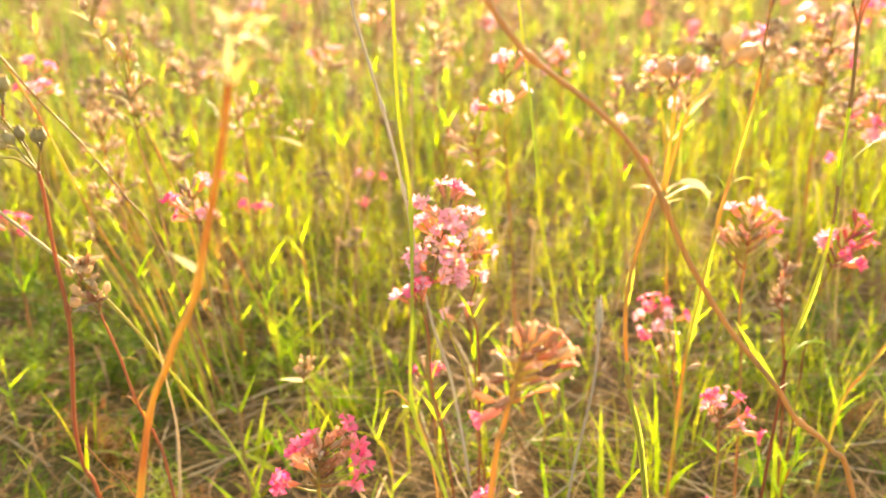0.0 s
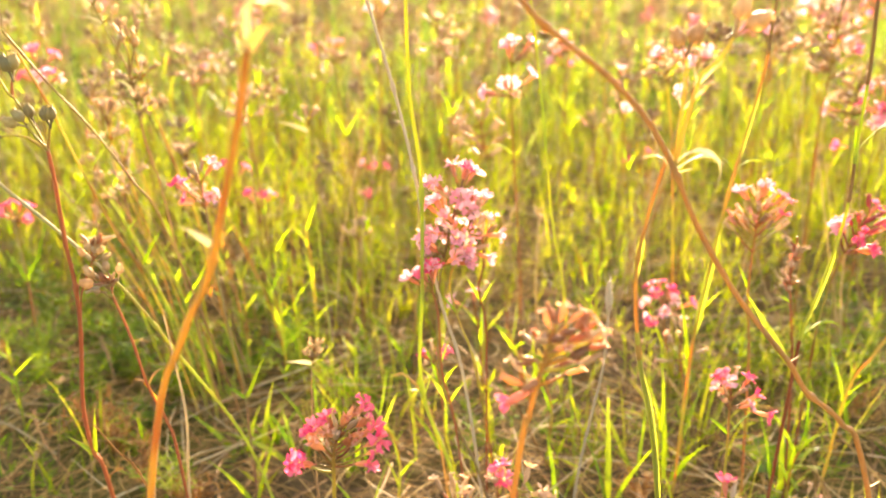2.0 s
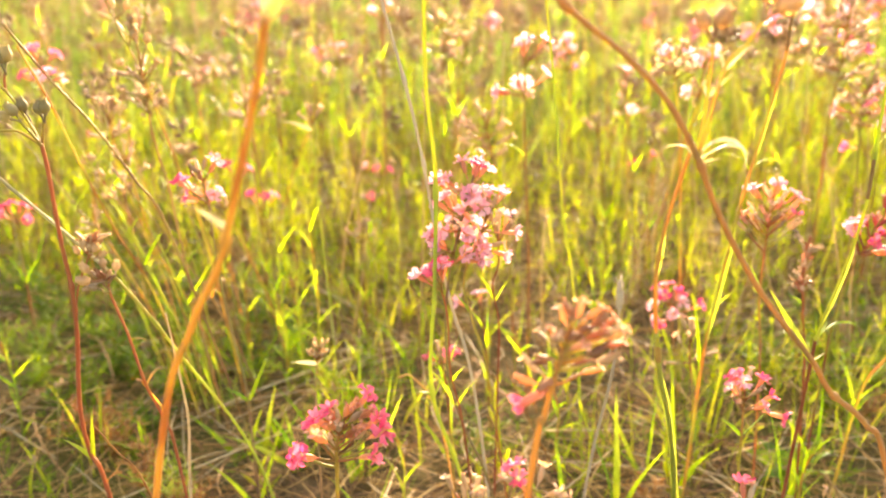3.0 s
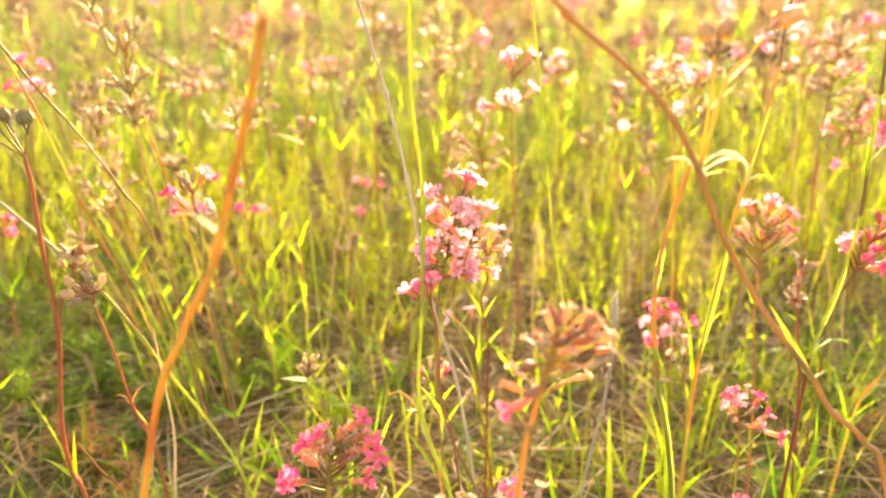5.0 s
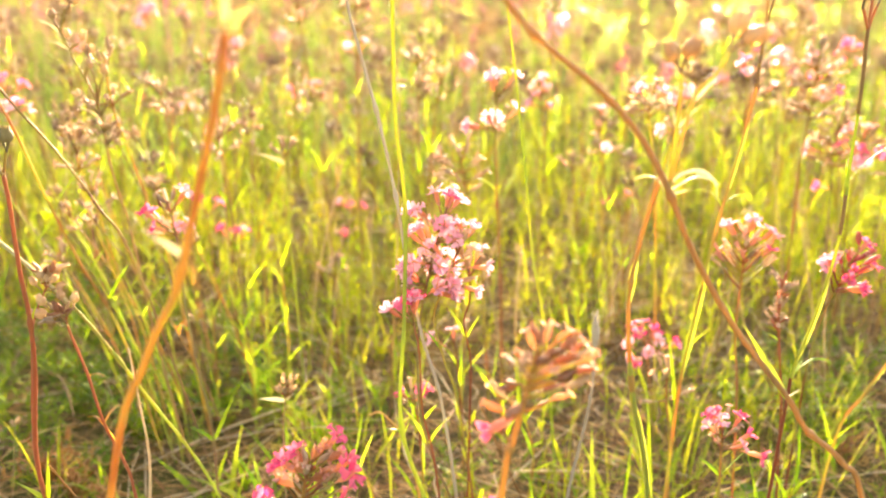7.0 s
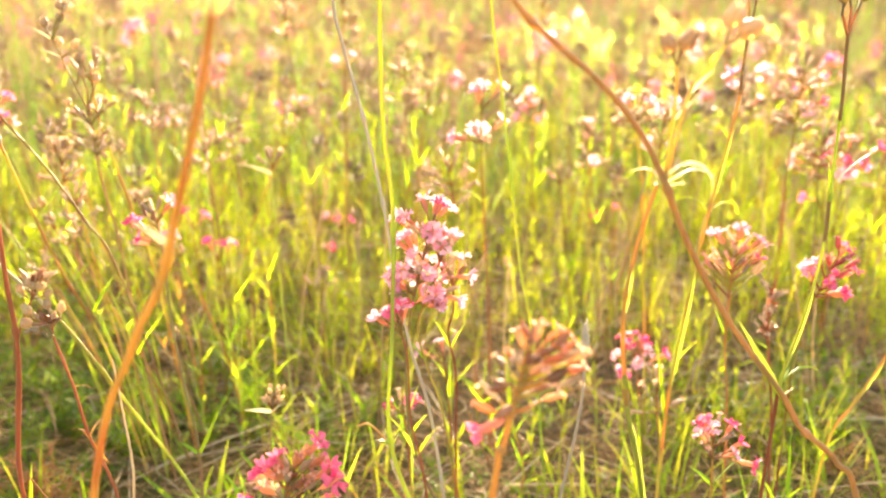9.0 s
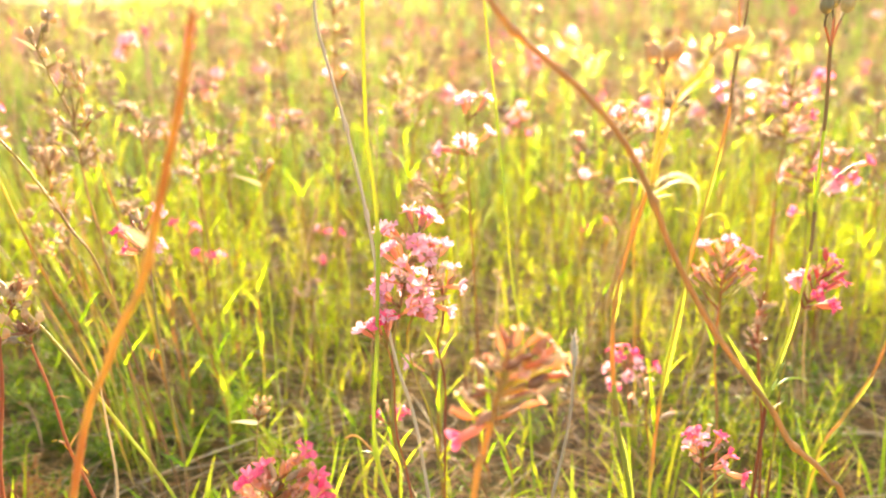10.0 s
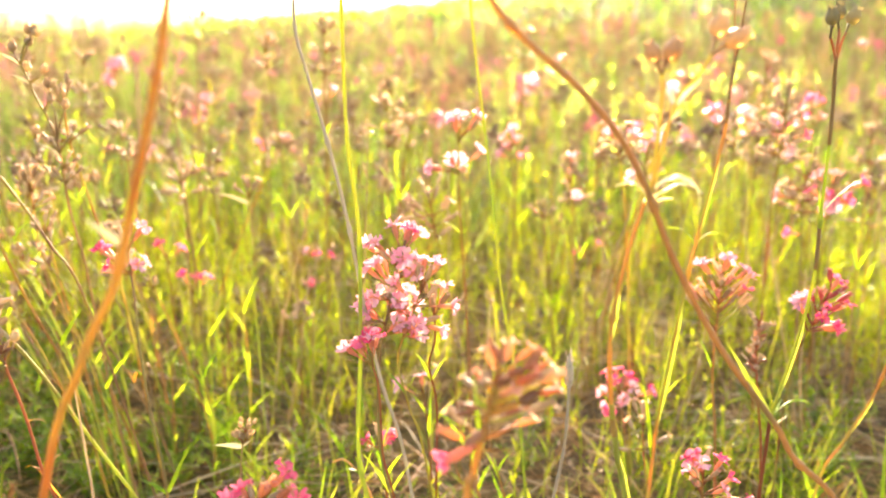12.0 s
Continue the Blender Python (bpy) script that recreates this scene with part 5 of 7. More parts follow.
spike, line = plant("seed_spike", [(0.1100, 0.6231, -0.0050), (0.1190, 0.6200, 0.1230), (0.1310, 0.6150, 0.2210), (0.1320, 0.6120, 0.2720), (0.1300, 0.6100, 0.3090)], 0.0014, M_TWIG,
                    "grey dried stalk ending in a small spike", "dry stalk", STALKS, taper=0.8, seed=41)
tip = Shape()
tip.tube(line[-14:], [0.0010 + 0.0022 * math.sin(math.pi * min(1.0, (k + 0.5) / 13.0)) * (1 + 0.3 * (-1) ** k) for k in range(14)], 9)
for k in range(26):
    q = 2.4 * k
    out = Vector((math.cos(q), math.sin(q), 0))
    p = line[k // 2 - 13] + out * 0.002
    bract = Shape()
    bract.ribbon([p, p + out * 0.0014 + Vector((0, 0, 0.002)), p + out * 0.001 + Vector((0, 0, 0.004))], [0.0014, 0.0014, 0.0003], Vector((-out.y, out.x, 0)))
    part("bract", bract, M_TWIG, spike)
part("spike", tip, M_TWIG, spike)
cross_stalk, line = plant("grass_stalk", [(-0.1671, 0.6762, -0.0050), (-0.1950, 0.6600, 0.1200), (-0.2380, 0.6300, 0.2310), (-0.2660, 0.6070, 0.3020), (-0.2900, 0.5900, 0.3470), (-0.3210, 0.5660, 0.4000), (-0.3270, 0.5600, 0.4130)], 0.0014, M_STALK,
                          "slanting grass stalk, straw-coloured above and green below", "grass stalk", STALKS, taper=0.8, knots=(0.4,), seed=42)
part("upper_stem", stem_shape([p for p in line if p.z > 0.325], 0.00135, 0.9, 43), M_BRACT, cross_stalk, "dry straw-coloured upper stem")
part("middle_stem", stem_shape([p for p in line if 0.255 < p.z < 0.335], 0.0014, 0.93, 44), M_STEM_ORANGE, cross_stalk, "reddish middle of the stem")
pale_straw, line = plant("straw", [(-0.2386, 0.6000, -0.0050), (-0.2330, 0.6000, 0.1120), (-0.2270, 0.6000, 0.1840), (-0.2300, 0.6000, 0.2350), (-0.2340, 0.6000, 0.2830)], 0.0017, M_STRAW_PALE,
                         "pale dry grass blade standing upright", "dry stalk", STALKS, taper=0.3, seed=43)
bent_straw, line = plant("straw", [(0.0043, 0.6453, -0.0050), (-0.0030, 0.6400, 0.0870), (-0.0110, 0.6330, 0.1440), (-0.0230, 0.6260, 0.1900), (-0.0390, 0.6220, 0.2140), (-0.0500, 0.6200, 0.2140)], 0.0009, M_STRAW,
                         "bent dry straw in the grass", "dry stalk", STALKS, taper=0.8, seed=44)
short_straw, line = plant("straw", [(-0.2255, 0.5797, -0.0050), (-0.2500, 0.5500, 0.1560), (-0.2610, 0.5340, 0.1980), (-0.2680, 0.5200, 0.2310)], 0.0010, M_STRAW,
                          "short slanting dry straw", "dry stalk", STALKS, taper=0.6, seed=45)


# smaller heads between the stems
def small_catchfly(points, seed, words, count, fresh, pale, length=0.02, reach=0.010, size=0.95, mat=M_STEM_RED):
    thing, line = plant("catchfly", points, 0.0012, mat, words, "wildflower", FRESH if fresh > 0.4 else FADED, seed=seed)
    head(thing, line, length, count, seed, fresh, pale, reach, size)
    leaves(thing, line, [(0.4, 47 * seed, 0.05, 0.0035, 22, 25), (0.4, 47 * seed + 180, 0.045, 0.0035, 22, 25), (0.6, 47 * seed + 90, 0.03, 0.003, 25, 30)], M_LEAF)
    return thing


small_catchfly([(-0.2553, 1.0488, -0.0050), (-0.2530, 1.0400, 0.1130), (-0.2500, 1.0260, 0.2030), (-0.2490, 1.0200, 0.2370)], 401, "catchfly with two small pink flowers", 3, 0.8, 0.3)
small_catchfly([(-0.2771, 1.0648, -0.0050), (-0.2810, 1.0600, 0.1390), (-0.2850, 1.0540, 0.2250), (-0.2860, 1.0500, 0.2700)], 402, "slim catchfly with one pink flower", 2, 1.0, 0.2)
small_catchfly([(-0.1082, 1.3018, -0.0050), (-0.1100, 1.3000, 0.0560), (-0.1150, 1.2940, 0.1500), (-0.1160, 1.2900, 0.2070)], 403, "low catchfly with rosy flowers", 5, 0.7, 0.3)
small_catchfly([(-0.1350, 1.3200, 0.0050), (-0.1360, 1.3090, 0.0940), (-0.1370, 1.3000, 0.1570)], 404, "low catchfly, mostly withered", 6, 0.2, 0.3)
small_catchfly([(0.2318, 1.4600, -0.0050), (0.2170, 1.4500, 0.1930), (0.2010, 1.4370, 0.3180), (0.1950, 1.4300, 0.3820)], 405, "tall catchfly with whitish pink flowers", 10, 0.9, 0.9, 0.04)
small_catchfly([(-0.5551, 1.7865, -0.0050), (-0.5570, 1.7800, 0.1000), (-0.5620, 1.7600, 0.2540), (-0.5610, 1.7500, 0.3330)], 406, "tan withered catchfly head on a thin stem", 12, 0.1, 0.5, 0.05)
small_catchfly([(-0.2715, 1.1036, -0.0050), (-0.2690, 1.0900, 0.2120), (-0.2670, 1.0770, 0.3130), (-0.2650, 1.0700, 0.3690)], 407, "brown withered catchfly with a pale tip", 12, 0.1, 0.9, 0.04)
small_catchfly([(-0.0083, 1.1525, -0.0050), (-0.0110, 1.1400, 0.2630), (-0.0130, 1.1290, 0.3790), (-0.0130, 1.1200, 0.4590)], 408, "tall withered catchfly with spreading brown calyces", 14, 0.0, 0.4, 0.06, 0.018, mat=M_STEM_BROWN)
small_catchfly([(-0.0094, 1.1696, -0.0050), (0.0040, 1.1600, 0.2910), (0.0110, 1.1540, 0.3820), (0.0190, 1.1500, 0.4320)], 409, "withered catchfly with tan calyces", 8, 0.0, 0.4, 0.04)
small_catchfly([(-0.4266, 1.0763, -0.0050), (-0.4390, 1.0600, 0.2220), (-0.4460, 1.0490, 0.2970), (-0.4450, 1.0400, 0.3520)], 410, "withered catchfly leaning among the stalks", 9, 0.0, 0.4, 0.04)
small_catchfly([(0.3366, 1.1036, -0.0050), (0.3240, 1.0800, 0.2570), (0.3160, 1.0620, 0.3550), (0.3130, 1.0500, 0.4160)], 411, "catchfly with pale pink flowers in strong light", 11, 0.35, 0.9, 0.05)
small_catchfly([(0.2940, 1.1989, -0.0050), (0.2700, 1.1800, 0.2080), (0.2510, 1.1620, 0.3070), (0.2390, 1.1500, 0.3710)], 412, "withered catchfly in strong light", 9, 0.2, 0.9, 0.05)
small_catchfly([(0.2522, 1.2274, -0.0050), (0.2400, 1.2200, 0.1290), (0.2220, 1.2070, 0.2430), (0.2120, 1.2000, 0.3040)], 413, "tan withered catchfly among grass", 7, 0.0, 0.9, 0.05)
curled, line = plant("catchfly", [(0.2950, 0.9395, -0.0050), (0.2600, 0.9200, 0.3080), (0.2420, 0.9080, 0.4030), (0.2320, 0.9000, 0.4450)], 0.0012, M_STEM_ORANGE,
                     "withered catchfly with curling pale calyces", "wildflower", FADED, seed=414)
head(curled, line, 0.022, 16, 414, 0.15, 1.0, 0.010, 0.9, low=35, tuft=1.2)
for k in range(6):
    part("bract", leaf_shape(0.030 + 0.003 * (k % 3), 0.0040, 130 + 12 * k, steps=10), M_BRACT, curled, "", Matrix.Translation(line[-12 + k]) @ pose(0, 0, 0, 0, 0, 62 * k) @ pose(0, 0, 0, 0, 22, 0))
small_catchfly([(0.4405, 1.1379, -0.0050), (0.4290, 1.1200, 0.2860), (0.4220, 1.1070, 0.3900), (0.4160, 1.1000, 0.4470)], 415, "slender catchfly with one pale flower", 6, 0.3, 0.9, 0.04)
small_catchfly([(0.3466, 1.3256, -0.0050), (0.3370, 1.3200, 0.0800), (0.3200, 1.3080, 0.1650), (0.3110, 1.3000, 0.2160)], 416, "low catchfly with a single pink flower", 2, 1.0, 0.2)
small_catchfly([(-0.5551, 0.9809, -0.0050), (-0.5450, 0.9700, 0.1290), (-0.5350, 0.9570, 0.2060), (-0.5300, 0.9500, 0.2460)], 417, "low catchfly with magenta flowers", 5, 0.9, 0.0)
small_catchfly([(-0.2919, 1.9261, -0.0050), (-0.2930, 1.9200, 0.1160), (-0.2950, 1.9070, 0.2390), (-0.2930, 1.9000, 0.3040)], 418, "distant catchfly with pink flowers", 9, 0.6, 0.5, 0.04)
small_catchfly([(-0.2577, 1.9257, -0.0050), (-0.2560, 1.9200, 0.1160), (-0.2530, 1.9080, 0.2390), (-0.2510, 1.9000, 0.3140)], 419, "distant catchfly with pink and tan flowers", 10, 0.7, 0.3, 0.04)
small_catchfly([(-0.5197, 1.8253, -0.0050), (-0.5180, 1.8200, 0.1020), (-0.5150, 1.8090, 0.2070), (-0.5090, 1.8000, 0.2830)], 420, "distant catchfly with rosy flowers", 6, 0.6, 0.6, 0.04)
small_catchfly([(0.8007, 1.5355, -0.0050), (0.7750, 1.5200, 0.2710), (0.7570, 1.5070, 0.3850), (0.7470, 1.5000, 0.4440)], 421, "tall catchfly with bright pink flowers", 9, 0.6, 0.3, 0.04)
small_catchfly([(-0.1035, 1.3362, -0.0050), (-0.1050, 1.3200, 0.2770), (-0.1060, 1.3070, 0.3880), (-0.1050, 1.3000, 0.4490)], 422, "tall thin catchfly with a pale flower", 5, 0.4, 0.9, 0.04)
small_catchfly([(0.0448, 0.8085, -0.0050), (0.0360, 0.8000, 0.1290), (0.0300, 0.7930, 0.1820), (0.0260, 0.7900, 0.2040)], 423, "low catchfly with a few pale pink flowers", 4, 0.5, 0.9, 0.02)
small_catchfly([(0.0037, 0.6834, -0.0050), (-0.0070, 0.6700, 0.1560), (-0.0110, 0.6640, 0.1910), (-0.0150, 0.6600, 0.2110)], 424, "short withered catchfly with rosy tips", 6, 0.2, 0.1, 0.015, 0.007, 0.7)
small_catchfly([(-0.1163, 1.0273, -0.0050), (-0.1170, 1.0200, 0.0890), (-0.1180, 1.0080, 0.1620), (-0.1170, 1.0000, 0.2050)], 425, "low catchfly with salmon withered flowers", 7, 0.0, 0.1, 0.03)
small_catchfly([(-0.120, 1.130, -0.005), (-0.138, 1.120, 0.263), (-0.156, 1.108, 0.431), (-0.168, 1.100, 0.526)], 440, "tall dry catchfly with open brown capsules", 11, 0.0, 0.6, 0.030, 0.007, 0.85, M_STEM_BROWN)
small_catchfly([(-0.090, 1.090, -0.005), (-0.090, 1.080, 0.276), (-0.090, 1.068, 0.452), (-0.090, 1.060, 0.551)], 441, "tall dry catchfly crowned with brown calyces", 16, 0.0, 0.6, 0.060, 0.007, 0.85, M_STEM_BROWN)
small_catchfly([(0.006, 1.330, -0.005), (-0.000, 1.320, 0.236), (-0.006, 1.308, 0.386), (-0.010, 1.300, 0.471)], 442, "dry catchfly with a slim tan head", 13, 0.0, 0.6, 0.060, 0.007, 0.85, M_STEM_BROWN)
small_catchfly([(-0.322, 1.380, -0.005), (-0.316, 1.370, 0.282), (-0.310, 1.358, 0.462), (-0.306, 1.350, 0.564)], 443, "tall thin catchfly gone to seed", 9, 0.0, 0.6, 0.050, 0.007, 0.85, M_STEM_BROWN)
small_catchfly([(-0.239, 1.050, -0.005), (-0.248, 1.040, 0.232), (-0.257, 1.028, 0.381), (-0.263, 1.020, 0.465)], 444, "slender stalk with a rounded tan head", 8, 0.0, 0.6, 0.020, 0.007, 0.85, M_STEM_BROWN)
small_catchfly([(-0.301, 1.080, -0.005), (-0.313, 1.070, 0.210), (-0.325, 1.058, 0.345), (-0.333, 1.050, 0.421)], 445, "dry catchfly with clustered brown calyces", 13, 0.0, 0.6, 0.035, 0.007, 0.85, M_STEM_BROWN)
small_catchfly([(-0.234, 1.030, -0.005), (-0.241, 1.020, 0.189), (-0.248, 1.008, 0.310), (-0.253, 1.000, 0.378)], 446, "dry catchfly with a faded pink tip", 12, 0.12, 0.6, 0.025, 0.007, 0.85, M_STEM_BROWN)
small_catchfly([(-0.489, 1.280, -0.005), (-0.471, 1.270, 0.251), (-0.453, 1.258, 0.412), (-0.441, 1.250, 0.502)], 447, "tall dry catchfly with scattered calyces", 12, 0.0, 0.6, 0.070, 0.007, 0.85, M_STEM_BROWN)
small_catchfly([(0.174, 1.230, -0.005), (0.174, 1.220, 0.275), (0.174, 1.208, 0.451), (0.174, 1.200, 0.550)], 448, "tall dry catchfly against the light", 9, 0.0, 0.6, 0.040, 0.007, 0.85, M_STEM_BROWN)
small_catchfly([(0.559, 1.280, -0.005), (0.553, 1.270, 0.260), (0.547, 1.258, 0.427), (0.543, 1.250, 0.521)], 449, "dry catchfly with a dark rounded head", 9, 0.0, 0.6, 0.030, 0.007, 0.85, M_STEM_BROWN)
small_catchfly([(0.633, 1.080, -0.005), (0.621, 1.070, 0.220), (0.609, 1.058, 0.360), (0.601, 1.050, 0.440)], 450, "dry catchfly with dark capsules", 10, 0.0, 0.6, 0.050, 0.007, 0.85, M_STEM_BROWN)
small_catchfly([(0.502, 1.230, -0.005), (0.496, 1.220, 0.206), (0.490, 1.208, 0.339), (0.486, 1.200, 0.413)], 451, "dry catchfly with pinkish tan calyces", 8, 0.12, 0.6, 0.030, 0.007, 0.85, M_STEM_BROWN)


def broad_blades(foot, seed, spec, words):
    """A few broad green blades from one root."""
    thing = tagged(new("grass_tuft"), words, "grass", "broad green tufts")
    thing.location = foot
    for k, (turn, length, width, tilt, droop) in enumerate(spec):
        part("blade", leaf_shape(length, width, droop), M_LEAF if k % 3 else M_LEAF_YELLOW, thing, "", pose(0.003 * k, 0.002 * k, 0, 0, 0, turn) @ pose(0, 0, 0, 0, tilt, 0))
    return thing


broad_blades((0.205, 0.755, 0), 1, [(170, 0.13, 0.007, 18, 15), (60, 0.12, 0.006, 14, 20), (10, 0.11, 0.006, 25, 25), (200, 0.09, 0.006, 30, 30)], "tuft of broad green grass blades")
broad_blades((0.255, 0.79, 0), 2, [(175, 0.13, 0.008, 14, 10), (40, 0.10, 0.006, 24, 25), (-20, 0.10, 0.005, 30, 30)], "tuft of green blades with pointed tips")
broad_blades((-0.01, 0.80, 0), 3, [(20, 0.10, 0.005, 16, 20), (190, 0.09, 0.005, 20, 25), (80, 0.10, 0.004, 10, 20)], "small tuft of fresh green blades")
broad_blades((-0.16, 0.82, 0), 4, [(20, 0.13, 0.006, 10, 15), (190, 0.11, 0.005, 16, 25), (100, 0.12, 0.005, 10, 20), (300, 0.10, 0.005, 20, 20)], "tuft of green blades by the stem")
broad_blades((0.47, 0.82, 0), 5, [(20, 0.12, 0.007, 35, 20), (190, 0.11, 0.006, 20, 25), (100, 0.12, 0.006, 20, 20), (-10, 0.14, 0.006, 45, 10)], "sprawling tuft of green blades")
broad_blades((0.165, 0.70, 0), 6, [(80, 0.14, 0.010, 14, 30), (200, 0.15, 0.008, 12, 22), (330, 0.13, 0.008, 14, 25)], "tuft of tall broad green blades")
broad_blades((0.235, 0.735, 0), 7, [(170, 0.20, 0.010, 4, 6), (30, 0.15, 0.008, 12, 22), (280, 0.12, 0.007, 18, 30)], "tuft of broad yellow-green blades")
broad_blades((0.105, 0.675, 0), 8, [(190, 0.13, 0.008, 20, 20), (20, 0.14, 0.008, 14, 16), (100, 0.11, 0.007, 10, 30)], "spreading tuft of green blades")
broad_blades((0.345, 0.715, 0), 9, [(10, 0.12, 0.008, 24, 20), (170, 0.13, 0.007, 10, 12), (250, 0.10, 0.007, 20, 30), (80, 0.12, 0.007, 8, 20)], "tuft of green blades among the litter")
broad_blades((0.545, 0.83, 0), 10, [(20, 0.14, 0.008, 32, 15), (150, 0.12, 0.007, 14, 25), (60, 0.13, 0.007, 20, 15)], "sprawling tuft of yellow-green blades")
broad_blades((-0.085, 0.665, 0), 11, [(15, 0.11, 0.006, 12, 14), (200, 0.10, 0.006, 14, 25)], "small tuft of green blades over straw")
broad_blades((-0.205, 0.70, 0), 12, [(10, 0.14, 0.007, 14, 8), (185, 0.09, 0.006, 20, 30)], "tuft with one long green blade")
green = random.Random(83)
for k in range(16):
    x, y = green.uniform(-0.38, -0.06), green.uniform(0.74, 1.05)
    spec = [(green.uniform(0, 360), green.uniform(0.045, 0.105), green.uniform(0.0045, 0.0075), green.uniform(4, 38), green.uniform(5, 45)) for b in range(green.randrange(5, 9))]
    broad_blades((x, y, 0), 20 + k, spec, "low tuft of short green blades in the litter")
rosette = tagged(new("rosette"), "low rosette of broad dull green leaves", "wild plant")
rosette.location = (0.376, 0.775, 0.004)
for k in range(7):
    part("leaf", leaf_shape(0.06, 0.026, 40), M_LEAF, rosette, "", pose(0, 0, 0, 0, 0, 51 * k + 10) @ pose(0, 0, 0, 0, 52 + 5 * (k % 3), 0))

small_catchfly([(0.003, 0.362, -0.005), (0.003, 0.36, 0.26), (0.001, 0.36, 0.283)], 426, "short withered catchfly with salmon calyces", 16, 0.0, 0.1, 0.02, 0.012, 0.65)
small_catchfly([(0.169, 0.402, -0.005), (0.169, 0.4, 0.226), (0.164, 0.4, 0.249)], 427, "short faded catchfly in the low grass", 14, 0.2, 0.1, 0.02, 0.012, 0.75)
small_catchfly([(0.3, 0.552, -0.005), (0.3, 0.55, 0.107), (0.292, 0.55, 0.141)], 428, "low dried catchfly with tiny husks", 8, 0.0, 0.1, 0.02, 0.006, 0.6)

long_straw, line = plant("straw", [(-0.0140, 1.1700, 0.0080), (-0.0790, 1.2110, 0.0010), (-0.1580, 1.2590, 0.0090), (-0.2850, 1.3300, 0.0130)], 0.0013, M_STRAW,
                         "long pale straw lying across the grass", "dry stalk", STALKS, taper=0.7, seed=46)
lying_straw, line = plant("straw", [(0.5580, 1.1200, 0.0080), (0.6500, 1.2050, 0.0100), (0.7640, 1.3000, 0.0150)], 0.0014, M_STRAW,
                          "pale straw lying over the litter", "dry stalk", STALKS, taper=0.8, seed=47)
curved_straw, line = plant("straw", [(0.0410, 1.0400, -0.0080), (-0.0210, 1.0500, -0.0010), (-0.0790, 1.0600, -0.0050)], 0.0011, M_STRAW,
                           "curved pale straw lying low", "dry stalk", STALKS, taper=0.8, seed=48)
slim_straw, line = plant("straw", [(0.1230, 0.7200, 0.0170), (0.0960, 0.7140, 0.0650), (0.0670, 0.7060, 0.1320), (0.0480, 0.7000, 0.1830)], 0.0008, M_STRAW,
                         "slim dry straw slanting down", "dry stalk", STALKS, taper=0.7, seed=49)


def feathery_herb(foot, seed, words, mat, size=1.0):
    """A low bushy plant: short shoots set with small narrow leaves."""
    rnd = random.Random(seed)
    thing = tagged(new("herb"), words, "wild plant", "low herbs near the ground")
    thing.location = foot
    shoot = Shape()
    for k in range(9):
        lean = Vector((rnd.gauss(0, 0.024), rnd.gauss(0, 0.024), rnd.uniform(0.03, 0.075))) * size
        line = curve([(0, 0, 0), lean * 0.5 + Vector((0, 0, 0.006)), lean], 8)
        shoot.tube(line, [0.0006] * len(line), 5)
        for s in range(15):
            p, q = line[2 + s], 2.4 * s + rnd.uniform(-0.3, 0.3)
            out = Vector((math.cos(q), math.sin(q), 0))
            tip = (out + Vector((0, 0, rnd.uniform(0.2, 1.1)))).normalized() * rnd.uniform(0.011, 0.022) * size
            shoot.ribbon([p, p + tip * 0.5, p + tip - Vector((0, 0, 0.002 * size))], [0.0008, 0.0030 * size, 0.0004], Vector((-out.y, out.x, 0)), 0.3)
    tagged(part("foliage", shoot, mat, thing), kind="stuff")
    return thing


herb = feathery_herb((-0.46, 0.98, 0.0), 1, "low bushy herb with small green leaves", M_HERB)
for x, y, turn, size in ((-0.40, 1.04, 80, 1.1), (-0.52, 1.08, 200, 1.2), (-0.36, 0.93, 310, 0.9), (-0.44, 0.86, 150, 0.9), (-0.55, 0.95, 30, 1.2),
                         (0.02, 0.80, 40, 0.8), (0.52, 1.02, 250, 1.0), (0.33, 0.92, 100, 0.9), (-0.10, 0.92, 60, 0.9), (0.16, 0.98, 10, 0.9), (-0.48, 0.90, 110, 1.1), (-0.58, 1.02, 260, 1.2), (-0.42, 1.13, 20, 1.2),
                         (-0.33, 1.02, 190, 1.0), (-0.50, 1.18, 300, 1.3), (-0.62, 1.12, 70, 1.3), (-0.36, 0.85, 230, 0.8), (-0.30, 1.12, 340, 1.1),
                         (-0.27, 0.98, 75, 1.0), (-0.40, 1.22, 140, 1.3), (-0.56, 1.25, 20, 1.4), (-0.31, 1.24, 290, 1.2), (-0.66, 1.22, 200, 1.4), (-0.47, 1.06, 310, 1.2), (-0.24, 1.08, 15, 1.0), (-0.43, 0.96, 45, 1.1), (-0.33, 0.91, 130, 1.0),
                         (0.47, 0.90, 15, 1.1), (0.56, 0.95, 140, 1.2), (0.42, 0.99, 260, 1.1), (0.61, 1.06, 60, 1.3), (0.53, 1.10, 330, 1.2)):
    copy_thing(herb, pose(x, y, 0, 0, 0, turn) @ Matrix.Scale(size, 4))
tuft = feathery_herb((-0.39, 0.80, 0.0), 2, "dried orange tuft of narrow leaves", M_LEAF_DRY, 0.9)
for x, y, turn, size in ((-0.33, 0.74, 120, 0.9), (-0.43, 0.84, 250, 1.1), (-0.27, 0.70, 40, 0.7), (0.20, 0.72, 200, 0.7), (0.50, 0.88, 300, 0.9)):
    copy_thing(tuft, pose(x, y, 0, 0, 0, turn) @ Matrix.Scale(size, 4))
young = feathery_herb((-0.29, 0.72, 0.0), 3, "small yellowing herb by the stems", M_LEAF_YELLOW, 0.8)
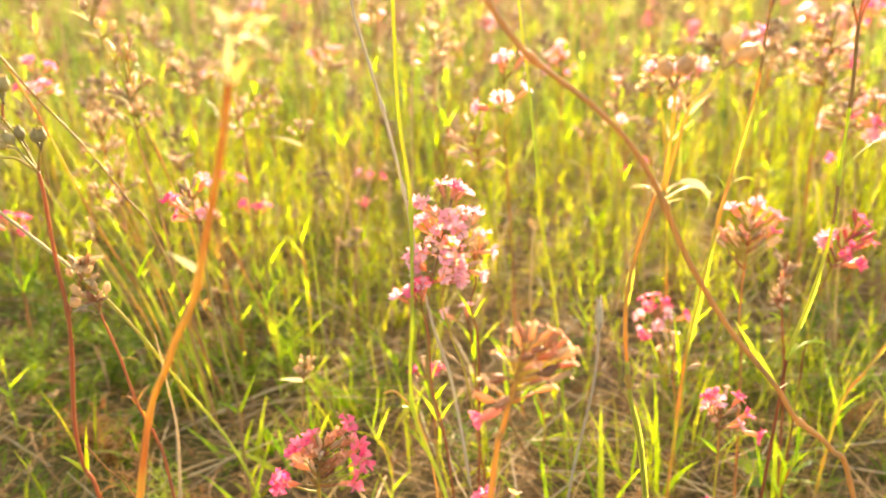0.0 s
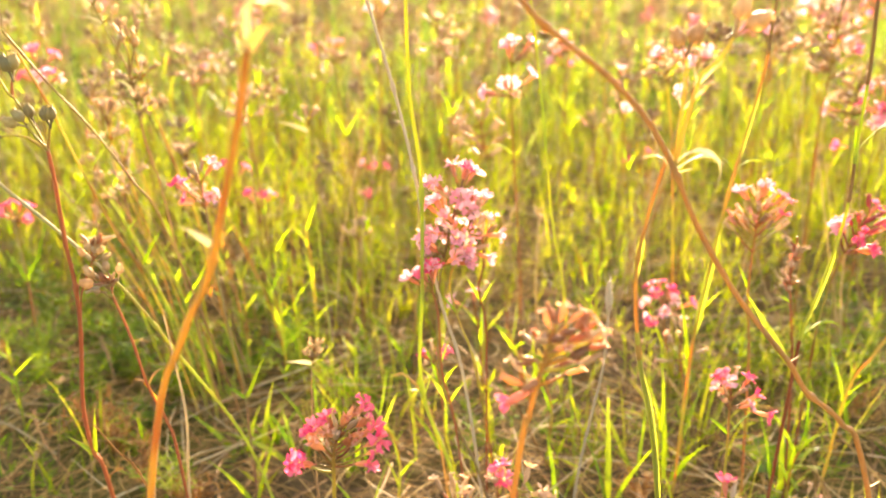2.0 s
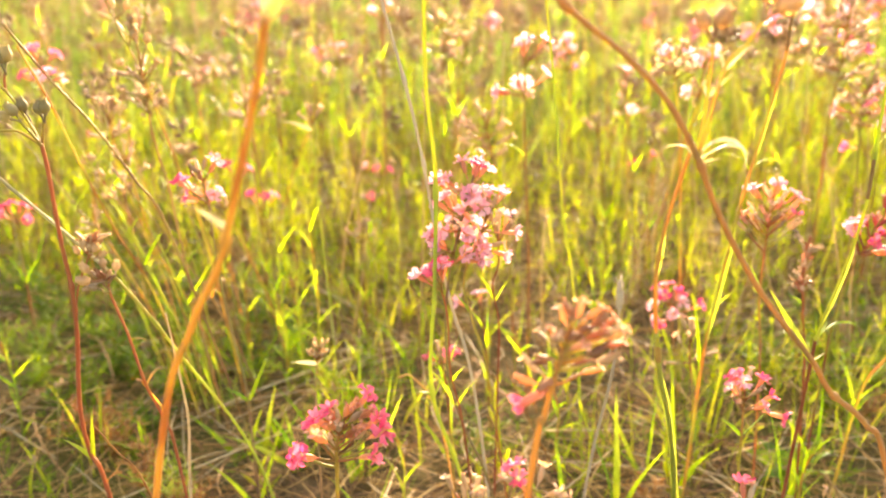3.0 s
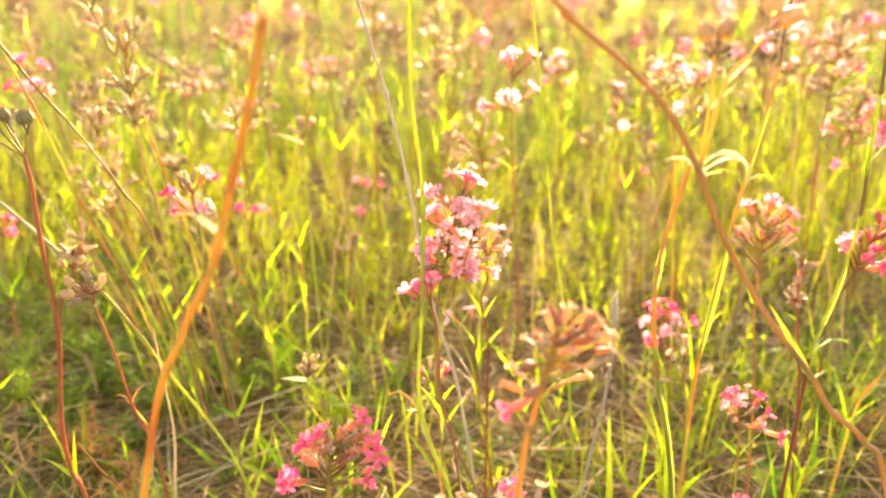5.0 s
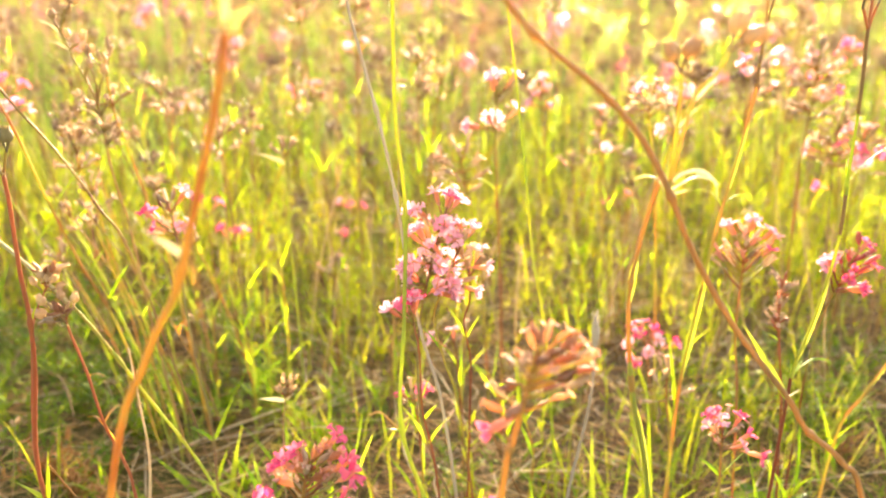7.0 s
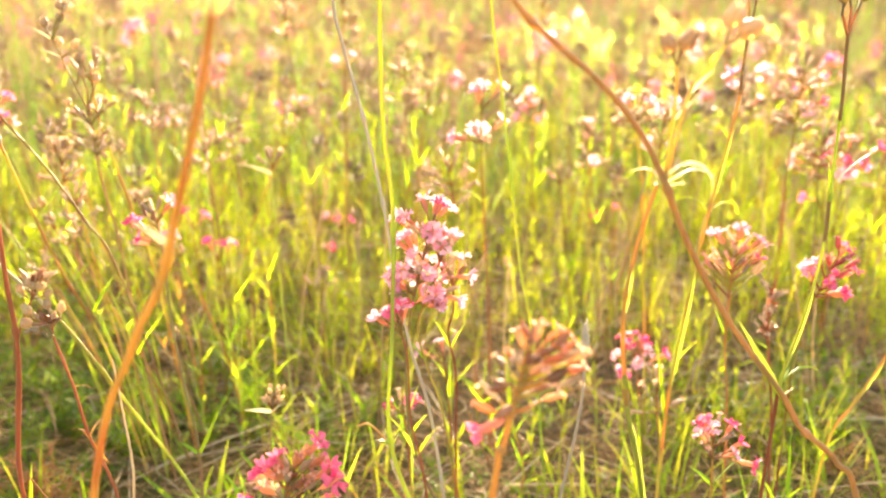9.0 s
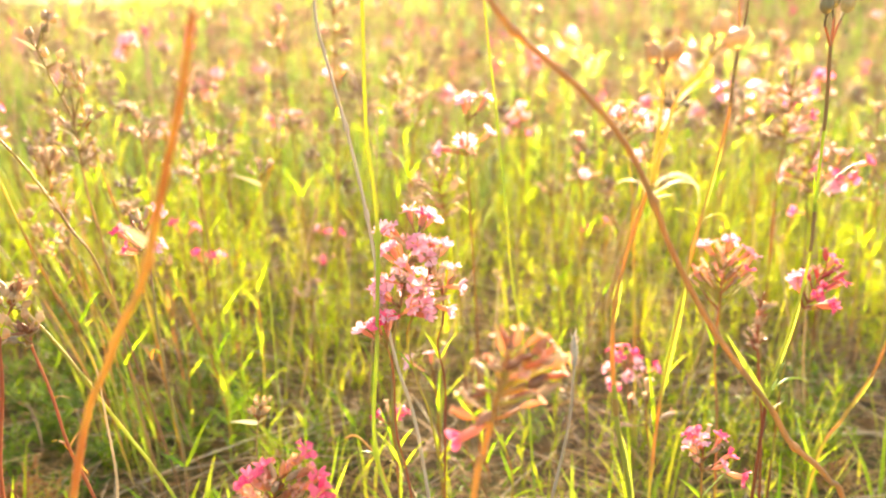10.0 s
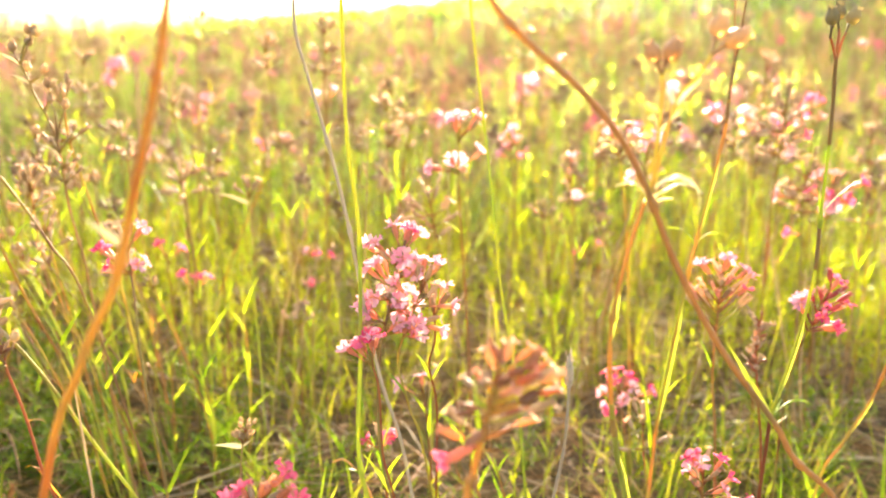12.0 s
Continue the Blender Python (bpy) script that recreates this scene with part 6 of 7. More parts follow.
for x, y, turn, size in ((-0.255, 0.955, 70, 0.9), (-0.225, 1.02, 160, 1.0), (-0.285, 0.90, 250, 0.8), (-0.20, 0.96, 340, 0.8)):
    copy_thing(young, pose(x, y, 0, 0, 0, turn) @ Matrix.Scale(size, 4))


def leaning_stalk(points, seed, words):
    """A yellow-green stalk that leans over, with narrow leaves along it."""
    thing, line = plant("grass_stalk", points, 0.0012, M_STALK, words, "grass stalk", "leaning grass stalks", taper=0.5, knots=(0.5,), seed=seed)
    rnd = random.Random(seed)
    leaves(thing, line, [(0.2 + 0.14 * k, 150 + 60 * k, rnd.uniform(0.035, 0.06), rnd.uniform(0.003, 0.0045), 12 + 6 * k, 15) for k in range(5)],
           M_LEAF_YELLOW if seed % 2 else M_LEAF)


leaning_stalk([(-0.2919, 0.8940, -0.0050), (-0.3050, 0.8800, 0.1280), (-0.3190, 0.8620, 0.2100), (-0.3350, 0.8400, 0.3010)], 501, "leaning yellow-green grass stalk with narrow leaves")
leaning_stalk([(-0.2960, 0.8754, -0.0050), (-0.3200, 0.8600, 0.1460), (-0.3460, 0.8400, 0.2410), (-0.3740, 0.8200, 0.3260)], 502, "leaning grass stalk turning orange")
leaning_stalk([(-0.2912, 0.9109, -0.0050), (-0.2930, 0.9000, 0.1010), (-0.2960, 0.8780, 0.2030), (-0.3040, 0.8600, 0.2800)], 503, "leafy green stalk leaning slightly")
leaning_stalk([(-0.2843, 0.8647, -0.0050), (-0.2890, 0.8500, 0.1060), (-0.2960, 0.8240, 0.2000), (-0.3090, 0.8000, 0.2770)], 504, "short leaning stalk with bright leaves")
leaning_stalk([(-0.3760, 0.9688, -0.0050), (-0.4060, 0.9500, 0.1470), (-0.4380, 0.9260, 0.2410), (-0.4640, 0.9000, 0.3330)], 505, "long leaning grass stalk with dry tip")
leaning_stalk([(-0.3565, 0.9913, -0.0050), (-0.3870, 0.9700, 0.1770), (-0.4180, 0.9440, 0.2850), (-0.4400, 0.9200, 0.3740)], 506, "tall leaning grass stalk among seed heads")
crowd = random.Random(61)
for k in range(11):
    x, y = crowd.uniform(-0.36, -0.20), crowd.uniform(0.86, 1.12)
    tall = crowd.uniform(0.24, 0.42)
    lean = tall * crowd.uniform(0.12, 0.42)
    stalk, line = plant("dry_stalk", [(x, y, -0.005), (x - lean * 0.3, y - 0.01, tall * 0.42), (x - lean * 0.68, y - 0.025, tall * 0.76), (x - lean, y - 0.04, tall)], 0.0011,
                        (M_STEM_BROWN, M_STEM_ORANGE, M_STALK)[k % 3], "thin leaning stalk with withered tip in the crowd", "dry stalk", "leaning dry stalks", taper=0.6, knots=(0.5,), seed=610 + k)
    head(stalk, line, crowd.uniform(0.012, 0.05), crowd.randrange(4, 10), 620 + k, 0.0, 0.2, 0.006, 0.75, capsules=k % 2 == 0)
    leaves(stalk, line, [(0.45, 180 + 40 * k, 0.035, 0.003, 25, 40), (0.45, 20 + 40 * k, 0.028, 0.0025, 25, 60)], M_LEAF_DRY if k % 2 else M_LEAF_YELLOW)
leaning_stalk([(-0.2221, 0.9787, -0.0050), (-0.2200, 0.9700, 0.1300), (-0.2180, 0.9600, 0.2050), (-0.2150, 0.9500, 0.2760)], 507, "upright leafy stalk in the sun")
leaning_stalk([(-0.1995, 0.9748, -0.0050), (-0.1990, 0.9700, 0.0630), (-0.1980, 0.9590, 0.1350), (-0.1970, 0.9500, 0.1940)], 508, "upright yellow-green stalk with narrow leaves")
leaning_stalk([(0.2946, 0.8765, -0.0050), (0.2930, 0.8700, 0.0960), (0.2910, 0.8600, 0.1700), (0.2880, 0.8500, 0.2380)], 509, "leafy stalk with a bright broad blade")
leaning_stalk([(0.4457, 0.8025, -0.0050), (0.4440, 0.8000, 0.0330), (0.4390, 0.7910, 0.0920), (0.4490, 0.7800, 0.1490)], 510, "leaning green stalk over the litter")
leaning_stalk([(0.0427, 0.9264, -0.0050), (0.0440, 0.9200, 0.0590), (0.0460, 0.9080, 0.1140), (0.0520, 0.9000, 0.1490)], 511, "short leafy stalk in the low grass")

# ---- the meadow behind ----
def joined_flower(dry, at, m, rnd, sets):
    """Adds a simple flower of five petals on a calyx to the shapes of a far plant."""
    green, petal = sets
    if dry:
        long, wide = rnd.uniform(0.008, 0.012), rnd.uniform(0.0020, 0.0032)
        petal.tube([at, m @ Vector((0, 0, long * 0.3)), m @ Vector((0, 0, long * 0.65)), m @ Vector((0, 0, long))],
                   [0.0007, wide, wide * 1.05, wide * 0.55], 6)
        return
    p = m @ Vector((0, 0, 0.013))
    green.tube([at, (at + p) / 2, p], [0.0007, 0.0022, 0.0026], 6)
    for s in range(5):
        q = 2 * math.pi * s / 5
        out = Vector((math.cos(q), math.sin(q), 0))
        reach, rise_ = 0.009, 0.002
        pts = [p, m @ (Vector((0, 0, 0.014)) + out * reach * 0.6 + Vector((0, 0, rise_))), m @ (Vector((0, 0, 0.014)) + out * reach)]
        petal.ribbon(pts, [0.0015, 0.0070, 0.004], m.to_3x3() @ Vector((-out.y, out.x, 0)), 0.2)


def far_plant(seed, kind):
    """A catchfly further off: a stem, leaf pairs and a flower head."""
    rnd = random.Random(seed)
    tall = rnd.uniform(0.26, 0.46)
    lean = Vector((rnd.gauss(0, 0.05), rnd.gauss(0, 0.03), 0))
    mat = rnd.choice((M_STEM_RED, M_STEM_ORANGE, M_STEM_GREEN))
    points = [(0, 0, -0.01), lean * 0.3 + Vector((0.006, 0, tall * 0.4)), lean * 0.7 + Vector((0, 0, tall * 0.75)), lean + Vector((0, 0, tall))]
    words = {"pink": "pink-flowered catchfly in the grass", "pale": "pale pink sunlit catchfly", "brown": "withered brown catchfly stalk",
             "seed": "dry stalk with tan seed heads"}[kind]
    thing, line = plant("catchfly" if kind != "seed" else "seed_stalk", points, 0.0015, mat, words, "wildflower" if kind != "seed" else "dry stalk",
                        "plants across the meadow", seed=seed)
    leafy = Shape()
    for k in range(7):
        i = int(len(line) * (0.1 + 0.11 * k))
        turn = rnd.uniform(0, 6.3)
        out = Vector((math.cos(turn), math.sin(turn), 0))
        size = rnd.uniform(0.03, 0.07)
        leafy.ribbon([line[i], line[i] + out * size * 0.35 + Vector((0, 0, size * 0.6)), line[i] + out * size * 0.7 + Vector((0, 0, size * 0.85))],
                     [0.0015, 0.0038, 0.0004], Vector((-out.y, out.x, 0)), 0.3)
    tagged(part("leaves", leafy, rnd.choice((M_LEAF, M_LEAF_YELLOW)), thing), kind="stuff")
    green, petal = Shape(), Shape()
    for k in range(rnd.randrange(14, 20) if kind in ("pink", "pale") else rnd.randrange(20, 34)):
        i = len(line) - 1 - int(rnd.random() ** 1.3 * len(line) * (0.16 if kind in ("pink", "pale", "brown") else 0.30))
        turn, tilt = 2.4 * k, rnd.uniform(0.3, 1.3)
        way = Vector((math.cos(turn) * math.sin(tilt), math.sin(turn) * math.sin(tilt), math.cos(tilt)))
        at = line[i] + way * rnd.uniform(0.006, 0.018)
        green.tube([line[i], at], [0.0007, 0.0007], 5)
        joined_flower(kind in ("brown", "seed"), at, aim(at, way, rnd.uniform(0, 6), 1.0), rnd, (green, petal))
    tagged(part("flower_head", green, M_CALYX if kind in ("pink", "pale") else M_CALYX_DRY, thing), kind="stuff")
    tagged(part("petals", petal, {"pink": M_PETAL_FAR, "pale": M_PETAL_PALE, "brown": M_CALYX_DRY, "seed": M_CAPSULE}[kind], thing), kind="stuff")
    return thing


def leafy_shoot(seed):
    """A low green shoot with narrow leaves all the way up."""
    rnd = random.Random(seed)
    tall = rnd.uniform(0.10, 0.2)
    lean = rnd.gauss(0, 0.03)
    thing, line = plant("leafy_shoot", [(0, 0, -0.01), (lean * 0.3, 0, tall * 0.5), (lean, rnd.gauss(0, 0.02), tall)], 0.0012, M_STEM_GREEN,
                        "green shoot with narrow pointed leaves", "wild plant", "green shoots in the grass", seed=seed)
    spec = []
    for k in range(9):
        spec.append((0.12 + 0.095 * k, 137 * k + rnd.uniform(-20, 20), rnd.uniform(0.03, 0.06), rnd.uniform(0.0025, 0.0042), rnd.uniform(15, 45), rnd.uniform(0, 40)))
    leaves(thing, line, spec, M_LEAF if seed % 2 else M_LEAF_YELLOW)
    return thing


def build_meadow():
    rnd = random.Random(77)
    kinds = ["pink", "brown", "seed", "brown", "seed", "seed", "brown", "pale"]
    originals = []
    for k, kind in enumerate(kinds * 2):
        x, y = sown(rnd, 2.0 if kind in ("pink", "pale") else 1.4, 2.8)
        originals.append(far_plant(200 + k, kind))
        originals[-1].location = (x, y, ground_height(x, y))
    for k in range(380):
        x, y = sown(rnd, 1.22, 2.7) if k < 240 else sown(rnd, 2.4, 4.4)
        first = originals[rnd.randrange(len(originals))]
        if first["label"].startswith(("pink", "pale")) and (y < 2.0 or rnd.random() < 0.65):
            first = originals[8 * rnd.randrange(2) + rnd.randrange(1, 7)]
        copy_thing(first, pose(x, y, ground_height(x, y), rnd.gauss(0, 5), rnd.gauss(0, 6), rnd.uniform(0, 360)) @ Matrix.Scale(rnd.uniform(0.8, 1.2), 4))
    for k in range(40):
        q, r = rnd.uniform(0.65, 5.63), rnd.uniform(0.9, 4.5)
        x, y = r * math.sin(q), r * math.cos(q)
        copy_thing(originals[k % 8], pose(x, y, ground_height(x, y), rnd.gauss(0, 5), rnd.gauss(0, 6), rnd.uniform(0, 360)))
    shoots = [leafy_shoot(300 + k) for k in range(6)]
    for k, ob in enumerate(shoots):
        x, y = sown(rnd, 0.7, 1.1)
        ob.location = (x, y, ground_height(x, y))
    for k in range(70):
        x, y = sown(rnd, 0.62, 2.2)
        copy_thing(shoots[k % 6], pose(x, y, ground_height(x, y), rnd.gauss(0, 5), rnd.gauss(0, 6), rnd.uniform(0, 360)) @ Matrix.Scale(rnd.uniform(0.7, 1.2), 4))


def build_distance():
    """Stalks and heads too far off to tell apart."""
    rnd = random.Random(88)
    for name, mat, words, count in (("distant_seed_stalks", M_HUSK, "tan and brown seed heads over the far meadow", 2000),
                                    ("distant_flowers", M_PETAL_FAR, "dusty pink flowers over the far meadow", 300)):
        shape = Shape()
        for k in range(count):
            x, y = sown(rnd, 2.6, 7.5 if k % 4 else 14.0, 0.72)
            foot = Vector((x, y, ground_height(x, y)))
            top = foot + Vector((rnd.gauss(0, 0.05), rnd.gauss(0, 0.05), rnd.uniform(0.22, 0.46) * (1.0 if y < 7 else 0.6)))
            shape.tube([foot, (foot + top) / 2 + Vector((0.01, 0, 0)), top], [0.002, 0.002, 0.0015], 4)
            tall = rnd.uniform(0.03, 0.09)
            for s in range(12):
                q = rnd.uniform(0, 6.3)
                p = top - Vector((0, 0, rnd.uniform(0, tall)))
                out = Vector((math.cos(q), math.sin(q), rnd.uniform(0, 1)))
                shape.tube([p, p + out * 0.010, p + out * rnd.uniform(0.014, 0.022)], [0.001, 0.0042, 0.0022], 4)
        tagged(new(name, shape.mesh(name, mat)), words, "wildflowers", kind="stuff")


build_meadow()
build_distance()



def swing(thing, rows):
    """Poses of a thing that leans about its foot: seconds, degrees away and degrees sideways."""
    foot = thing.location.copy()
    return [(t, pose(*foot, rx, ry, 0)) for t, rx, ry in rows]


def motions():
    walk(main_flower, swing(main_flower, [(0, -0.07, 0.03), (0.5, 0.00, 0.13), (1, 0.33, -0.39), (1.5, -0.06, -0.30), (2, -0.08, 0.19), (2.5, -0.08, 0.45), (4.5, -0.41, 0.39), (5, -0.57, 0.02), (5.5, 0.00, -0.63), (6, -0.03, -0.34), (6.5, -0.46, 0.27), (7, -0.51, 0.34), (7.5, -0.37, 0.07), (9.5, -0.83, 0.31), (10, -0.30, -0.06), (10.5, -0.62, -0.60), (11, -0.64, -0.51), (11.5, -0.65, -0.51), (12, -1.22, -0.65)]))
    walk(second_flower, swing(second_flower, [(0, 0.07, 0.06), (0.5, 0.13, 1.04), (1, 0.39, 0.05), (1.5, -0.03, 1.16), (2, 0.63, -0.18), (2.5, 0.57, 0.81), (4.5, 0.50, 0.61), (5, 0.62, -0.00), (5.5, 0.29, 0.22), (6, 0.61, 0.10), (6.5, 0.62, 0.04), (7, 0.84, 0.36), (7.5, 0.81, -0.21), (9.5, 1.13, -0.43), (10, 0.91, -0.21), (10.5, 1.22, -0.42), (11, 1.25, -0.20), (11.5, 1.23, -0.81), (12, 1.32, -0.14)]))
    walk(third_flower, swing(third_flower, [(0, 0.14, 0.07), (0.5, 0.23, 0.15), (1, 0.66, -0.34), (1.5, 0.34, -0.27), (2, 0.30, 0.17), (2.5, 0.34, 0.40), (4.5, 0.13, 0.29), (5, 0.04, -0.07), (5.5, 0.65, -0.68), (6, 0.59, -0.38), (6.5, 0.13, 0.21), (7, 0.13, 0.27), (7.5, 0.33, 0.02), (9.5, 0.06, 0.23), (10, 0.64, -0.08), (10.5, 0.53, -0.56), (11, 0.19, -0.53), (11.5, 0.29, -0.50), (12, 0.13, -0.65)]))
    walk(fourth_flower, swing(fourth_flower, [(0, -0.06, 0.01), (0.5, -0.10, 1.05), (1, 0.24, 0.01), (1.5, -0.35, 1.19), (2, 0.41, -0.21), (2.5, 0.17, 0.87), (4.5, 0.15, 0.71), (5, 0.35, 0.07), (5.5, -0.07, 0.30), (6, 0.28, 0.16), (6.5, 0.27, 0.08), (7, 0.43, 0.41), (7.5, 0.46, -0.19), (9.5, 0.62, -0.38), (10, 0.48, -0.17), (10.5, 0.75, -0.41), (11, 0.66, -0.21), (11.5, 0.85, -0.82), (12, 0.67, -0.12)]))
    walk(front_flower, swing(front_flower, [(0, 0.00, -0.06), (0.5, -0.22, -0.90), (1, 0.79, 0.41), (1.5, -0.08, -0.12), (2, 0.72, 0.29), (2.5, -0.28, -0.03), (4.5, -0.59, -0.62), (5, 0.43, -0.18), (5.5, -0.44, 0.01), (6, 0.44, -0.37), (6.5, -0.26, 0.10), (7, 0.26, -0.22), (7.5, 0.19, -0.78), (9.5, 0.14, -0.84), (10, 0.13, -0.49), (10.5, 0.24, -0.67), (11, 0.36, -0.77), (11.5, 0.26, -0.91), (12, -0.04, -0.98)]))
    walk(near_flower, swing(near_flower, [(0, 0.13, -0.00), (0.5, 1.87, 0.29), (1, 0.32, 0.04), (1.5, 3.12, 0.80), (2, 1.98, 0.53), (2.5, 2.34, 0.36), (4.5, 3.02, 0.24), (5, 1.46, -0.35), (5.5, 2.19, -0.00), (6, 1.74, -0.38), (6.5, 2.18, 0.10), (7, 1.82, -0.06), (7.5, 2.64, 0.11), (9.5, 1.62, -0.24), (10, 1.76, -0.36), (10.5, 1.78, -0.25), (11, 2.14, -0.50), (11.5, 2.05, -0.47), (12, 2.15, -0.73)]))
    walk(slant_stem, swing(slant_stem, [(0, -0.00, -0.00), (0.5, 0.49, 0.10), (1, 0.04, -0.09), (1.5, -0.47, -0.18), (2, -0.22, -0.27), (2.5, 0.15, -0.08), (4.5, -0.00, -0.41), (5, -0.00, -0.13), (5.5, -0.55, 0.17), (6, -0.00, -0.38), (6.5, -1.27, -0.00), (7, -0.00, -0.52), (7.5, -0.00, -0.24), (9.5, -0.71, -0.03), (10, -0.00, -0.19), (10.5, -0.41, 0.10), (11, -0.00, -0.40), (11.5, -0.00, -0.57), (12, -0.56, -0.08)]))
    walk(sheath_stem, swing(sheath_stem, [(0, -0.01, -0.07), (0.5, 0.93, 0.10), (1, 0.07, -0.14), (1.5, -0.95, -0.41), (2, -0.56, -0.36), (2.5, 0.68, -0.33), (4.5, -0.59, -0.48), (5, 0.10, -0.32), (5.5, -0.26, -0.18), (6, -0.37, -0.36), (6.5, -1.34, -0.49), (7, -0.62, -0.48), (7.5, 0.06, -0.29), (9.5, 1.19, -0.66), (10.5, 1.28, -0.18), (12, 1.47, -0.62)]))
    walk(seed_left, swing(seed_left, [(0, 0.01, 0.04), (0.5, 0.04, -0.79), (1, -0.01, -0.76), (1.5, -0.21, 0.56), (2, -0.03, -0.03), (2.5, 0.24, -0.50), (4.5, 0.69, -0.31), (5, 0.93, -0.50), (5.5, 0.88, -0.63), (6, 0.93, -0.42), (6.5, 1.01, 0.04), (7, 1.64, 0.24), (7.5, 1.44, 0.54), (12, 1.44, 0.54)]))
    walk(seed_left_low, swing(seed_left_low, [(0, 0.09, 0.11), (0.5, -0.22, -0.56), (1, 0.06, -0.32), (1.5, 0.36, 0.89), (2, 0.39, 0.64), (2.5, -0.00, -0.01), (4.5, -0.03, -0.20), (5, 0.27, -0.09), (5.5, -0.08, -0.62), (6, 0.10, -0.40), (6.5, -0.16, -0.22), (7, 0.24, -0.30), (7.5, 0.26, 0.10), (9.5, 0.58, 0.23), (10, 0.55, -0.39), (10.5, 0.84, -0.27), (11, 0.83, -0.08), (11.5, 0.69, -0.24), (12, 1.00, -0.26)]))
    walk(seed_left_mid, swing(seed_left_mid, [(0, 0.07, 0.04), (0.5, 0.27, -0.55), (1, 0.31, -0.45), (1.5, -0.11, 0.60), (2, -0.13, 0.32), (2.5, 0.27, -0.15), (4.5, 0.25, -0.23), (5, 0.33, -0.29), (5.5, 0.48, -0.56), (6, 0.28, -0.41), (6.5, -0.00, -0.32), (7, 0.46, -0.42), (7.5, 0.09, -0.05), (9.5, 0.27, -0.05), (10, 0.61, -0.39), (12, 0.61, -0.39)]))
    walk(forked, swing(forked, [(0, -0.03, -0.02), (0.5, 0.02, -0.04), (1, 0.47, -0.03), (1.5, 0.77, -0.09), (2, 0.07, 0.16), (2.5, 0.35, 0.73), (4.5, -0.16, 0.73), (5, 0.79, -0.06), (5.5, 1.00, -1.17), (6, 0.37, -0.49), (6.5, 0.44, 0.20), (7, 0.23, -0.29), (7.5, -0.27, -0.51), (9.5, -0.17, -0.53), (10, 0.31, -0.13), (10.5, -0.01, -0.53), (12, -0.60, -0.48)]))
    walk(tall_right, swing(tall_right, [(0, 0.09, -0.04), (1, 0.54, -0.16), (1.5, 0.38, -0.02), (2, 0.24, -0.18), (2.5, 0.57, 0.31), (4.5, 0.19, 0.02), (5, 0.40, 0.05), (5.5, 1.04, -0.37), (6, 0.64, 0.05), (6.5, 0.88, -0.46), (7, 0.47, -0.10), (7.5, 0.35, -0.21), (9.5, -0.16, -0.25), (10, 0.09, -0.11), (10.5, 0.42, -0.50), (11, 0.13, -0.04), (11.5, 0.48, -0.11), (12, 0.69, -0.33)]))
    walk(white_flower, swing(white_flower, [(0, -0.04, 0.04), (0.5, 0.09, -0.10), (1, 0.23, 0.74), (1.5, -0.02, 0.67), (2, -0.04, 0.13), (2.5, 0.23, 0.80), (4.5, 0.49, 1.23), (5, 0.02, 0.16), (5.5, 0.41, 0.97), (6, -0.00, 0.17), (6.5, 0.02, -0.15), (7, -0.12, 0.42), (7.5, 0.13, 0.06), (9.5, 0.06, 0.09), (10, 0.05, -0.40), (10.5, -0.06, -0.36), (11, 0.10, -0.60), (11.5, 0.38, -0.38), (12, 0.16, -0.50)]))
    walk(seed_upper, swing(seed_upper, [(0, -0.10, -0.00), (0.5, -0.32, -0.28), (1, -1.09, 0.01), (1.5, 0.16, -0.04), (2, -0.08, -0.52), (2.5, 0.11, 0.88), (4.5, 0.51, -0.59), (5, -0.15, 0.12), (5.5, 0.83, -0.67), (6, 0.06, -0.37), (6.5, 0.02, 0.31), (7, 0.80, -0.63), (7.5, 0.15, 0.20), (9.5, 0.83, -0.14), (10, 0.97, -0.22), (10.5, 0.90, 0.03), (11, 1.09, -0.28), (11.5, 1.15, -0.27), (12, 1.34, -0.05)]))
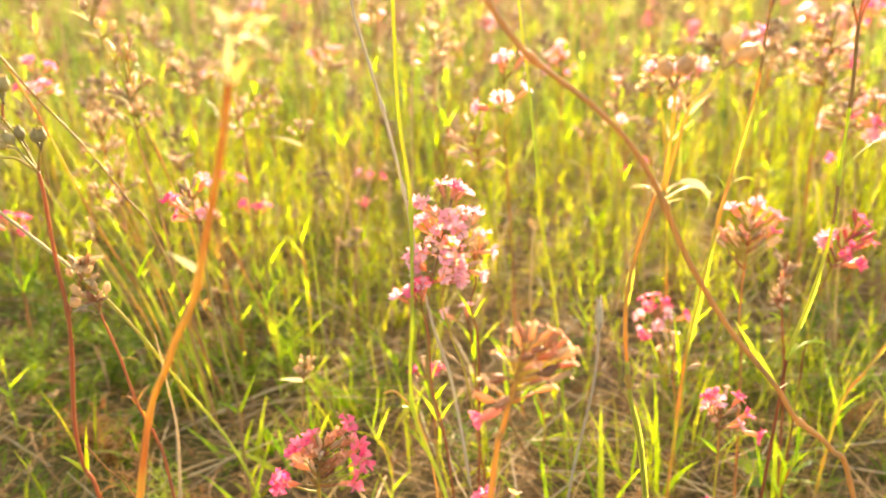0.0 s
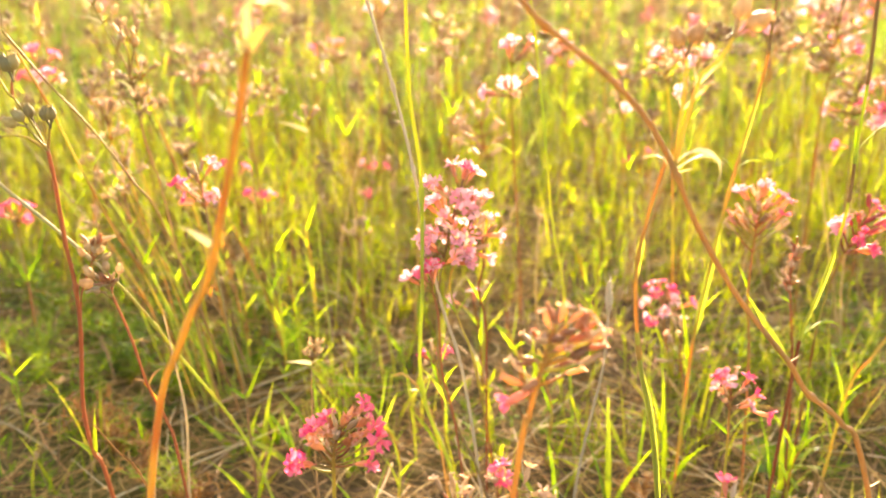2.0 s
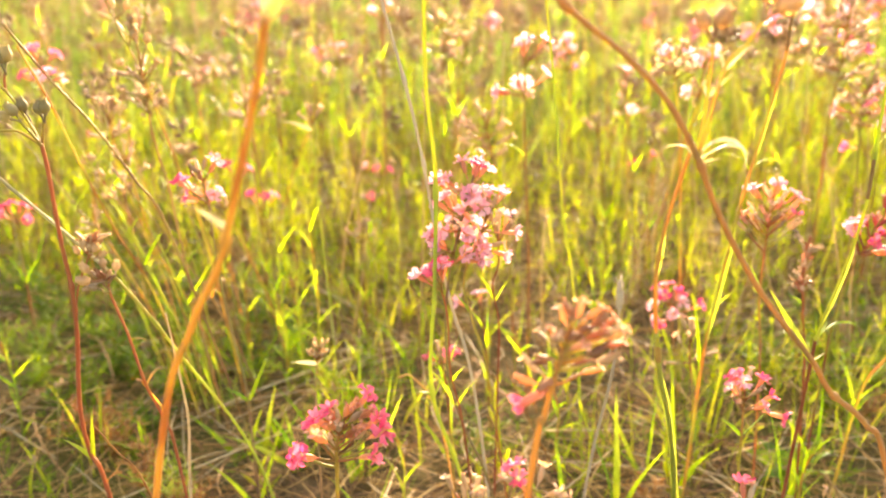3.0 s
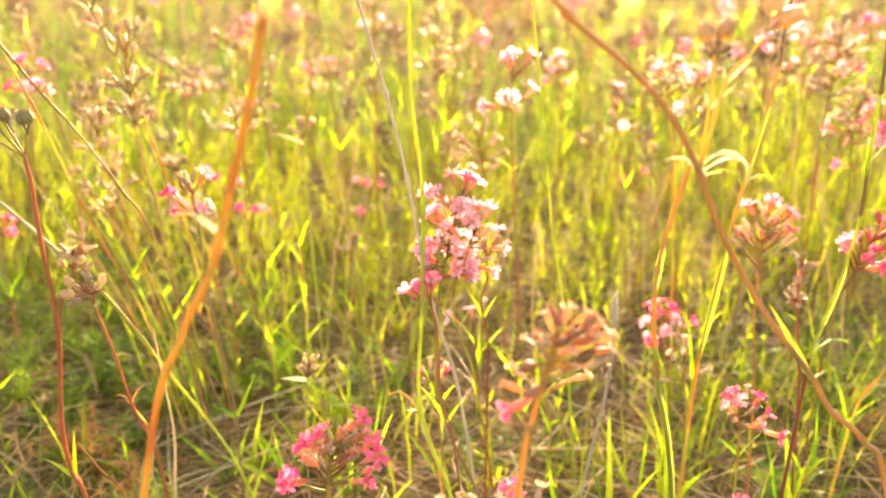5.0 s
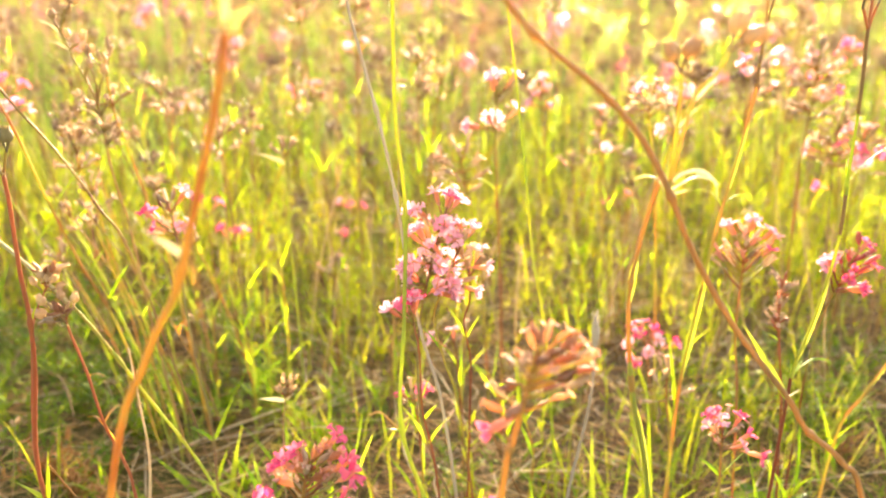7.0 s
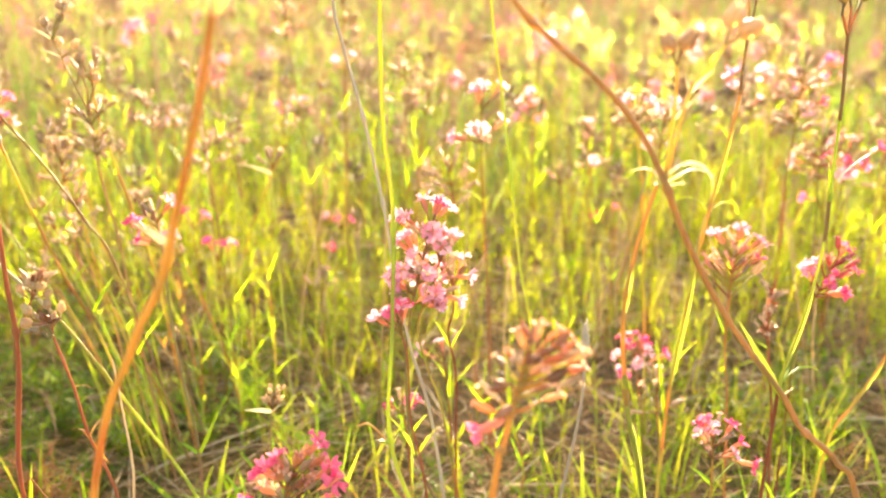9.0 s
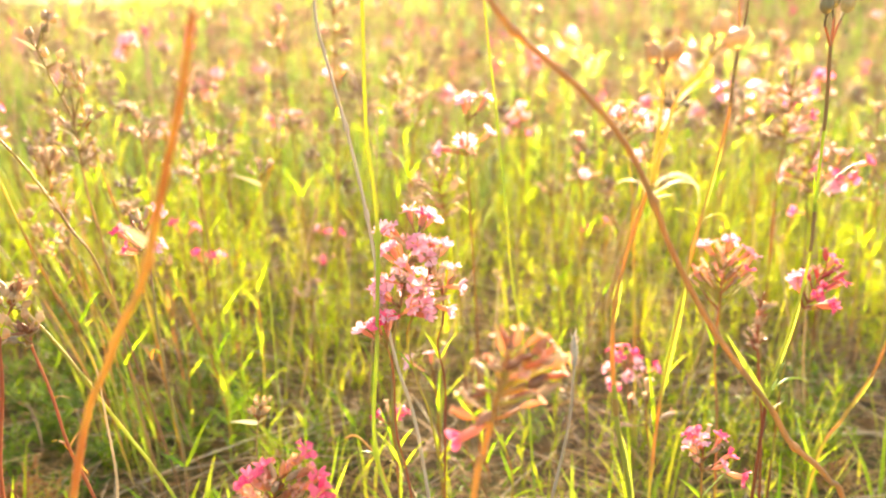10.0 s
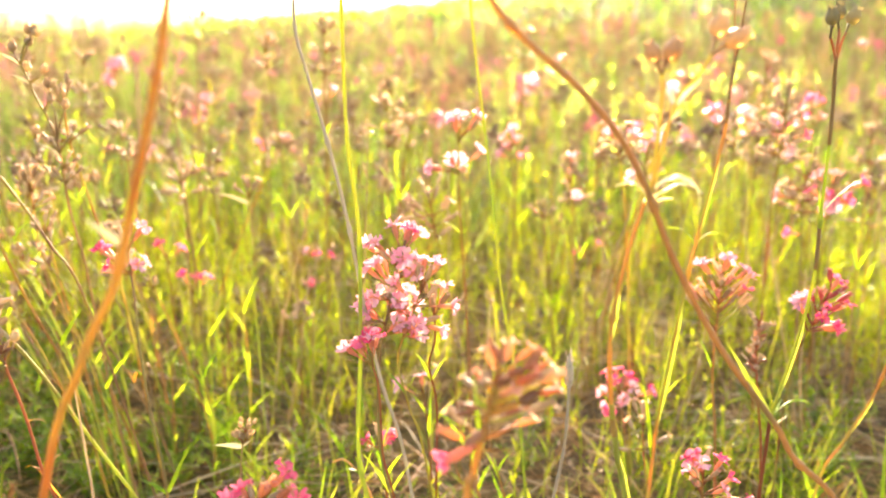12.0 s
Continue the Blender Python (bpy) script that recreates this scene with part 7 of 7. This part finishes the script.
    walk(edge_flower, swing(edge_flower, [(0, 0.04, -0.02), (0.5, -0.06, 0.08), (1, 0.83, -0.08), (1.5, 1.21, 0.00), (2, 1.25, 0.13), (2.5, 2.11, 0.12), (4.5, 1.67, -0.15), (5, 1.62, 0.01), (5.5, 2.27, 0.04), (6, 1.17, 0.07), (6.5, 1.56, -0.01), (7, 1.98, -0.03), (7.5, 0.89, -0.25), (9.5, 0.82, -0.73), (10, 0.83, -0.80), (10.5, 1.02, -0.67), (11, 0.91, -0.58), (11.5, 1.23, -0.77), (12, 1.60, -0.44)]))
    walk(grass_stalk, swing(grass_stalk, [(0, 0.07, -0.02), (0.5, 0.29, 0.04), (1, 0.77, -0.30), (1.5, 0.69, -0.33), (2, 0.47, 0.02), (2.5, 1.18, 0.72), (4.5, 1.04, 0.29), (5, 1.22, -0.05), (5.5, 1.40, -0.75), (6, 1.23, -0.42), (6.5, 0.69, 0.24), (7, 0.60, 0.27), (7.5, 0.57, 0.08), (9.5, 0.82, 0.24), (10, 0.31, -0.13), (10.5, -0.77, -0.79), (11, -1.61, -0.52), (11.5, -2.02, -0.52), (12, -2.42, -0.99)]))
    walk(grey_twig, swing(grey_twig, [(0, -0.08, -0.04), (1.5, 0.21, -0.38), (2.5, -0.33, 0.36), (5.5, -0.22, -0.90), (6.5, -0.44, 0.10), (9.5, -0.12, -0.04), (10.5, 0.49, -0.80), (12, 0.06, -1.05)]))
    walk(near_stem, swing(near_stem, [(0, -0.10, -0.01), (1.5, 1.15, -0.13), (2.5, 0.81, 0.18), (4.5, 0.11, 0.04), (5.5, -0.05, 0.05), (6.5, 0.24, -0.15), (7.5, 1.70, 0.30), (9.5, 0.22, -0.14), (10.5, 0.20, 0.03), (12, 0.00, -0.17)]))
    walk(tall_edge, swing(tall_edge, [(0, 0.11, -0.05), (1.5, -0.05, 0.14), (2.5, 0.01, 0.85), (5.5, -0.01, 0.38), (6.5, -0.04, 0.55), (9.5, 0.19, -0.12), (10.5, -0.25, -0.18), (12, 0.34, 0.12)]))


motions()
